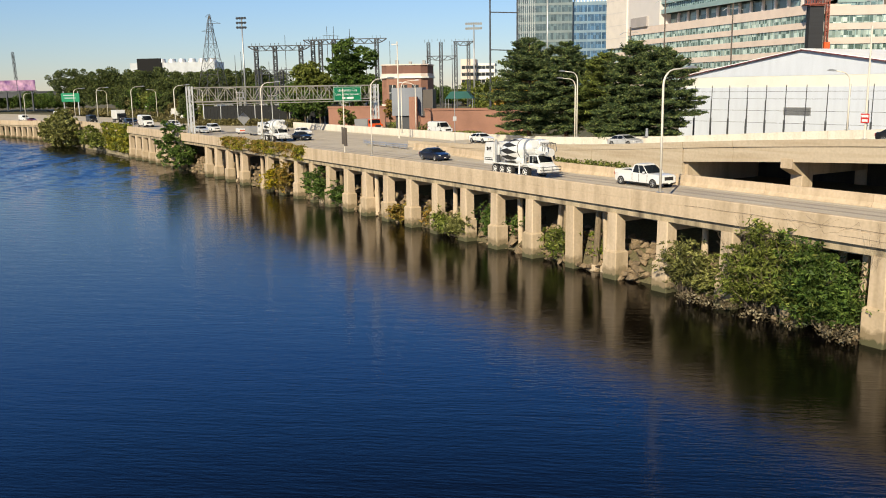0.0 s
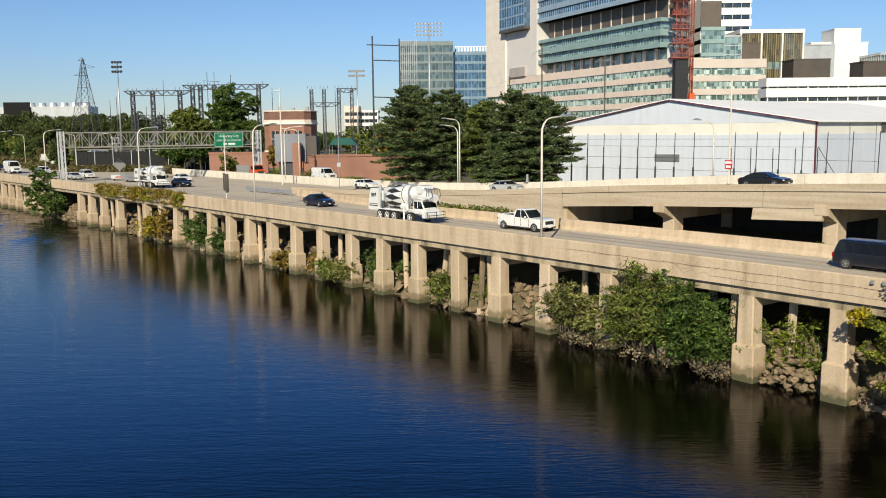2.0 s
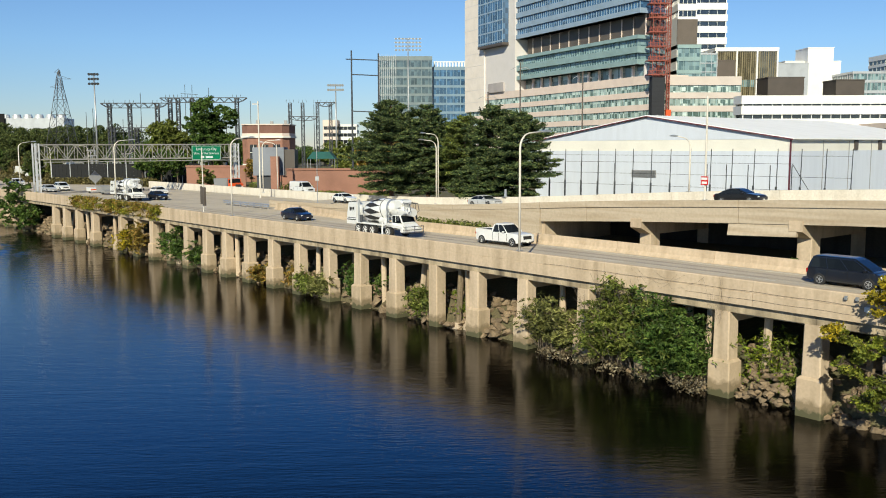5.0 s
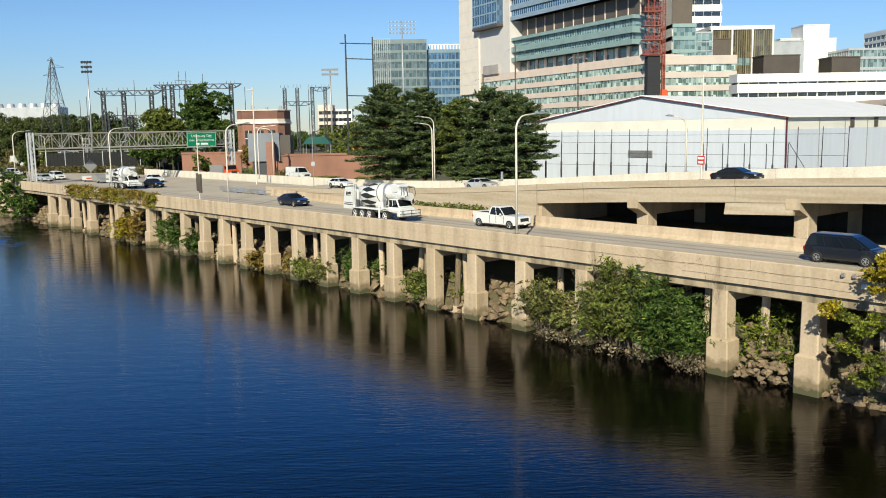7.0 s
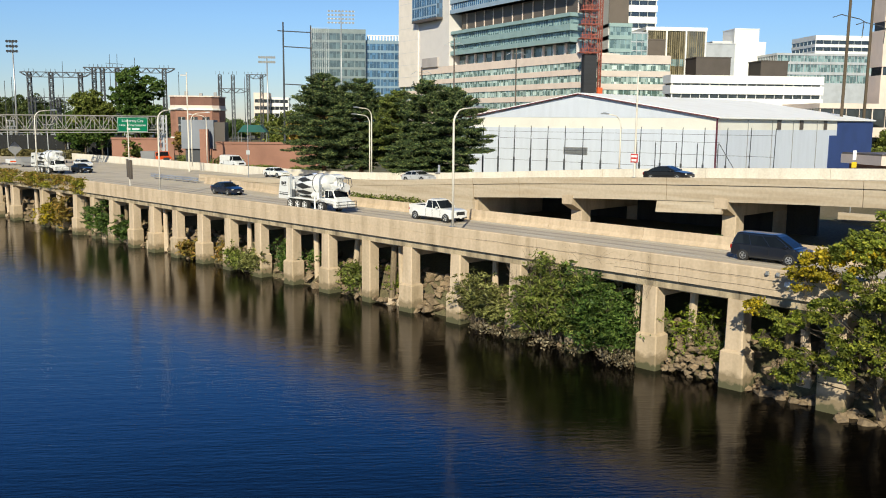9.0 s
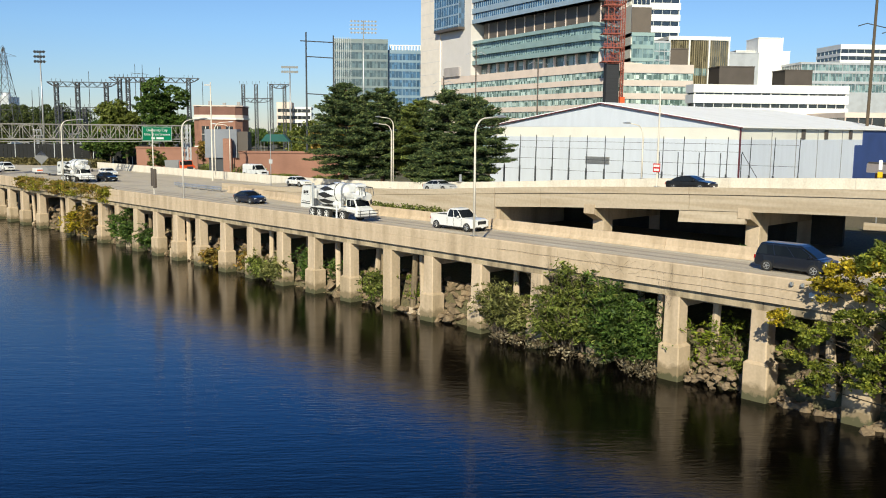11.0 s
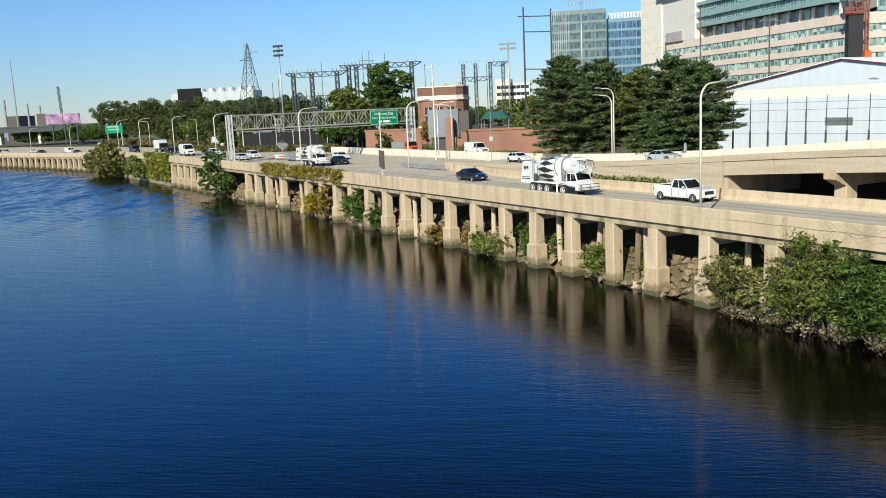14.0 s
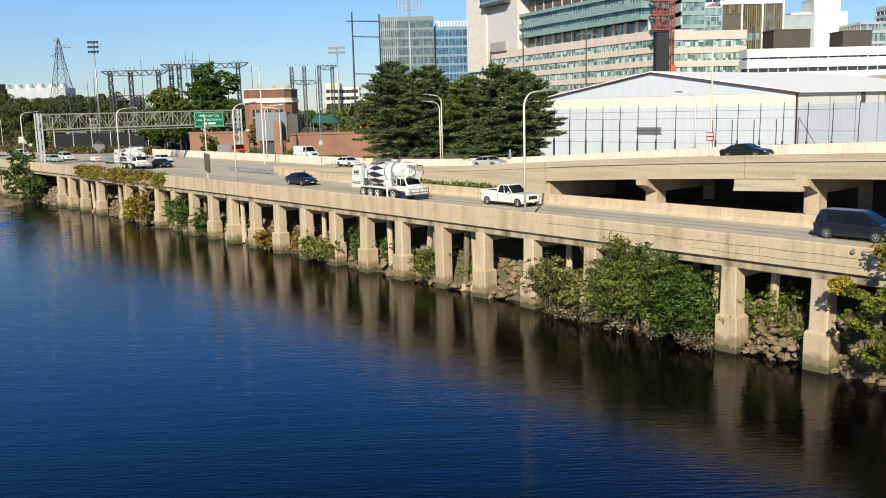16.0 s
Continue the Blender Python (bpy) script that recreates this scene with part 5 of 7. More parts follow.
def scrub(name, label, s0, s1, tops, n, mat, seed, size=0.11, out=(-1.3, 0.3), bare=0.0, per=13, spread=0.2, extra=(), root=(0.3, 1.3)):
    """Scrub of many arching stems rooted on the bank, leafy along their upper part; tops: height of growth by s."""
    rng = np.random.default_rng(seed)
    mid_s = (s0 + s1) / 2
    base = at(mid_s, 0.6, 0.2)
    e = empty(name, Matrix.Translation(base), label, "bush", "bushes on the river bank")
    bm = bmesh.new()
    pts = []
    for k in range(n):
        s = rng.uniform(s0, s1)
        wave = 0.5 + 0.5 * math.sin(s * 2.3 + seed) * math.sin(s * 5.1 + 2 * seed)
        top = lerp_table(s, tops) * (rng.uniform(0.2, 1.0) ** 0.7) * (0.72 + 0.28 * wave) + 0.3
        foot = np.array(at(s + rng.normal() * 0.4, rng.uniform(*root), 0.3) - base)
        tip = np.array(at(s + rng.normal() * 0.7, rng.uniform(*out) * (1.25 - 0.5 * top / 7), top) - base)
        knee = foot * 0.4 + tip * 0.6 + np.array((0, 0, 0.35 + 0.1 * top)) + rng.normal(size=3) * 0.2
        line = [foot * (1 - u) ** 2 + 2 * knee * u * (1 - u) + tip * u * u for u in (0, 0.25, 0.5, 0.75, 1.0)]
        pipe(bm, line, 0.03, 0.008, 4)
        naked = rng.random() < bare
        for c in range(int(4 + 1.5 * top)):
            u = rng.uniform(0.15, 0.72 if naked else 1.02)
            p = foot * (1 - u) ** 2 + 2 * knee * u * (1 - u) + tip * u * u
            d = rng.normal(size=3) * (0.3, 0.3, 0.16)
            pts.append(p + d + rng.normal(size=(per, 3)) * spread * rng.uniform(0.4, 1.1) * (1, 1, 0.5) + d * rng.uniform(-1.0, 1.2, (per, 1)))
        if naked:
            for c in range(4):
                q = tip + rng.normal(size=3) * 0.12
                tube(bm, line[3], q + np.array((rng.normal() * 0.3, rng.normal() * 0.2, rng.uniform(0.2, 0.9))), 0.012, 0.005, 4, False)
    tagged(part("branchwork", bm, TWIG, e, "thin woody branches"), kind="stuff")
    leaves("crown", np.concatenate(pts), size * 0.8, mat, e, rng, flat=0.25, long=2.9)
    for ss0, ss1, zz, m, mt, txt in extra:
        q = [np.array(at(rng.uniform(ss0, ss1), rng.uniform(-1.5, -0.5), rng.uniform(*zz)) - base) + rng.normal(size=(14, 3)) * (0.2, 0.2, 0.1) for _ in range(m)]
        leaves("crown", np.concatenate(q), size, mt, e, rng, label=txt)
    return e


LEAF_GRASS = leaf_material("dry_grass_leaves", (0.17, 0.15, 0.06), (0.30, 0.25, 0.11))
TWIG = material("grey_twigs", (0.17, 0.135, 0.10), 0.9, vary=0.3, scale=2, bump=0.2)
LEAF_OLIVE = leaf_material("olive_leaves", (0.19, 0.20, 0.06), (0.38, 0.37, 0.14))
LEAF_DRY = leaf_material("dry_pale_leaves", (0.16, 0.125, 0.075), (0.36, 0.31, 0.21), 0.2)
scrub("thicket", "dense dark green creeper thicket beside a river pier", 12.4, 15.6, [(12.4, 5.1), (13.2, 5.6), (15.6, 6.0)], 120, LEAF_DARK, 11, 0.135, (-1.2, 0.2), 0.0, 28, 0.2,
      extra=[(10.9, 13.6, (0.2, 1.1), 34, LEAF_DRY, "dry pale leaves near the water")])
scrub("thicket", "tall olive-green scrub with dead twigs against the parapet", 14.4, 20.3, [(14.4, 5.8), (16.5, 6.3), (18.8, 7.9), (20.3, 5.6)], 84, LEAF_GREEN, 12, 0.145, (-1.5, 0.1), 0.5, 18, 0.18,
      extra=[(14.5, 21.0, (0.25, 0.8), 26, LEAF_DRY, "dry pale leaves near the water")])
scrub("thicket", "low olive scrub growing round a river pier", 22.2, 26.0, [(22.2, 3.6), (23.8, 5.0), (26.0, 4.2)], 40, LEAF_OLIVE, 13, 0.14, (-1.0, 0.4), 0.12, 20, 0.18,
      extra=[(21.4, 24.5, (0.25, 0.8), 22, LEAF_DRY, "dry pale leaves near the water")])

# river tree with turning leaves
tb = at(-3.2, -0.4, 0.2)
LEAF_BRIGHT = leaf_material("bright_green_leaves", (0.18, 0.22, 0.035), (0.40, 0.40, 0.06))
shrub("river_tree", "green river-bank tree with patches of yellow leaves", tb,
      [lob(0.2, -0.5, 7.0, 1.4, 1.2), lob(1.2, 0.1, 8.7, 1.2, 1.0), lob(-0.6, 0.3, 9.3, 1.4, 1.2), lob(-2.4, -0.2, 8.4, 1.6, 1.4), lob(-4.6, -0.2, 8.6, 1.6, 1.6), lob(2.5, -0.7, 5.4, 1.0, 0.9), lob(0.6, -1.2, 4.4, 1.4, 1.0), lob(-2.4, -1.2, 5.4, 1.6, 1.3), lob(4.4, -0.9, 4.6, 0.8, 0.6), lob(5.2, -0.9, 3.6, 0.8, 0.5), lob(3.6, -1.2, 2.8, 0.9, 0.6), lob(1.6, -1.6, 3.0, 1.0, 0.7), lob(-1.6, -1.8, 3.6, 1.3, 0.9), lob(-5.0, -0.8, 5.8, 1.8, 1.7), lob(-5.6, -1.4, 3.6, 1.5, 1.1), lob(5.9, -0.6, 4.9, 0.45, 0.3), lob(4.2, -1.0, 1.9, 0.6, 0.4)], LEAF_BRIGHT, 21, 0.12, 2700, 10, "tree", "trees",
      extra=[([lob(2.4, -0.3, 7.4, 1.0, 0.8), lob(3.8, -0.6, 7.0, 0.7, 0.6), lob(1.0, -0.2, 8.2, 1.0, 0.7), lob(3.2, -0.4, 8.1, 0.7, 0.5), lob(6.2, -0.8, 5.2, 0.55, 0.35)], LEAF_YELLOW, "bright yellow autumn leaves")])
bm = bmesh.new()
pipe(bm, [tb + I * 1.2 + Vector((0, 0, -0.6)), tb + A * 0.3 + Vector((0, 0, 2.2)), tb - A * 0.4 + Vector((0, 0, 4.4)), tb - A * 0.6 + Vector((0, 0, 6.5))], 0.2, 0.07, 8)
pipe(bm, [tb + A * 0.2 + Vector((0, 0, 1.6)), tb + A * 1.6 + I * -0.5 + Vector((0, 0, 3.0)), tb + A * 2.9 + I * -0.6 + Vector((0, 0, 4.6))], 0.11, 0.04, 6)
pipe(bm, [tb + I * 0.8 + Vector((0, 0, 1.2)), tb - A * 2.0 + I * -0.4 + Vector((0, 0, 3.4)), tb - A * 3.4 + Vector((0, 0, 6.0))], 0.13, 0.05, 6)
trunk_ob = part("trunk", bm, BARK, None)
trunk_ob.parent = bpy.data.objects["river_tree"]
trunk_ob.matrix_parent_inverse = Matrix.Translation(tb).inverted()

# small growth between the piers: s, o, height, radius, leaves
LEAF_LIME = leaf_material("lime_leaves", (0.17, 0.23, 0.03), (0.32, 0.35, 0.04))
for i, (s, o, z, r, mt, txt) in enumerate((
        (8.2, 2.0, 3.5, 1.0, LEAF_LIME, "lime green creeper on the rocks"), (6.6, 1.6, 2.9, 0.7, LEAF_GREEN, "low green weeds on the rocks"),
        (40.2, 1.3, 2.7, 1.25, LEAF_GREEN, "fresh green bush between the piers"), (35.3, 1.9, 3.9, 0.45, LEAF_LIME, "lime green weeds between the piers"),
        (57.4, 0.2, 2.2, 0.9, LEAF_GREEN, "leafy bush hanging round a pier"), (54.8, 0.0, 2.0, 0.95, LEAF_OLIVE, "leafy bush hanging round a pier"), (51.0, 1.6, 3.6, 0.9, LEAF_DARK, "dark bush behind the piers"),
        (62.0, 1.5, 1.6, 0.7, LEAF_RUST, "brownish weeds at the waterline"), (67.5, 0.5, 1.4, 0.8, LEAF_RUST, "brownish weeds at the waterline"), (47.5, 2.4, 3.0, 0.6, LEAF_DARK, "dark weeds behind the piers"),
        (83.4, 0.6, 3.2, 0.9, LEAF_DARK, "dark green bush beside a pier"), (89.2, 0.8, 4.2, 1.1, LEAF_DARK, "dark green bush covering a pier"), (91.8, 0.8, 4.0, 1.1, LEAF_DARK, "dark green bush covering a pier"),
        (106.0, 0.5, 3.4, 0.72, LEAF_YELLOW, "yellowing bush beside the piers"), (100.4, 0.1, 4.9, 0.5, LEAF_RUST, "rusty creeper on a pier"))):
    scrub("bank_shrub", txt, s - r * 1.1, s + r * 1.1, [(s - r * 1.1, z + 0.1), (s, z + 0.9 * r), (s + r * 1.1, z - 0.2)], int(13 * r) + 4, mt, 40 + i, 0.12 + 0.0009 * s, (o - 0.9 * r, o + 0.4 * r), 0.1, 16, 0.17, root=(o - 0.2, o + 0.4))
LEAF_YG = leaf_material("yellow_green_leaves", (0.24, 0.25, 0.03), (0.42, 0.36, 0.05))
# creepers: leaves lying over the parapet and down the wall
def creeper(label, s0, s1, n, tops, o0, o1, hang, mat, seed, size=0.22, extra=None):
    rng = np.random.default_rng(seed)
    base = at((s0 + s1) / 2, 0, 5.2)
    e = empty("creeper", Matrix.Translation(base), label, "creeper", "creepers on the parapet")
    for k, (mt, m, txt) in enumerate(((mat, n, ""),) + ((extra,) if extra else ())):
        q = []
        while len(q) < m:
            s = rng.uniform(s0, s1)
            if 0.5 + 0.5 * math.sin(s * 0.9 + k * 2) * math.sin(s * 0.37 + seed) < rng.random() * 0.8:
                continue
            z = tops + rng.normal() * 0.12 - (rng.random() ** 2.2) * hang
            q.append(np.array(at(s, rng.uniform(o0, o1), z) - base) + rng.normal(size=(70, 3)) * (0.38, 0.38, 0.12))
        leaves("foliage", np.concatenate(q), size, mt, e, rng, label=txt)
    bm = bmesh.new()
    for k in range(24):
        s = rng.uniform(s0, s1)
        pipe(bm, [at(s, -0.05, tops - hang) - base, at(s + rng.normal() * 0.6, -0.1, tops - hang * 0.5) - base, at(s + rng.normal(), 0.1, tops) - base], 0.02, 0.01, 4)
    part("branchwork", bm, TWIG, e)
    return e


creeper("yellow and rusty creeper draped over the parapet", 91.6, 125.5, 140, 7.25, -0.22, 0.3, 1.5, LEAF_RUST, 77, 0.15, (LEAF_YG, 110, "yellow-green leaves"))
creeper("yellow-green creeper covering the river wall", 191, 214, 260, 7.2, -0.1, 0.5, 6.0, LEAF_YG, 78, 0.3, (LEAF_GREEN, 90, "green leaves"))
# dry creeper stems on the parapet near the thicket
dry = empty("dry_creeper", Matrix.Translation(at(12, 0, 5)), "bare brown creeper stems on the parapet face", "creeper")
bm = bmesh.new()
rr = random.Random(9)
for k in range(16):
    s0 = 10.6 + rr.uniform(-0.4, 0.5)
    pts, sa, z = [], s0, rr.uniform(4.2, 5.6)
    lean = rr.uniform(-0.25, 0.4)
    for j in range(6):
        pts.append(at(sa, -0.04 - rr.uniform(0, 0.05), min(z, 7.3)))
        sa += lean * 0.5 + rr.uniform(-0.12, 0.12)
        z += rr.uniform(0.15, 0.5)
    pipe(bm, pts, 0.0045, 0.003, 4)
for k in range(3):
    sa, z, pts = rr.uniform(11, 14), 7.1, []
    for j in range(9):
        pts.append(at(sa + j * 0.45, -0.05, z - 1.1 * math.sin(j / 8 * math.pi) * rr.uniform(0.5, 1)))
    pipe(bm, pts, 0.005, 0.004, 4)
ob = tagged(part("branchwork", bm, TWIG, None), kind="stuff")
ob.parent, ob.matrix_parent_inverse = dry, Matrix.Translation(at(12, 0, 5)).inverted()

# upstream bushes
def big_shrub(x, y, lobes, mat, seed, label, size=0.3, density=380, **kw):
    return shrub("bank_tree", label, (x, y, 0.2), lobes, mat, seed, size, density, 4, "tree", "bank trees", **kw)


q = at(152, -0.6)
big_shrub(q.x, q.y, [(0, 0, 6.6, 2.2, 2.2, 1.9), (-1.2, 0.6, 4.6, 2.6, 2.2, 2.0), (1.6, -0.6, 4.0, 2.4, 2.2, 2.0), (0.4, 0, 2.0, 3.2, 2.2, 1.4), (2.6, -1.5, 2.4, 1.6, 1.5, 1.3)], LEAF_DARK, 61, "dark green bank tree against the parapet")
q = at(221, -1.5)
big_shrub(q.x, q.y, [(0, 0, 3.6, 3.0, 3.0, 2.6), (3.5, -3.5, 3.0, 2.4, 2.4, 2.0)], LEAF_GREEN, 63, "green bank scrub under the parapet", 0.36)
q = at(249, -3.0)
big_shrub(q.x, q.y, [(0, 0, 6.5, 4.0, 4.0, 3.6), (6, -7, 4.5, 3.6, 3.6, 3.2), (-5, 5, 4.5, 4.0, 4.0, 3.4), (2, -2, 2.0, 5, 5, 2), (-9, 9, 3.4, 3, 3, 2.6)], LEAF_OLIVE, 64, "olive bank trees at the river bend", 0.45, 300)


def conifer(x, y, z, h, r, seed, mat=LEAF_PINE, label="broad dark green pine with layered drooping boughs"):
    rng = np.random.default_rng(seed)
    e = empty("pine_tree", Matrix.Translation((x, y, z)), label, "tree", "pines behind the ramp")
    bm = bmesh.new()
    pipe(bm, [(0, 0, -0.5), (rng.normal() * 0.2, rng.normal() * 0.2, h * 0.4), (rng.normal() * 0.3, rng.normal() * 0.3, h * 0.97)], 0.4, 0.05, 9)
    limbs = bmesh.new()
    pts = []
    lean = rng.uniform(0, math.tau)
    for k in range(int(270 * (r / 5.5) ** 1.3)):
        f = min(1.0, max(0.03, (round(rng.uniform(0.03, 1.0) * 10) + rng.normal() * 0.2) / 10))
        L = r * (1 - f ** 1.6) ** 0.8 * (0.3 + 0.7 * min(1, f / 0.4)) * rng.uniform(0.5, 1.12) + 0.5
        a = rng.uniform(0, math.tau)
        L *= 1 + 0.16 * math.cos(3 * a + lean + 5 * f)
        along, side = np.array((math.cos(a), math.sin(a), 0)), np.array((-math.sin(a), math.cos(a), 0))
        hz, climb, sag = h * (0.09 + 0.9 * f), 0.05 + 0.62 * f ** 2.2, rng.uniform(0.16, 0.34) * (1 - 0.8 * f)

        def bough(u):
            return along * L * u + np.array((0, 0, hz + L * (climb * u - sag * u * u + 0.55 * sag * u ** 4)))
        pipe(limbs, [bough(u) for u in (0, 0.35, 0.7, 1.0)], 0.07, 0.02, 4)
        m = int(5 + 3.6 * L)
        for j in range(m):
            u = 0.28 + 0.74 * (j + rng.random()) / m
            tw = (0.25 + 0.28 * L * (1.1 - u)) * rng.uniform(0.6, 1.2) + 0.25
            d = along * rng.uniform(0.35, 1.0) + side * rng.choice((-1, 1)) * rng.uniform(0.2, 1.0) + np.array((0, 0, rng.uniform(0.0, 0.55)))
            d /= np.linalg.norm(d)
            q = rng.uniform(0, 1, (22, 1)) ** 0.8
            pts.append(bough(u) + d * q * tw + rng.normal(size=(22, 3)) * (0.15, 0.15, 0.045))
    for k in range(22):
        a, q = rng.uniform(0, math.tau), r * 0.62 * math.sqrt(rng.random())
        foot = np.array((math.cos(a) * q, math.sin(a) * q, h * (1.0 - 0.5 * (q / r) - 0.04 * rng.random())))
        tip = foot + np.array((math.cos(a) * 0.5, math.sin(a) * 0.5, 1.0)) * rng.uniform(0.8, 1.7)
        pipe(limbs, [foot, (foot + tip) / 2, tip], 0.05, 0.015, 4)
        u = rng.uniform(-0.3, 1, (120, 1))
        pts.append(foot + (tip - foot) * u + rng.normal(size=(120, 3)) * 0.19 * (1.1 - u))
    part("trunk", bm, PINE_BARK, e)
    part("branchwork", limbs, BARK, e)
    leaves("crown", np.concatenate(pts), 0.095, mat, e, rng, flat=0.35, long=4.2)
    return e


PINE_BARK = material("reddish_pine_bark", (0.21, 0.11, 0.065), 0.95, vary=0.35, scale=2, bump=0.4)
conifer(-4.7, 131, 6.4, 14.9, 7.0, 1)
conifer(6.0, 126, 6.4, 12.4, 5.2, 2, leaf_material("light_pine_needles", (0.12, 0.16, 0.04), (0.27, 0.30, 0.07), 0.2), "lighter green pine between two dark pines")
conifer(9.8, 123, 6.4, 13.9, 5.4, 3)
conifer(13.0, 119, 6.4, 12.7, 5.6, 4)
conifer(7.0, 121, 6.4, 5.6, 3.6, 8)
conifer(0.7, 130, 6.4, 14.2, 5.8, 6)


def tree(x, y, h, r, seed, mat, label, size=0.45, density=260, z=6.0):
    rng = np.random.default_rng(seed)
    lobes = []
    for k in range(9):
        a, f = rng.uniform(0, math.tau), rng.uniform(0.35, 0.95)
        rad = r * (1 - abs(f - 0.6) * 1.1) * rng.uniform(0.25, 0.75)
        lobes.append((math.cos(a) * rad, math.sin(a) * rad, h * f, r * 0.5, r * 0.5, h * 0.16))
    e = empty("tree", Matrix.Translation((x, y, z)), label, "tree", "broadleaf trees")
    bm = bmesh.new()
    tube(bm, (0, 0, -0.5), (0, 0, h * 0.55), 0.025 * h, 0.012 * h, 8)
    for lb in lobes:
        tube(bm, (0, 0, h * 0.3), lb[:3], 0.009 * h, 0.03, 5, False)
    part("trunk", bm, BARK, e)
    leaves("crown", clump_points(rng, lobes, density), size, mat, e, rng)
    return e


tree(-57.0, 240, 20.0, 6.8, 31, LEAF_DARK, "tall round-headed dark green tree by the substation", 0.36, 760)
tree(-71.5, 250, 15.0, 6.5, 32, LEAF_GREEN, "broad green tree below the substation steelwork", 0.36, 680)
tree(-38.0, 196, 6.0, 1.6, 34, LEAF_RUST, "small brownish tree by the highway", 0.3, 200)
tree(-46.3, 190, 4.4, 2.3, 35, LEAF_GREEN, "small round tree beside the far wall", 0.28, 300)
for i, (x, y, h, r) in enumerate(((-66.5, 211, 7.5, 2.6), (-61.5, 209, 8.5, 3.2), (-57.5, 208, 8, 3.0))):
    tree(x, y, h, r, 100 + i, LEAF_DARK, "dark slender tree in the row below the gantry", 0.4, 260)
for i, (x, y, h, r) in enumerate(((-25, 330, 12, 7), (-15, 340, 12, 7), (-34, 335, 11, 6), (-22, 240, 8, 4), (-14, 230, 9, 5))):
    tree(x, y, h, r, 120 + i, (LEAF_GREEN, LEAF_RUST, LEAF_GREEN)[i % 3], "distant tree beyond the brick wall", 0.5, 220)


def hedge(x0, y0, x1, y1, h, w, seed, label, z=5.6, mat=LEAF_GREEN, size=0.2):
    rng = np.random.default_rng(seed)
    L = math.hypot(x1 - x0, y1 - y0)
    n = int(L * 3)
    e = empty("hedge", Matrix.Translation((x0, y0, z)), label, "hedge", "clipped hedges")
    pts = [np.array(((x1 - x0) * (k + 0.5) / n, (y1 - y0) * (k + 0.5) / n, h * 0.5)) + in_ball(rng, 130) * (w, w, h * 0.55) * rng.uniform(0.8, 1.15) for k in range(n)]
    leaves("foliage", np.concatenate(pts), size, mat, e, rng)
    bm = bmesh.new()
    for k in range(int(L)):
        tube(bm, ((x1 - x0) * k / L, (y1 - y0) * k / L, -0.3), ((x1 - x0) * k / L, (y1 - y0) * k / L, h * 0.7), 0.05, 0.02, 5)
    part("branchwork", bm, BARK, e)
    return e


hedge(-25.6, 161, -20.5, 160, 2.6, 1.3, 1, "rounded green hedge before the brick wall")
hedge(-20.0, 161, -14.5, 160, 1.4, 0.9, 2, "low clipped hedge before the brick wall")
hedge(-34.0, 176, -31.0, 175, 2.6, 1.1, 3, "green hedge beside the gateway")
hedge(-11.0, 152, -5.0, 150, 1.5, 0.9, 4, "low clipped hedge under the pines")
a, b = at(47, 15.5), at(58, 15.0)
hedge(a.x, a.y, b.x, b.y, 2.0, 0.8, 5, "scrubby hedge between the barrier and the ramp", 5.1, LEAF_GREEN, 0.18)
a, b = at(3, 17.0), at(15, 16.5)
hedge(a.x, a.y, b.x, b.y, 1.3, 0.8, 6, "weeds growing behind the safety barrier", 5.1, LEAF_DARK, 0.18)
hedge(-90, 213, -62, 205, 2.2, 1.6, 7, "dry olive grass bank below the dark fence", 5.6, LEAF_GRASS, 0.4)
hedge(-163, 318, -118, 268, 2.6, 4.0, 8, "dry olive scrub along the highway edge", 5.5, LEAF_GRASS, 0.5)
hedge(-132, 262, -100, 226, 2.0, 2.6, 11, "rough dry grass bank beside the highway", 5.5, LEAF_GRASS, 0.4)
hedge(-142, 296, -128, 280, 4.5, 2.6, 12, "green bushes on the highway bank", 5.5, LEAF_GREEN, 0.4)
hedge(-128, 282, -100, 250, 2.6, 3.0, 9, "olive scrub below the pylon", 5.5, LEAF_GRASS, 0.6)
hedge(-220, 372, -165, 322, 2.6, 4.0, 10, "rough grass and scrub by the far highway", 5.5, LEAF_GRASS, 0.6)


LEAF_WOOD = leaf_material("woodland_leaves", (0.09, 0.125, 0.04), (0.20, 0.22, 0.07))
bank_rng = random.Random(44)
for i in range(17):
    f = i / 16
    x, y = -172 + 72 * f + bank_rng.uniform(-3, 3), 334 - 94 * f + bank_rng.uniform(-3, 6)
    tree(x, y, bank_rng.uniform(5, 10), bank_rng.uniform(2.4, 4.4), 200 + i, (LEAF_GREEN, LEAF_DARK, LEAF_WOOD, LEAF_GRASS)[i % 4], "bushy tree on the highway bank below the woods", 0.4, 240, 5.6)


def woods(name, x0, y0, x1, y1, h, deep, n, seed, mat, label):
    rng = np.random.default_rng(seed)
    pts = []
    for k in range(n):
        f = rng.random()
        x, y = x0 + (x1 - x0) * f + rng.normal() * 2, y0 + (y1 - y0) * f + rng.uniform(0, deep)
        hh = h * rng.uniform(0.72, 1.08)
        for j in range(9):
            g = rng.uniform(0.25, 0.93)
            c = np.array((x + rng.normal() * 2.2, y + rng.normal() * 2.2, 6 + hh * g))
            pts.append(c + in_ball(rng, 170) * (2.2, 2.2, 1.5) * rng.uniform(0.6, 1.1))
    ob = leaves(name, np.concatenate(pts), 0.42, mat, None, rng)
    return tagged(ob, label, "woods", kind="stuff")


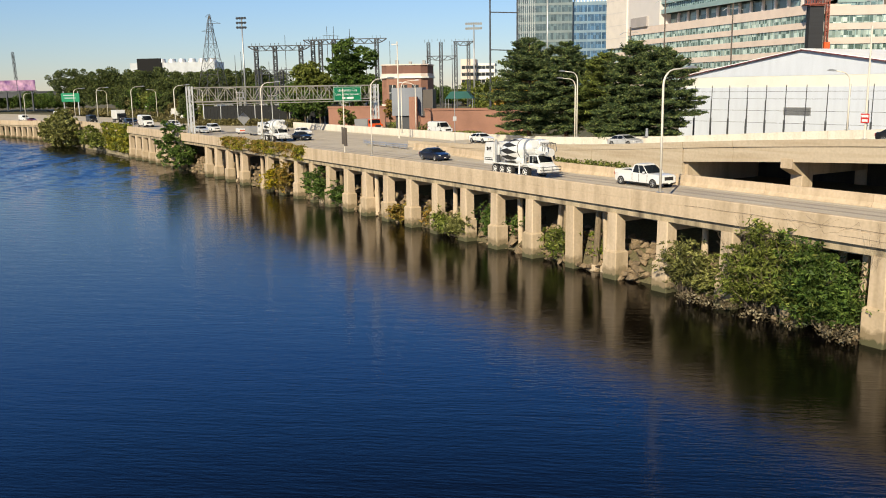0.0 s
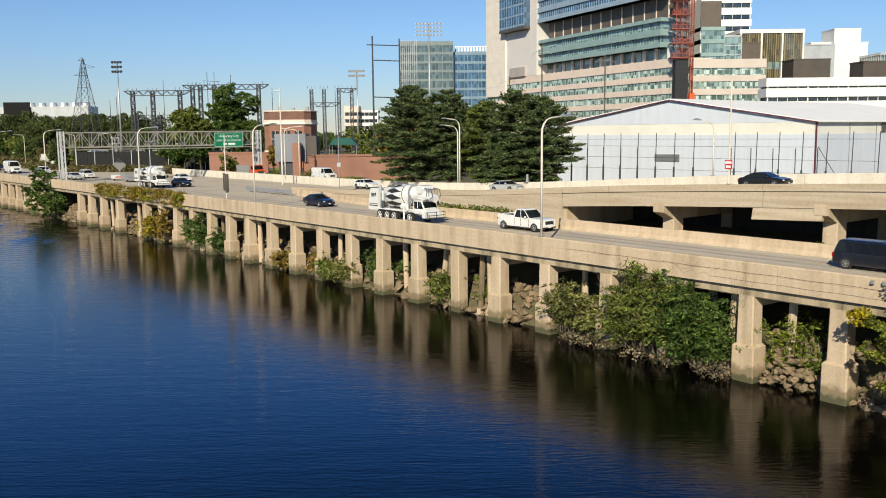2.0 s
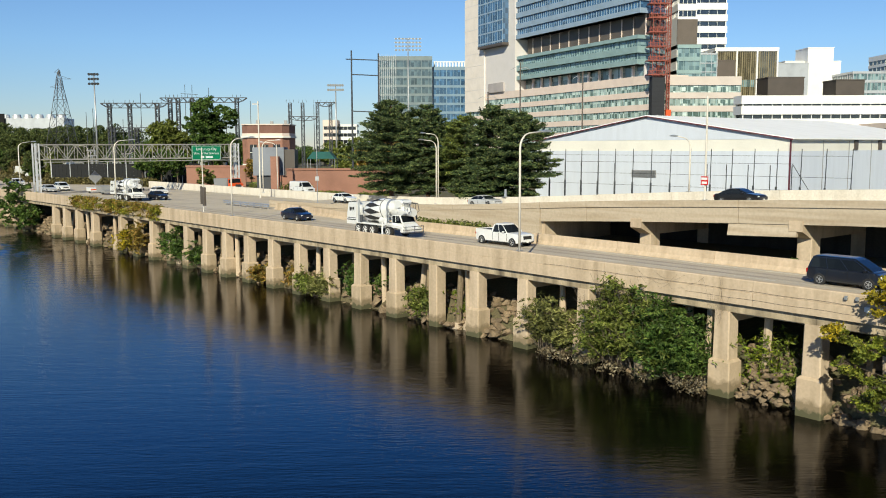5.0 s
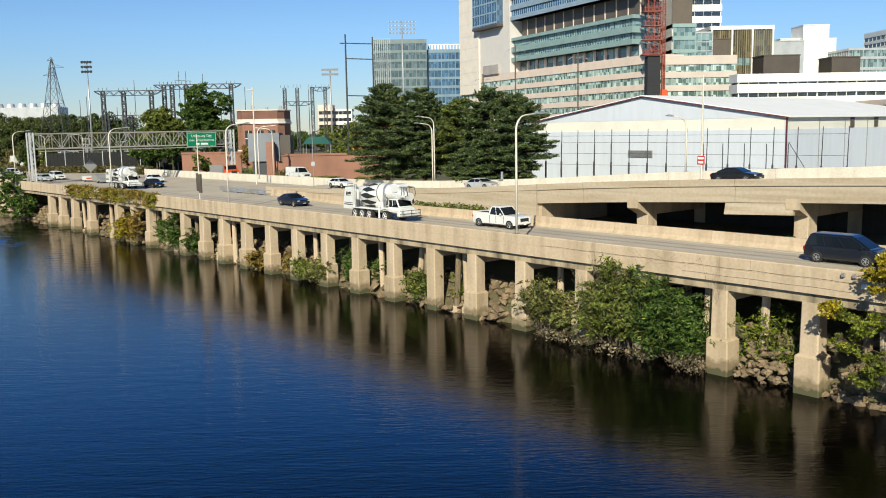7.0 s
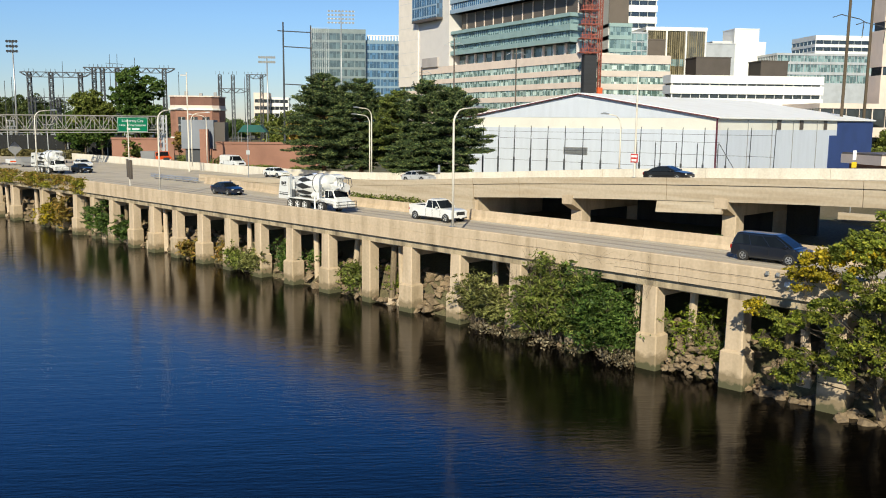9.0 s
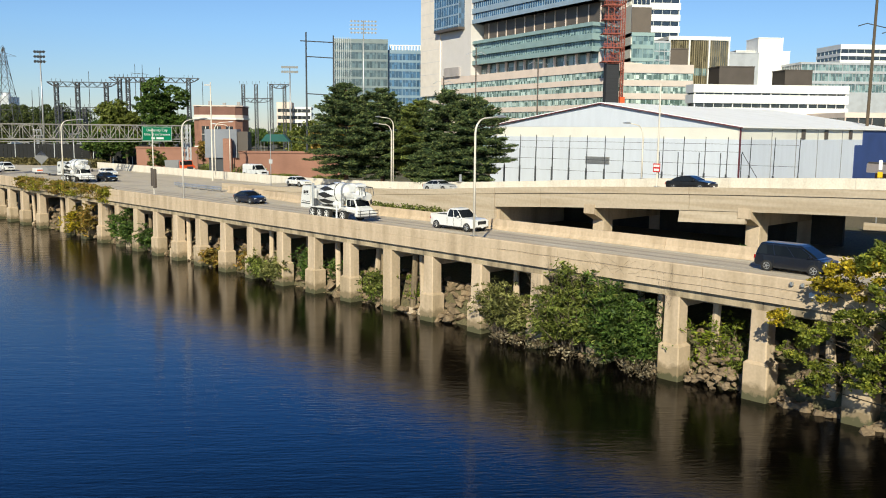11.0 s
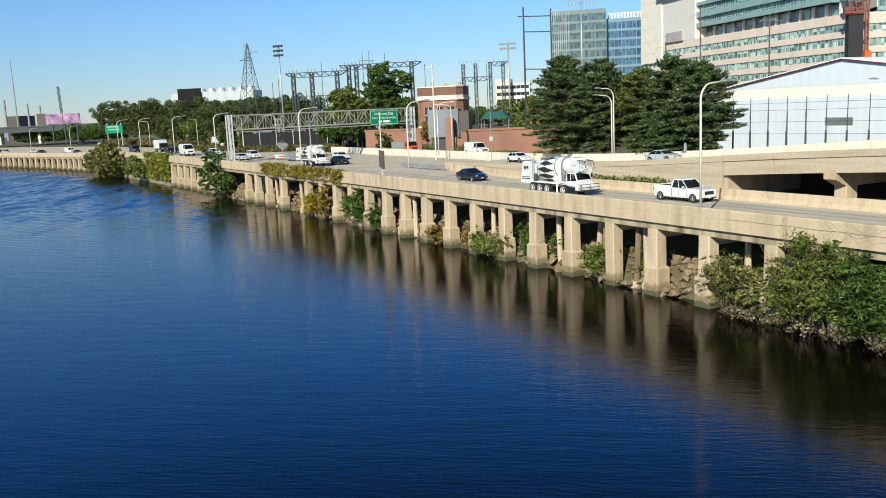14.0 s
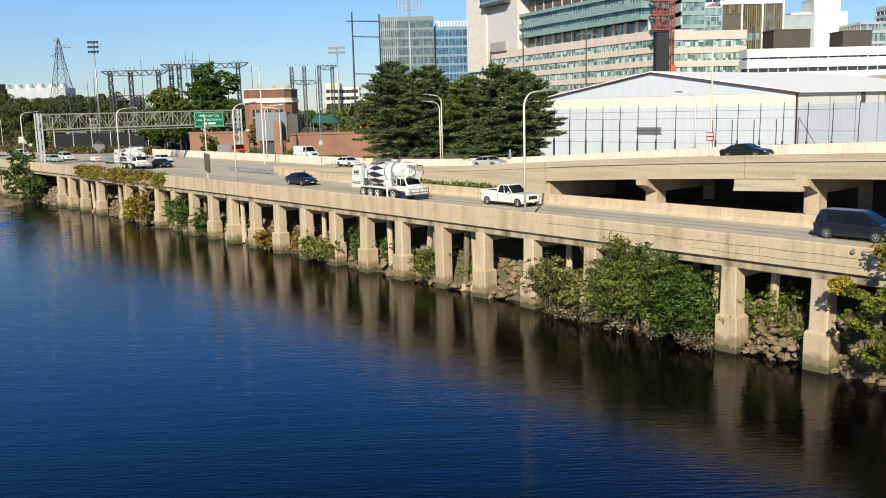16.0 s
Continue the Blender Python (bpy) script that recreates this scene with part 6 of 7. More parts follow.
woods("woodland", -240, 398, -180, 375, 19.4, 22, 95, 5, LEAF_WOOD, "distant green woodland on the far bank")
woods("woodland", -190, 375, -108, 322, 17.4, 20, 130, 6, LEAF_WOOD, "darker distant woodland below the pylon")
woods("woodland", -110, 318, -60, 300, 13.0, 20, 70, 7, LEAF_DARK, "distant trees behind the substation")
woods("woodland", -330, 460, -260, 440, 9.0, 20, 60, 8, LEAF_DARK, "low distant trees beyond the overpass")
woods("woodland", -60, 400, 30, 400, 9.0, 20, 80, 9, LEAF_DARK, "low distant trees below the towers")
woods("woodland", 131, 205, 150, 212, 9.0, 6, 14, 10, LEAF_GREEN, "trees beside the sports hall")


# ---- river bank stones and old piles ----
def rock_mesh(seed):
    rng = random.Random(seed)
    bm = bmesh.new()
    for k in range(15):
        v = Vector((rng.gauss(0, 1), rng.gauss(0, 1), rng.gauss(0, 1))).normalized() * rng.uniform(0.42, 0.58)
        bm.verts.new((v.x * 1.3, v.y, v.z * 0.8))
    hull = bmesh.ops.convex_hull(bm, input=bm.verts)
    bmesh.ops.delete(bm, geom=[v for v in hull["geom_interior"] if isinstance(v, bmesh.types.BMVert)], context="VERTS")
    bmesh.ops.dissolve_limit(bm, angle_limit=0.25, verts=bm.verts, edges=bm.edges)
    me = bpy.data.meshes.new("rock")
    bm.to_mesh(me)
    bm.free()
    me.materials.append(ROCK)
    return me


ROCKS = [rock_mesh(i) for i in range(7)]
rr = random.Random(17)


def bank_z(o):
    return lerp_table(o, [(0.0, -0.6), (0.9, -0.5), (1.7, 0.8), (2.8, 1.9), (7.0, 3.6), (11, 5.1)])


riprap = tagged(new("trim_riprap"), "tan riprap boulders heaped on the bank between the piers", "boulders", kind="structure")
for k in range(300):
    if k < 84:
        s, o = rr.uniform(6.7, 9.5), rr.uniform(0.3, 2.4)
        size, z = rr.uniform(0.3, 0.62), lerp_table(o, [(0.3, 0.0), (0.8, 0.7), (1.5, 1.9), (2.4, 2.5)])
    elif k < 120:
        s = rr.uniform(-9, 6)
        o = rr.uniform(-0.7, 0.9) if s < -1.4 else rr.uniform(0.4, 1.2)
        size, z = rr.uniform(0.4, 0.9), -0.12 + 0.2 * max(o, 0)
    else:
        s, o = rr.uniform(-8, 50), rr.uniform(0.6, 3.0)
        size, z = rr.uniform(0.35, 0.85), lerp_table(o, [(0.6, 0.0), (1.2, 0.9), (2.0, 1.8), (3.0, 2.5)]) * rr.uniform(0.6, 1.0)
    ob = new("rock", ROCKS[k % 7])
    ob.parent = riprap
    ob.matrix_world = Matrix.Translation(at(s, o, z + size * 0.1)) @ Euler((rr.uniform(-0.5, 0.5), rr.uniform(-0.5, 0.5), rr.uniform(0, 6.3))).to_matrix().to_4x4() @ Matrix.Scale(size, 4)
verts, faces = [], []
for k in range(2200):
    s, o = rr.uniform(-20, 205), rr.uniform(0.9, 4.2)
    size = rr.uniform(0.3, 0.85)
    m = Matrix.Translation(at(s, o, bank_z(o) + size * 0.14 + rr.uniform(0, 0.25))) @ Euler((rr.uniform(-0.5, 0.5), rr.uniform(-0.5, 0.5), rr.uniform(0, 6.3))).to_matrix().to_4x4() @ Matrix.Scale(size, 4)
    base = len(verts)
    me = ROCKS[k % 7]
    verts += [m @ v.co for v in me.vertices]
    faces += [[base + i for i in f.vertices] for f in me.polygons]
me = bpy.data.meshes.new("riprap_rest")
me.from_pydata(verts, [], faces)
me.materials.append(ROCK)
tagged(new("riprap_rest", me), "smaller bank stones and rubble", "stones", kind="stuff")

TIMBER = material("old_timber", (0.24, 0.18, 0.11), 0.9, vary=0.3, stain=0.4, tint=(0.09, 0.07, 0.05), streak=True, bump=0.4)
for k in range(-3, 26):
    for j in range(2):
        if rr.random() < 0.22:
            continue
        s, o = BAY * k + 1.6 + 1.5 * j + rr.uniform(-0.4, 0.4), rr.uniform(1.25, 2.4)
        if 4.0 < s < 10 and j == 0:
            continue
        e = empty("old_pile", frame_at(s, o, bank_z(o) - 0.5), "weathered pile standing behind the river piers", "pile", "old piles under the viaduct")
        bm = bmesh.new()
        lean = rr.uniform(-0.45, 0.45)
        h = 5.3 - bank_z(o) + 0.5
        tube(bm, (0, 0, 0), (lean, rr.uniform(-0.2, 0.3), h), rr.uniform(0.24, 0.36), rr.uniform(0.2, 0.3), 8)
        part("shaft", bm, CONCRETE if rr.random() < 0.65 else TIMBER, e)
        if rr.random() < 0.5:
            part("collar", boxes((-0.42, 0.42, -0.42, 0.42, -0.3, rr.uniform(0.5, 1.3)), bevel=0.05), CONCRETE, e)
sweep("sea_wall", lambda s: [(0.5, -2), (0.35, 5.5), (1.0, 5.5), (1.2, -2)], 194, 258, 5, CONCRETE_WET, river_parapet)

# ---- tall netting fence before the hall ----
fence = empty("netting_fence", plan_frame((17.2, 134, 0), (49.4, 98.6, 0), 6.0), "tall dark post-and-wire netting fence by the hall", "fence")
FL = math.hypot(32.2, 35.4)
for i in range(16):
    x = 2.66 + 2.947 * i
    bm = bmesh.new()
    tube(bm, (x, 0, -0.3), (x + 0.14, 0, 8.55), 0.075, 0.05, 6)
    ob = part("post", bm, DARKSTEEL, fence)
    part("base_sleeve", tube(bmesh.new(), (x, 0, -0.3), (x + 0.05, 0, 4.0), 0.13, n=6), DARKSTEEL, ob)
for z, x0, x1 in ((7.7, 0, 46.86), (5.2, 0, 46.86), (6.75, 5.9, 40.2), (3.6, 0, 46.86)):
    part("rail", tube(bmesh.new(), (x0, 0, z), (x1, 0, z), 0.028, n=4), DARKSTEEL, fence)
part("brace", tube(bmesh.new(), (40.2, -0.4, 6.75), (43.4, -0.4, 2.0), 0.04, n=5), DARKSTEEL, fence)
for x in (5.95, 8.9, 11.95, 14.75, 29.0, 31.7, 34.6, 37.45, 40.15):
    part("short_post", tube(bmesh.new(), (x, -0.4, -0.3), (x, -0.4, 6.6), 0.06, n=6), DARKSTEEL, fence)


# ---- vehicles ----
def paint(name, color, rough=0.28):
    m = material(name, color, rough, 0.15, vary=0.04, stain=0.08, bump=0.0)
    m.node_tree.nodes["Principled BSDF"].inputs["Coat Weight"].default_value = 0.3
    return m


P_WHITE, P_NAVY, P_BLACK, P_SILVER, P_BLUE, P_RED = paint("white_car_paint", (0.8, 0.8, 0.79)), paint("navy_car_paint", (0.010, 0.015, 0.034)), paint("black_car_paint", (0.012, 0.012, 0.014)), paint("silver_car_paint", (0.5, 0.51, 0.53)), paint("blue_car_paint", (0.010, 0.013, 0.022)), paint("dark_red_car_paint", (0.14, 0.015, 0.02))
CAR_GLASS = glass_material("car_glass", (0.012, 0.015, 0.018), 0.05)
CAR_GLASS.node_tree.nodes["Principled BSDF"].inputs["IOR"].default_value = 1.28
LENS = material("lamp_lens", (0.75, 0.75, 0.7), 0.15, vary=0.05, bump=0.0)
TAIL = material("tail_lamp", (0.35, 0.01, 0.01), 0.2, vary=0.05, bump=0.0)
SPECS = {
    "sedan": dict(L=4.75, W=1.82, H=1.45, belt=0.95, hood=0.86, cab=(-1.95, 1.15, -0.95, 0.25), deck=0.98),
    "suv": dict(L=4.7, W=1.88, H=1.74, belt=1.08, hood=1.0, cab=(-2.25, 1.25, -1.85, 0.35), deck=1.06),
    "van": dict(L=5.6, W=2.0, H=2.15, belt=1.25, hood=1.12, cab=(-2.75, 1.9, -2.6, 1.15), deck=1.2),
    "minivan": dict(L=4.9, W=1.92, H=1.8, belt=1.06, hood=0.98, cab=(-2.38, 1.7, -2.1, 0.55), deck=1.05),
    "pickup": dict(L=5.7, W=1.98, H=1.92, belt=1.16, hood=1.14, cab=(-0.75, 1.35, -0.45, 0.55), deck=1.16),
}


def wheel(e, x, y, r=0.34, w=0.24, rim=STEEL):
    """Tyre with rounded shoulders and a dished rim with spokes."""
    sgn = 1 if y > 0 else -1
    t = part("wheel", lathe([(-w / 2, r * 0.62), (-w / 2, r * 0.93), (-w / 2 + 0.04, r), (w / 2 - 0.04, r), (w / 2, r * 0.93), (w / 2, r * 0.62)], 20), BLACK, e)
    t.matrix_local = Matrix.Translation((x, y, r)) @ Euler((0, 0, radians(90 * sgn))).to_matrix().to_4x4()
    bm = lathe([(w / 2 - 0.05, r * 0.64), (w / 2 + 0.004, r * 0.66), (w / 2 + 0.004, r * 0.58), (w / 2 - 0.045, r * 0.55)], 20)
    tube(bm, (w / 2 - 0.05, 0, 0), (w / 2 + 0.01, 0, 0), r * 0.17, n=10)
    for k in range(5):
        a = math.tau * k / 5
        tube(bm, (w / 2 - 0.02, 0, 0), (w / 2 - 0.02, r * 0.6 * math.cos(a), r * 0.6 * math.sin(a)), r * 0.11, r * 0.09, n=5)
    part("rim", bm, rim, t)
    return t


def build_car(kind, mat, label, m, name="car"):
    c = SPECS[kind]
    L, W, H = c["L"] / 2, c["W"] / 2, c["H"]
    belt, hood, deck = c["belt"], c["hood"], c["deck"]
    e = empty(name, m, label, "car" if kind in ("sedan", "suv", "minivan") else kind, "vehicles on the highway")
    xb0, xb1, xt0, xt1 = c["cab"]
    fx, rx, big = L - 0.92, -L + 0.95, kind in ("suv", "van", "pickup")
    ar = 0.44 if big else 0.40

    def arch(x):
        return [(x + ar * math.cos(a), 0.32 + ar * math.sin(a)) for a in [math.pi * (1 - k / 8) for k in range(0, 9)]]

    def outline(t):
        """The side view, drawn in by t at its outer edge."""
        top = [(L - 0.06, 0.33), (L - 0.0, 0.42), (L, 0.6), (L - 0.06, hood - 0.2), (L - 0.2, hood - 0.08), (L - 0.55, hood - 0.015), ((L - 0.5 + xb1) / 2, (hood + belt) / 2 + 0.01), (xb1, belt), (xb1 - 0.6, belt + 0.005), (xb0 + 0.5, belt + 0.03), (xb0, belt + 0.015)]
        if xb0 - (-L) > 0.5:
            top += [((xb0 - L) / 2, (belt + deck) / 2 + 0.02)]
        top += [(-L + 0.2, deck), (-L + 0.05, deck - 0.08), (-L, deck - 0.3), (-L + 0.01, 0.45), (-L + 0.08, 0.33)]
        return arch(rx) + arch(fx) + [(x * (1 - t * 0.5), z - t * (1.0 if z > 0.7 else -0.1)) for x, z in top]
    bm = bmesh.new()
    rows = [(-W, 0.07), (-W * 0.965, 0.02), (-W * 0.86, 0.0), (-W * 0.4, -0.015), (W * 0.4, -0.015), (W * 0.86, 0.0), (W * 0.965, 0.02), (W, 0.07)]
    rings = []
    for y, t in rows:
        ring = []
        for x, z in outline(t):
            end = max(0.0, (abs(x) - (L - 0.75)) / 0.75)
            mid = 1.0 - 0.03 * abs((z - 0.62) / 0.4) ** 2
            ring.append(bm.verts.new((x, y * (1 - 0.13 * end * end) * mid, z)))
        rings.append(ring)
    n = len(rings[0])
    for a, b in zip(rings, rings[1:]):
        for i in range(n):
            bm.faces.new((a[i], b[i], b[(i + 1) % n], a[(i + 1) % n]))
    bm.faces.new(rings[0])
    bm.faces.new(rings[-1][::-1])
    bmesh.ops.triangulate(bm, faces=[f for f in bm.faces if len(f.verts) > 4])
    bmesh.ops.recalc_face_normals(bm, faces=bm.faces)
    body = part("body", bm, mat, e)
    wt = W * 0.79
    zb, zt = belt - 0.02, H - 0.07

    def cab_ring(bm, f, grow=0.0, z=None):
        k = f ** 1.25
        x0, x1 = xb0 + (xt0 - xb0) * k - grow, xb1 + (xt1 - xb1) * f ** 1.1 + grow
        w = W * 0.93 + (wt - W * 0.93) * f + grow
        zz = zb + (zt - zb) * f if z is None else z
        q = 0.16
        return [bm.verts.new(v + (zz,)) for v in ((x0, -w + q), (x0 + q * 0.6, -w), (x1 - q * 1.5, -w), (x1, -w + q * 1.2), (x1, w - q * 1.2), (x1 - q * 1.5, w), (x0 + q * 0.6, w), (x0, w - q))]

    def skin(bm, rings):
        for a, b in zip(rings, rings[1:]):
            for i in range(8):
                bm.faces.new((a[i], a[(i + 1) % 8], b[(i + 1) % 8], b[i]))
        bm.faces.new(rings[0][::-1])
        bm.faces.new(rings[-1])
        return bm

    bm = bmesh.new()
    part("window_glass", skin(bm, [cab_ring(bm, f) for f in (0.0, 0.35, 0.7, 1.0)]), CAR_GLASS, e)
    bm = bmesh.new()
    part("roof", skin(bm, [cab_ring(bm, 0.9, 0.012), cab_ring(bm, 0.99, 0.008), cab_ring(bm, 1.0, -0.09, H - 0.025), cab_ring(bm, 1.0, -0.3, H)]), mat, e)

    def side_x(g, f):
        return xb0 + (xt0 - xb0) * f ** 1.25 + g * ((xb1 + (xt1 - xb1) * f ** 1.1) - (xb0 + (xt0 - xb0) * f ** 1.25))

    def side_y(f):
        return W * 0.93 + (wt - W * 0.93) * f
    posts = {"sedan": ((0.03, 0.07), (0.5, 0.03), (0.955, 0.045)), "pickup": ((0.06, 0.1), (0.5, 0.03), (0.95, 0.05)), "van": ((0.3, 0.62), (0.72, 0.04), (0.96, 0.05))}.get(kind, ((0.04, 0.06), (0.33, 0.03), (0.64, 0.03), (0.96, 0.045)))
    for sy in (-1, 1):
        for g, half in posts:
            bm = bmesh.new()
            vs = []
            for f in (0.0, 0.5, 0.95):
                lo, hi = max(0.012, g - half / (xb1 - xb0)), min(0.985, g + half / (xb1 - xb0))
                vs.append([bm.verts.new((side_x(k, f), sy * (side_y(f) + d), zb + (zt - zb) * f)) for k, d in ((lo, 0.014), (hi, 0.014), (hi, -0.02), (lo, -0.02))])
            for a, b in zip(vs, vs[1:]):
                for i in range(4):
                    bm.faces.new((a[i], a[(i + 1) % 4], b[(i + 1) % 4], b[i]))
            bm.faces.new(vs[0][::-1])
            bm.faces.new(vs[-1])
            bmesh.ops.recalc_face_normals(bm, faces=bm.faces)
            part("pillar", bm, mat, e)
        if kind == "van":
            part("side_panel", boxes((-2.55, 0.55, sy * W * 0.86 - 0.1, sy * W * 0.86 + 0.1, zb, zt - 0.05), bevel=0.05), mat, e)
        seams = [xb0 + (xb1 - xb0) * g for g in ((0.12, 0.5, 0.97) if kind in ("sedan", "pickup") else (0.33, 0.64, 0.97))]
        for x in seams:
            part("door_seam", boxes((x - 0.008, x + 0.008, sy * W - 0.02, sy * W + 0.003, 0.42, belt - 0.08)), BLACK, e)
        for x in seams[1:]:
            part("door_handle", boxes((x - 0.3, x - 0.12, sy * W - 0.02, sy * W + 0.02, belt - 0.2, belt - 0.16), bevel=0.008), mat, e)
        part("sill", boxes((rx + ar + 0.02, fx - ar - 0.02, sy * (W - 0.04) - 0.05, sy * (W - 0.04) + 0.05, 0.24, 0.36), bevel=0.03), BLACK, e)
        for x in (rx, fx):
            part("wheel_well", tube(bmesh.new(), (x, sy * (W - 0.34), 0.36), (x, sy * (W - 0.012), 0.36), ar - 0.005, n=16), BLACK, e)
    if kind == "pickup":
        part("bed_wall", boxes((-L + 0.1, xb0, -W + 0.05, -W + 0.13, 0.95, 1.3), (-L + 0.1, xb0, W - 0.13, W - 0.05, 0.95, 1.3), (-L + 0.06, -L + 0.14, -W + 0.1, W - 0.1, 0.95, 1.3), bevel=0.02), mat, e)
        part("bed_floor", boxes((-L + 0.14, xb0, -W + 0.12, W - 0.12, 1.19, 1.21)), BLACK, e)
    for y in (-W + 0.1, W - 0.1):
        sy = 1 if y > 0 else -1
        for x in (rx, fx):
            wheel(e, x, y, 0.38 if big else 0.34)
        part("headlight", boxes((L - 0.3, L - 0.05, min(y, y - sy * 0.3), max(y, y - sy * 0.3), hood - 0.3, hood - 0.14), bevel=0.03), LENS, e)
        part("tail_light", boxes((-L - 0.005, -L + 0.14, min(y, y - sy * 0.2), max(y, y - sy * 0.2), deck - 0.36, deck - 0.1), bevel=0.02), TAIL, e)
        part("mirror", boxes((xb1 - 0.5, xb1 - 0.32, sy * (W + 0.08) - 0.09, sy * (W + 0.08) + 0.09, belt + 0.0, belt + 0.15), bevel=0.04), mat, e)
    part("grille", boxes((L - 0.05, L + 0.012, -0.5, 0.5, 0.48, hood - 0.2), bevel=0.02), BLACK, e)
    part("bumper", boxes((L - 0.12, L + 0.03, -W + 0.2, W - 0.2, 0.33, 0.46), bevel=0.04), BLACK if kind in ("van", "pickup") else mat, e)
    part("plate", boxes((L + 0.031, L + 0.036, -0.16, 0.16, 0.36, 0.44)), WHITE, e)
    return e


def on_road(s, o, z=ROAD_Z + 0.012, turn=0.0):
    return frame_at(s, o, z + sag(s)) @ pose(0, 0, 0, 0, 0, turn)


def lathe(prof, n=48):
    bm = bmesh.new()
    rings = [[bm.verts.new((x, r * math.cos(k * math.tau / n), r * math.sin(k * math.tau / n))) for k in range(n)] for x, r in prof]
    for a, b in zip(rings, rings[1:]):
        for k in range(n):
            bm.faces.new((a[k], a[(k + 1) % n], b[(k + 1) % n], b[k]))
    bm.faces.new(rings[0])
    bm.faces.new(rings[-1][::-1])
    bmesh.ops.recalc_face_normals(bm, faces=bm.faces)
    return bm


def build_mixer(m):
    """Front-discharge mixer: engine housing at the tail, drum rising forward over a low cab."""
    e = empty("concrete_mixer_truck", m, "white concrete mixer truck with black diamonds on its drum", "truck", "vehicles on the highway")
    part("chassis", boxes((-4.3, 4.0, -0.42, 0.42, 0.72, 1.05), bevel=0.02), P_WHITE, e)
    part("side_frame", boxes((-3.2, 2.6, -1.08, -0.5, 1.02, 1.2), (-3.2, 2.6, 0.5, 1.08, 1.02, 1.2), bevel=0.03), P_WHITE, e)
    bm = bmesh.new()
    prism(bm, [(-4.75, 0.95), (-4.72, 1.6), (-4.45, 3.02), (-4.3, 3.1), (-3.15, 3.12), (-3.1, 3.05), (-3.1, 0.95)], -1.15, 1.15)
    bmesh.ops.bevel(bm, geom=[ed for ed in bm.edges if min(v.co.z for v in ed.verts) > 1.5], offset=0.05, segments=2, affect="EDGES")
    hs = part("engine_housing", bm, P_WHITE, e, "white engine housing with dark lettering bars")
    for sy in (-1, 1):
        part("lettering_bar", boxes((-4.2, -3.95, sy * 1.155 - 0.006, sy * 1.155 + 0.006, 2.3, 2.62), (-3.9, -3.7, sy * 1.155 - 0.006, sy * 1.155 + 0.006, 2.34, 2.6), (-3.65, -3.4, sy * 1.155 - 0.006, sy * 1.155 + 0.006, 2.36, 2.64)), BLACK, hs)
        part("stripe", boxes((-4.55, -3.15, sy * 1.155 - 0.006, sy * 1.155 + 0.006, 1.52, 1.58), (-4.6, -3.15, sy * 1.155 - 0.006, sy * 1.155 + 0.006, 1.32, 1.42), (-4.2, -3.3, sy * 1.155 - 0.006, sy * 1.155 + 0.006, 2.22, 2.25)), BLACK, hs)
    part("radiator_grille", boxes((-4.79, -4.73, -0.8, 0.8, 1.1, 1.9)), DARKSTEEL, hs)
    # drum pedestal, exhaust and pipework behind the housing
    part("drum_pedestal", boxes((-2.95, -2.6, -0.9, -0.65, 1.1, 2.9), (-2.95, -2.6, 0.65, 0.9, 1.1, 2.9), (-2.95, -2.6, -0.9, 0.9, 1.7, 1.95), bevel=0.03), P_WHITE, e)
    part("exhaust", tube(bmesh.new(), (-2.75, -1.0, 1.1), (-2.75, -1.0, 3.4), 0.12, n=10), STEEL, e)
    part("air_filter", tube(bmesh.new(), (-2.35, -1.02, 1.2), (-2.35, -1.02, 1.9), 0.2, n=12), DARKSTEEL, e)
    prof = [(-2.35, 0.35), (-2.3, 0.7), (-1.9, 0.98), (-1.2, 1.13), (-0.2, 1.17), (0.5, 1.15), (1.2, 1.0), (2.0, 0.76), (2.9, 0.55), (3.1, 0.52)]
    dm = Matrix.Translation((-0.1, 0, 2.42)) @ Euler((0, radians(-9), 0)).to_matrix().to_4x4()
    d = part("drum", lathe(prof), P_WHITE, e, "white drum with black diamonds", True)
    d.matrix_local = dm
    bm = bmesh.new()
    rad = lambda x: lerp_table(x, prof) + 0.02
    for k in range(11):
        th = math.tau * k / 11
        prev = None
        for i in range(13):
            t = i / 12
            x = -2.1 + 3.0 * t
            w = 0.25 * (1 - abs(2 * t - 1))
            c = th + 0.5 * t
            pair = [bm.verts.new((x, rad(x) * math.cos(c + q * w), rad(x) * math.sin(c + q * w))) for q in (-1, -0.5, 0, 0.5, 1)]
            if prev:
                for j in range(4):
                    bm.faces.new((prev[j], prev[j + 1], pair[j + 1], pair[j]))
            prev = pair
    bmesh.ops.recalc_face_normals(bm, faces=bm.faces)
    part("diamond_pattern", bm, BLACK, d, "black painted diamonds")
    part("drum_band", lathe([(0.93, 1.06), (0.93, 1.09), (0.98, 1.08), (0.98, 1.04)]), BLACK, d, "black painted line round the drum")
    part("drum_ring", lathe([(1.75, 0.8), (1.75, 0.92), (1.95, 0.92), (1.95, 0.75)]), STEEL, d)
    part("drum_stand", boxes((1.55, 1.85, -0.95, -0.72, 1.1, 2.5), (1.55, 1.85, 0.72, 0.95, 1.1, 2.5), (1.55, 1.85, -0.95, 0.95, 1.9, 2.1), bevel=0.03), P_WHITE, e)
    # charge hopper and chute over the cab
    bm = bmesh.new()
    prism(bm, [(2.55, 2.75), (2.45, 3.5), (2.75, 3.62), (3.65, 3.55), (3.75, 3.3), (3.3, 2.8)], -0.62, 0.62)
    bmesh.ops.bevel(bm, geom=list(bm.edges), offset=0.06, segments=2, affect="EDGES")
    part("hopper", bm, P_WHITE, e)
    bm = bmesh.new()
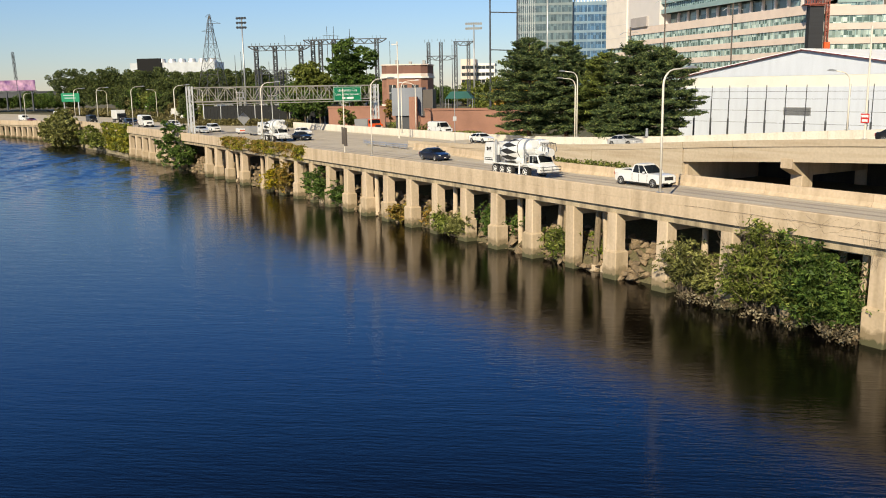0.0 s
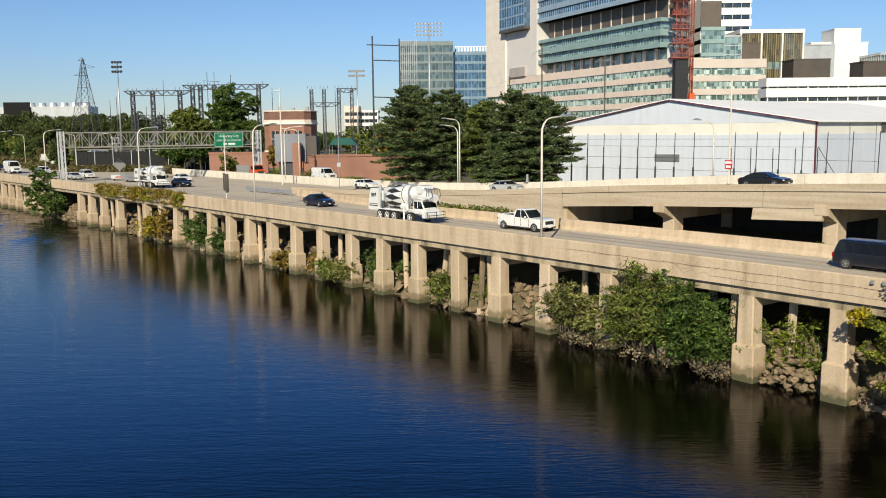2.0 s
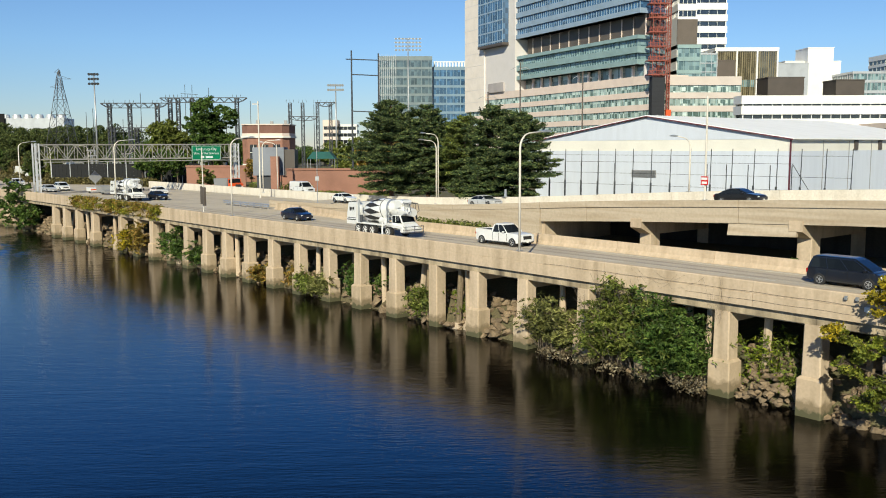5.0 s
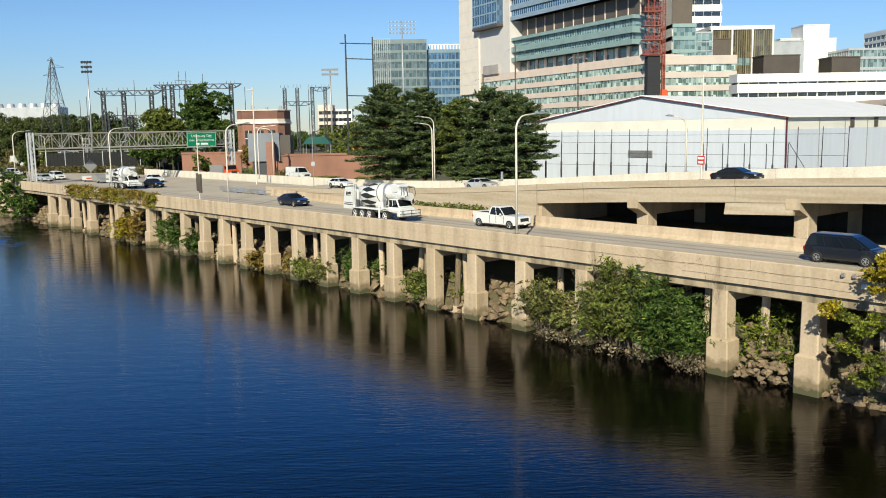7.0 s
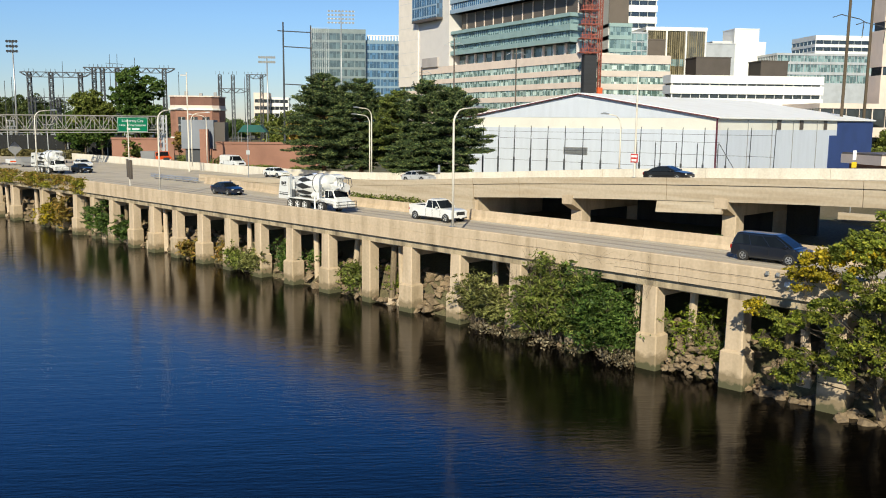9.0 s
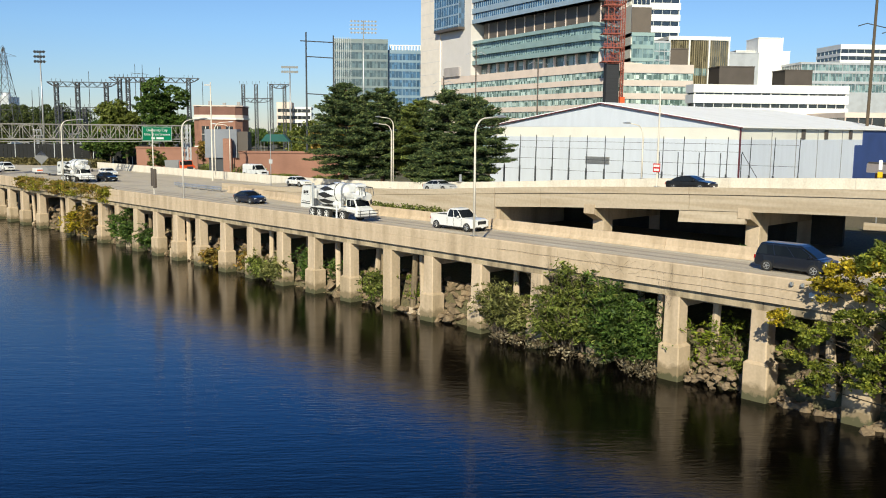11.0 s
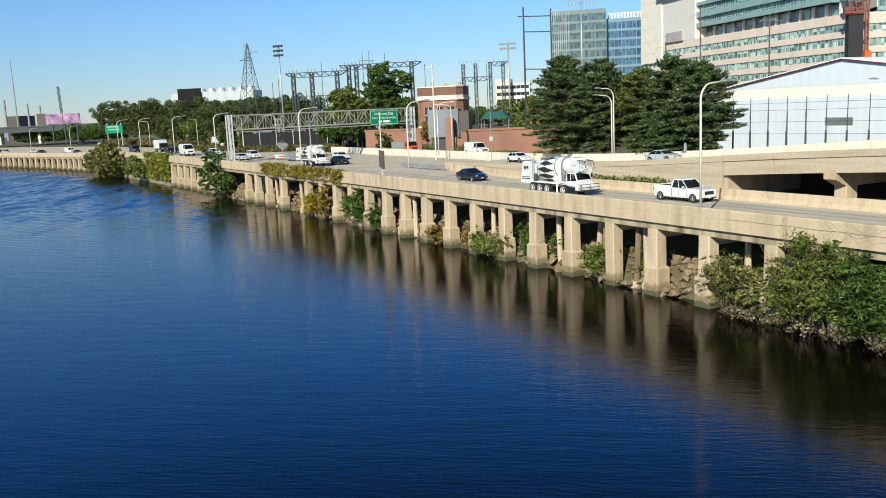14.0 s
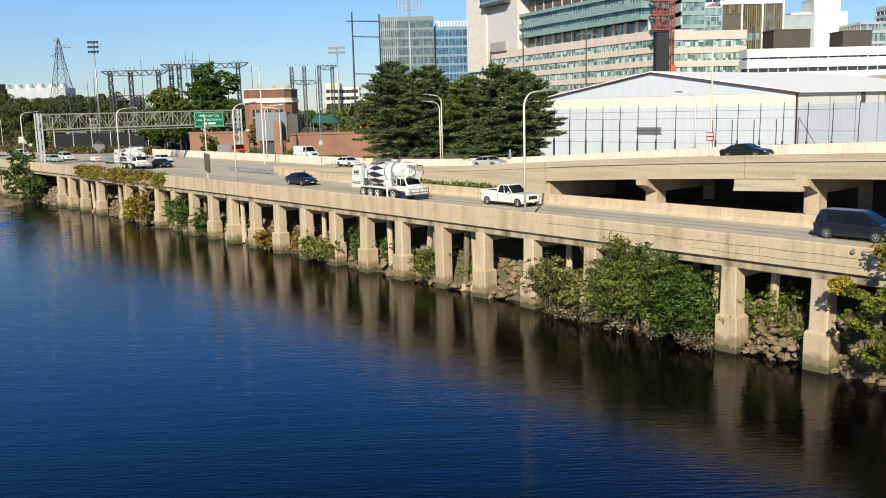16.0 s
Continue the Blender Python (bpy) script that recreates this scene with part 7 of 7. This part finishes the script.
    tube(bm, (2.9, 0, 2.62), (4.75, 0, 2.42), 0.52, 0.38, 14)
    part("chute", bm, P_WHITE, e)
    bm = bmesh.new()
    for y in (-0.5, 0.5):
        pipe(bm, [(3.7, y, 3.35), (4.7, y, 3.3), (4.9, y, 2.6), (4.5, y, 2.4)], 0.035, n=5)
        for x in (4.0, 4.35):
            tube(bm, (x, y, 3.33), (x, y, 2.6), 0.025, n=5)
    tube(bm, (4.7, -0.5, 3.3), (4.7, 0.5, 3.3), 0.035, n=5)
    part("chute_rail", bm, DARKSTEEL, e)
    part("chute_ram", tube(bmesh.new(), (2.7, -0.55, 1.9), (4.2, -0.45, 2.35), 0.06, n=8), STEEL, e)
    # cab
    bm = bmesh.new()
    prism(bm, [(2.35, 1.05), (2.3, 2.08), (2.5, 2.18), (3.6, 2.18), (3.98, 1.5), (4.3, 1.35), (4.38, 0.95)], -0.8, 0.8)
    bmesh.ops.bevel(bm, geom=[ed for ed in bm.edges if min(v.co.z for v in ed.verts) > 1.2], offset=0.06, segments=2, affect="EDGES")
    cab = part("cab", bm, P_WHITE, e)
    for sy in (-1, 1):
        bm = bmesh.new()
        prism(bm, [(2.45, 1.4), (2.45, 2.08), (3.52, 2.08), (3.86, 1.42)], sy * 0.805 - 0.008, sy * 0.805 + 0.008)
        part("side_window", bm, CAR_GLASS, cab)
        part("window_post", boxes((2.95, 3.03, sy * 0.815 - 0.006, sy * 0.815 + 0.006, 1.5, 2.2)), P_WHITE, cab)
        part("mirror", boxes((3.7, 3.78, sy * 1.1 - 0.1, sy * 1.1 + 0.1, 1.7, 2.1), bevel=0.02), DARKSTEEL, e)
        bm = bmesh.new()
        prism(bm, [(1.55, 1.0), (1.7, 1.25), (2.0, 1.36), (2.45, 1.36), (2.75, 1.22), (3.6, 1.2), (4.1, 1.1), (4.1, 0.95), (2.95, 1.0), (2.7, 1.12), (2.4, 1.22), (2.0, 1.22), (1.75, 1.1)], min(sy * 0.72, sy * 1.2), max(sy * 0.72, sy * 1.2))
        part("fender", bm, P_WHITE, e)
        part("headlight", boxes((4.4, 4.5, sy * 0.85 - 0.14, sy * 0.85 + 0.14, 0.95, 1.12), bevel=0.02), LENS, e)
        part("mud_guard", boxes((-3.3, 0.35, min(sy * 0.8, sy * 1.2), max(sy * 0.8, sy * 1.2), 1.06, 1.14), bevel=0.02), P_WHITE, e)
    bm = bmesh.new()
    box(bm, 0, 0.02, -0.74, 0.74, 0.02, 0.72, Matrix.Translation((4.0, 0, 1.5)) @ Euler((0, radians(-30), 0)).to_matrix().to_4x4())
    part("windscreen", bm, CAR_GLASS, cab)
    part("bumper", boxes((4.1, 4.5, -1.2, 1.2, 0.58, 0.98), bevel=0.06), P_WHITE, e)
    bm = bmesh.new()
    for z in (0.55, 0.85, 1.15):
        pipe(bm, [(4.45, -1.1, z), (4.85, -1.05, z), (4.85, 1.05, z), (4.45, 1.1, z)], 0.03, n=5)
    for y in (-1.05, 0.0, 1.05):
        tube(bm, (4.85, y, 0.5), (4.85, y, 1.2), 0.03, n=5)
    part("bull_bar", bm, DARKSTEEL, e)
    for sy in (-1, 1):
        part("water_tank", tube(bmesh.new(), (0.75, sy * 0.88, 1.52), (1.6, sy * 0.88, 1.52), 0.33, n=16), P_WHITE, e)
    part("ladder", boxes((1.95, 2.0, -1.12, -1.06, 1.2, 2.7), (2.28, 2.33, -1.12, -1.06, 1.2, 2.7), *[(1.95, 2.33, -1.11, -1.07, 1.4 + 0.28 * i, 1.44 + 0.28 * i) for i in range(5)]), STEEL, e)
    for x in (-2.72, -1.53, -0.35, 2.2):
        for y in (-0.98, 0.98):
            wheel(e, x, y, 0.53, 0.42, P_WHITE)
    return e


def build_truck(m, kind, label, cab_paint, body_paint):
    """A lorry: box body, tipper or flatbed behind a cab."""
    e = empty("lorry", m, label, "truck", "vehicles on the highway")
    part("chassis", boxes((-3.9, 3.6, -0.45, 0.45, 0.7, 1.05)), BLACK, e)
    bm = bmesh.new()
    prism(bm, [(1.7, 0.75), (1.7, 2.55), (2.6, 2.6), (2.95, 1.75), (3.7, 1.6), (3.75, 0.7)], -1.1, 1.1)
    part("cab", bm, cab_paint, e)
    part("window", boxes((1.95, 2.65, -1.115, -1.1, 1.75, 2.4)), CAR_GLASS, e)
    bm = bmesh.new()
    box(bm, 0, 0.02, -0.95, 0.95, 0, 0.8, Matrix.Translation((2.96, 0, 1.78)) @ Euler((0, radians(-22), 0)).to_matrix().to_4x4())
    part("windscreen", bm, CAR_GLASS, e)
    part("grille", boxes((3.72, 3.78, -0.6, 0.6, 0.85, 1.5)), DARKSTEEL, e)
    if kind == "box":
        part("cargo_box", boxes((-3.9, 1.5, -1.2, 1.2, 1.05, 3.5), bevel=0.04), body_paint, e)
    elif kind == "tipper":
        bm = bmesh.new()
        prism(bm, [(-3.9, 1.1), (-4.1, 2.5), (1.5, 2.6), (1.3, 1.1)], -1.2, 1.2)
        part("tipper_body", bm, body_paint, e)
    else:
        part("flatbed", boxes((-3.9, 1.5, -1.2, 1.2, 1.05, 1.2)), body_paint, e)
    for x in (-2.9, -1.7, 2.7):
        for y in (-0.95, 0.95):
            wheel(e, x, y, 0.5, 0.34)
    for y in (-0.8, 0.8):
        part("headlight", boxes((3.72, 3.8, y - 0.15, y + 0.15, 0.95, 1.2)), LENS, e)
    return e


build_mixer(on_road(51.2, 5.2))
build_car("pickup", P_WHITE, "white crew-cab pickup truck on the river road", on_road(37.4, 8.2), "pickup_truck")
build_car("sedan", P_NAVY, "dark blue sedan on the river road", on_road(72.6, 8.3))
build_car("minivan", P_BLUE, "dark blue minivan on the river road", on_road(6.6, 8.0), "minivan")
build_mixer(on_road(125.0, 8.6))
build_car("sedan", P_BLACK, "black sedan beside the far mixer truck", on_road(123.5, 13.0))
build_car("suv", P_WHITE, "white sport utility car in slow traffic", on_road(167.0, 12.0))
build_car("sedan", P_SILVER, "silver sedan in slow traffic", on_road(163.0, 8.2))
build_car("sedan", P_WHITE, "white sedan on the far lanes", on_road(139.0, 20.0))
build_car("van", P_WHITE, "white delivery van behind the far wall", frame_at(113.5, 34.6, 6.9), "delivery_van")
bus = build_car("van", P_WHITE, "white minibus in slow traffic", on_road(206.0, 8.2), "minibus")
bus.scale = (1.25, 1.2, 1.35)
for s, o, kind, mt, txt in ((186, 8.5, "sedan", P_BLACK, "black sedan in slow traffic"), (196, 12.2, "suv", P_WHITE, "white car in slow traffic"), (222, 8.2, "suv", P_NAVY, "navy car in slow traffic"), (232, 12.0, "sedan", P_BLACK, "black sedan in slow traffic"), (262, 8.6, "van", P_BLACK, "dark van in slow traffic"), (285, 8.2, "sedan", P_WHITE, "white sedan in slow traffic"), (298, 12, "suv", P_SILVER, "silver car in slow traffic"), (318, 8.2, "sedan", P_RED, "dark red sedan in slow traffic"), (335, 12, "van", P_WHITE, "white van in slow traffic"), (352, 8.4, "sedan", P_BLACK, "black sedan in slow traffic"), (370, 12.0, "sedan", P_WHITE, "white sedan in slow traffic"), (388, 8.2, "suv", P_SILVER, "silver car in slow traffic"), (405, 12.0, "sedan", P_BLACK, "black sedan in slow traffic"), (425, 8.2, "van", P_WHITE, "white van in slow traffic")):
    build_car(kind, mt, txt, on_road(s, o))
build_truck(on_road(246, 12.0), "box", "white box truck in slow traffic", P_BLACK, P_WHITE)
build_truck(on_road(312, 16.0), "box", "white box truck on the far lanes", P_WHITE, P_WHITE)
build_truck(frame_at(140.5, 35.0, 6.3), "tipper", "grey tipper truck with an orange cab behind the wall", ORANGE, GREY_PANEL)
build_truck(frame_at(264, 35.0, 6.0) @ pose(0, 0, 0, 0, 0, 180), "box", "white box truck behind the far wall", P_WHITE, P_WHITE)
build_truck(frame_at(254, 35.0, 6.0) @ pose(0, 0, 0, 0, 0, 180), "box", "white box truck behind the far wall", P_WHITE, P_WHITE)
# cars on the ramp
for s, o, kind, mt, txt in ((27.0, 29.0, "sedan", P_BLACK, "black sedan on the rising ramp"), (62.0, 29.0, "sedan", P_SILVER, "silver sedan on the rising ramp"), (92.0, 28.5, "sedan", P_WHITE, "white sedan at the foot of the ramp")):
    z = ramp_top(s) - 0.6 - 0.3 * (ramp_far(s) + 0.1 - o) / (ramp_far(s) - ramp_on(s) - 0.3) + 0.04
    slope = math.degrees(math.atan((ramp_top(s - 2) - ramp_top(s + 2)) / 4))
    build_car(kind, mt, txt, frame_at(s, o, z) @ pose(0, 0, 0, 0, -slope, 0))

# ---- small roadside things ----
lamp_short = build_lamp("street_lamp", 5.7, 1.8, "short curved-arm lamp on the ramp's far wall")
lamp_short.matrix_world = frame_at(36, ramp_far(36) + 0.17, ramp_top(36) + 0.38) @ pose(0, 0, 0, 0, 0, 160)
copy_thing(lamp0, frame_at(75.7, ramp_far(75.7) + 0.17, ramp_top(75.7) - 0.5) @ pose(0, 0, 0, 0, 0, 180))
copy_thing(lamp0, Matrix.Translation((-27.0, 149.5, 7.3)) @ pose(0, 0, 0, 0, 0, -90))
copy_thing(lamp0, Matrix.Translation((-25.8, 157, 7.0)) @ pose(0, 0, 0, 0, 0, 90))
copy_thing(lamp0, frame_at(153.5, 0.22, TOP_Z))


def post(name, label, m, h, r, mat, category="post"):
    e = empty(name, m, label, category, "roadside posts")
    part("shaft", tube(bmesh.new(), (0, 0, 0), (0, 0, h), r, r * 0.7, 8), mat, e)
    part("base", boxes((-r * 1.8, r * 1.8, -r * 1.8, r * 1.8, 0, 0.05)), STEEL, e)
    return e


tall = post("camera_mast", "slim pale straight mast on the ramp parapet with a red sign", frame_at(25.2, ramp_on(25.2) + 0.16, ramp_top(25.2)), 8.9, 0.1, POLE, "mast")
sg = part("sign_board", boxes((-0.36, 0.36, -0.14, -0.1, 1.3, 2.05), bevel=0.01), RED_SIGN, tall, "red square sign")
part("lettering_bar", boxes((-0.3, 0.3, -0.155, -0.141, 1.75, 1.95), (-0.25, 0.25, -0.155, -0.141, 1.4, 1.6)), WHITE, sg)
e = post("light_mast", "tall slim light mast beside the far wall", Matrix.Translation((-27.6, 150, 6.3)), 16.3, 0.14, POLE, "mast")
part("lamp_head", boxes((-1.0, 0.1, -0.12, 0.12, 15.7, 15.95), bevel=0.03), STEEL, e)
e = post("sign_post", "thin roadside post with small sign plates", Matrix.Translation((-15.0, 125.4, 6.0)), 9.4, 0.06, STEEL, "sign")
part("sign_plate", boxes((-0.25, 0.25, -0.1, -0.06, 4.2, 4.8)), STEEL, e)
e = post("sign_post", "roadside post with a brown sign box on the parapet", frame_at(80.4, 0.2, TOP_Z), 7.7, 0.08, POLE, "sign")
part("sign_box", boxes((-0.5, -0.06, -0.14, 0.14, 1.0, 3.1), (0.06, 0.5, -0.14, 0.14, 0.8, 3.0), bevel=0.02), BROWN, e, "brown sign box seen from behind")
post("marker_post", "short pale marker post on the parapet", frame_at(44.7, 0.2, TOP_Z), 1.1, 0.09, WHITE)
post("marker_post", "short pale marker post by the far wall", frame_at(62.5, ramp_far(62.5) + 0.1, ramp_top(62.5) + 0.38), 1.0, 0.2, STEEL)
e = empty("flood_lamp", frame_at(1.4, -0.1, 6.55), "pair of small white flood lamps on the parapet face", "lamp")
for x in (-0.35, 0.25):
    part("lamp_head", boxes((x - 0.16, x + 0.16, -0.3, -0.02, -0.12, 0.14), bevel=0.02), WHITE, e)
part("bracket", boxes((-0.5, 0.5, -0.06, 0.1, -0.04, 0.04)), DARKSTEEL, e)
rail = empty("guard_rail", Matrix.Identity(4), "galvanised guard rail before the barrier end", "guard rail")
for i in range(7):
    ob = part("rail_post", boxes((-0.06, 0.06, -0.08, 0.08, 0, 0.75)), STEEL, rail)
    ob.matrix_world = frame_at(91 + 2 * i, 14.9, ROAD_Z)
for z in (0.35, 0.62):
    sweep("rail_beam", lambda s: [(14.78, ROAD_Z + z - 0.1), (14.74, ROAD_Z + z), (14.78, ROAD_Z + z + 0.1), (14.84, ROAD_Z + z + 0.1), (14.84, ROAD_Z + z - 0.1)], 90.5, 104, 3, STEEL, rail)
e = empty("work_sign", frame_at(152, 13.2, ROAD_Z + 0.01), "grey-backed diamond warning sign on a striped white trailer", "sign")
part("diamond_board", boxes((-0.04, 0.04, -0.9, 0.9, -0.9, 0.9)), GREY_PANEL, e).matrix_local = Matrix.Translation((0, 0, 3.0)) @ Euler((radians(45), 0, 0)).to_matrix().to_4x4()
part("stem", boxes((-0.06, 0.06, -0.06, 0.06, 0.9, 2.2)), STEEL, e)
part("trailer", boxes((-1.6, 0.6, -1.2, 1.2, 0.35, 1.1), bevel=0.05), P_WHITE, e)
part("stripe", boxes((0.61, 0.62, -1.15, 1.15, 0.6, 0.8)), ORANGE, e)
for y in (-1.0, 1.0):
    wheel(e, -0.5, y, 0.36)
e = empty("attenuator_trailer", frame_at(146, 13.0, ROAD_Z + 0.01), "grey crash cushion trailer with a raised tail", "trailer")
bm = bmesh.new()
prism(bm, [(-2.0, 0.4), (-2.3, 1.6), (-0.2, 1.5), (0.6, 0.9), (2.0, 0.8), (2.0, 0.4)], -1.1, 1.1)
part("cushion", bm, GREY_PANEL, e)
for y in (-0.9, 0.9):
    wheel(e, 0.3, y, 0.36)

# ---- far left: overpass, hoarding, stacks ----
over = empty("overpass", Matrix.Translation((-345, 450, 6)), "dark steel overpass in the distance", "bridge")
part("girder", boxes((-60, 78, 0, 10, 6.6, 9.2)), DARKSTEEL, over)
part("parapet", boxes((-60, 78, -0.3, 0, 9.2, 10.0)), DARKSTEEL, over)
for x in (-40, -15, 10, 35, 60):
    part("column", boxes((x - 0.8, x + 0.8, 3, 6, 0, 6.6)), CONCRETE_PALE, over)
PINK = material("pink_and_purple_print", (0.40, 0.24, 0.36), 0.5, vary=0.4, scale=0.09, stain=0.5, tint=(0.10, 0.03, 0.16), stain_scale=0.16, bump=0.0)
bill = empty("billboard", Matrix.Translation((-282.4, 420, 6)), "large pink and purple advertising billboard", "billboard")
part("panel", boxes((0, 9.4, -0.3, 0, 10.3, 15.4)), PINK, bill)
part("panel", boxes((9.8, 19.4, -0.3, 0, 10.3, 15.4)), PINK, bill)
part("side_panel", boxes((-6.0, -1.0, 1.0, 1.4, 10.0, 16.0)), DARK_WALL, bill)
part("frame", boxes((-0.3, 19.7, 0.05, 0.5, 10.0, 10.3)), DARKSTEEL, bill)
for x in (3, 10, 17):
    part("post", boxes((x - 0.3, x + 0.3, 0.1, 0.7, 0, 10.3)), DARKSTEEL, bill)
far_sign = empty("highway_sign", Matrix.Translation((-196.5, 330, 6)), "large green highway sign seen far off", "sign")
part("panel", boxes((0.4, 8.0, -0.1, 0.1, 5.3, 8.7)), GREEN_SIGN, far_sign)
for x in (1.2, 7.3):
    part("post", boxes((x - 0.15, x + 0.15, 0.1, 0.4, 0, 9.4)), STEEL, far_sign)
part("lettering_bar", boxes((1.2, 6.0, -0.12, -0.1, 7.7, 8.05), (1.8, 6.4, -0.12, -0.1, 6.6, 6.95)), STEEL, far_sign)
chim = empty("chimney_stack", Matrix.Translation((-427, 600, 6)), "tall thin steel stack on the horizon", "chimney")
part("flue", tube(bmesh.new(), (0, 0, 0), (-0.3, 0, 59), 0.6, 0.25, 10), GREY_PANEL, chim)
for x, h in ((-13, 34), (6, 30), (-22, 18), (16, 28)):
    ee = empty("plant_stack", Matrix.Translation((-427 + x, 605, 6)), "small industrial stack on the horizon", "chimney", "distant stacks")
    part("flue", tube(bmesh.new(), (0, 0, 0), (0, 0, h * 0.9), 0.9, 0.7, 10), GREY_PANEL, ee)
plain_block("refinery_block", "hazy industrial building on the horizon", -450, -440, 620, 20, 6, 24, DARK_WALL)
mast = empty("radio_mast", Matrix.Translation((-389.5, 600, 6)), "lattice radio mast above the woods", "mast")
part("mast", lattice(bmesh.new(), (0, 0, 0), (-1.5, 0, 38), 1.3, 16, 0.13), DARKSTEEL, mast)
NETTING = material("black_netting", (0.016, 0.017, 0.018), 0.95, vary=0.3, bump=0.05)
dark_fence = empty("screen_fence", Matrix.Translation((-90, 216, 5.8)), "dark slatted screen fence behind the highway", "fence")
for i in range(40):
    part("slat", boxes((0.9 * i, 0.9 * i + 0.86, 0, 0.08, 0, 5.2)), NETTING, dark_fence)
for i in range(9):
    part("post", boxes((4.5 * i - 0.08, 4.5 * i + 0.08, -0.12, 0, 0, 5.6)), STEEL, dark_fence)
lot_sign = empty("yellow_sign", Matrix.Translation((52.0, 88, 5.6)), "yellow and white warning sign on a post", "sign")
YELLOW = material("yellow_sign_paint", (0.75, 0.5, 0.02), 0.5, vary=0.05, bump=0.0)
part("post", tube(bmesh.new(), (0, 0, 0), (0, 0, 6.8), 0.06, n=8), STEEL, lot_sign)
part("sign_plate", boxes((-0.28, 0.28, -0.12, -0.08, 5.0, 5.6), bevel=0.01), YELLOW, lot_sign)
part("sign_plate", boxes((-0.2, 0.2, -0.12, -0.08, 5.8, 6.8), bevel=0.01), WHITE, lot_sign)
canopy = empty("gate_canopy", Matrix.Translation((57.6, 92, 4.9)), "flat-roofed brick booth beside the ramp", "building")
part("roof", boxes((0, 16, 0, 8, 6.75, 6.95)), BROWN, canopy)
part("fascia", boxes((-0.1, 16.1, -0.1, 8.1, 5.7, 6.75)), BEIGE, canopy)
part("wall", boxes((0.6, 15.4, 0.6, 7.4, 0, 5.7)), BRICK, canopy)
for s in (2.4, 3.0):
    jb = empty("junction_box", frame_at(s, -0.12, 6.85), "small pale metal box fixed to the parapet face", "box", "boxes on the parapet")
    part("housing", boxes((-0.09, 0.09, -0.08, 0.08, 0.05, 0.25), bevel=0.02), STEEL, jb)
    part("bracket", boxes((-0.03, 0.03, 0.09, 0.2, 0.05, 0.25)), DARKSTEEL, jb)
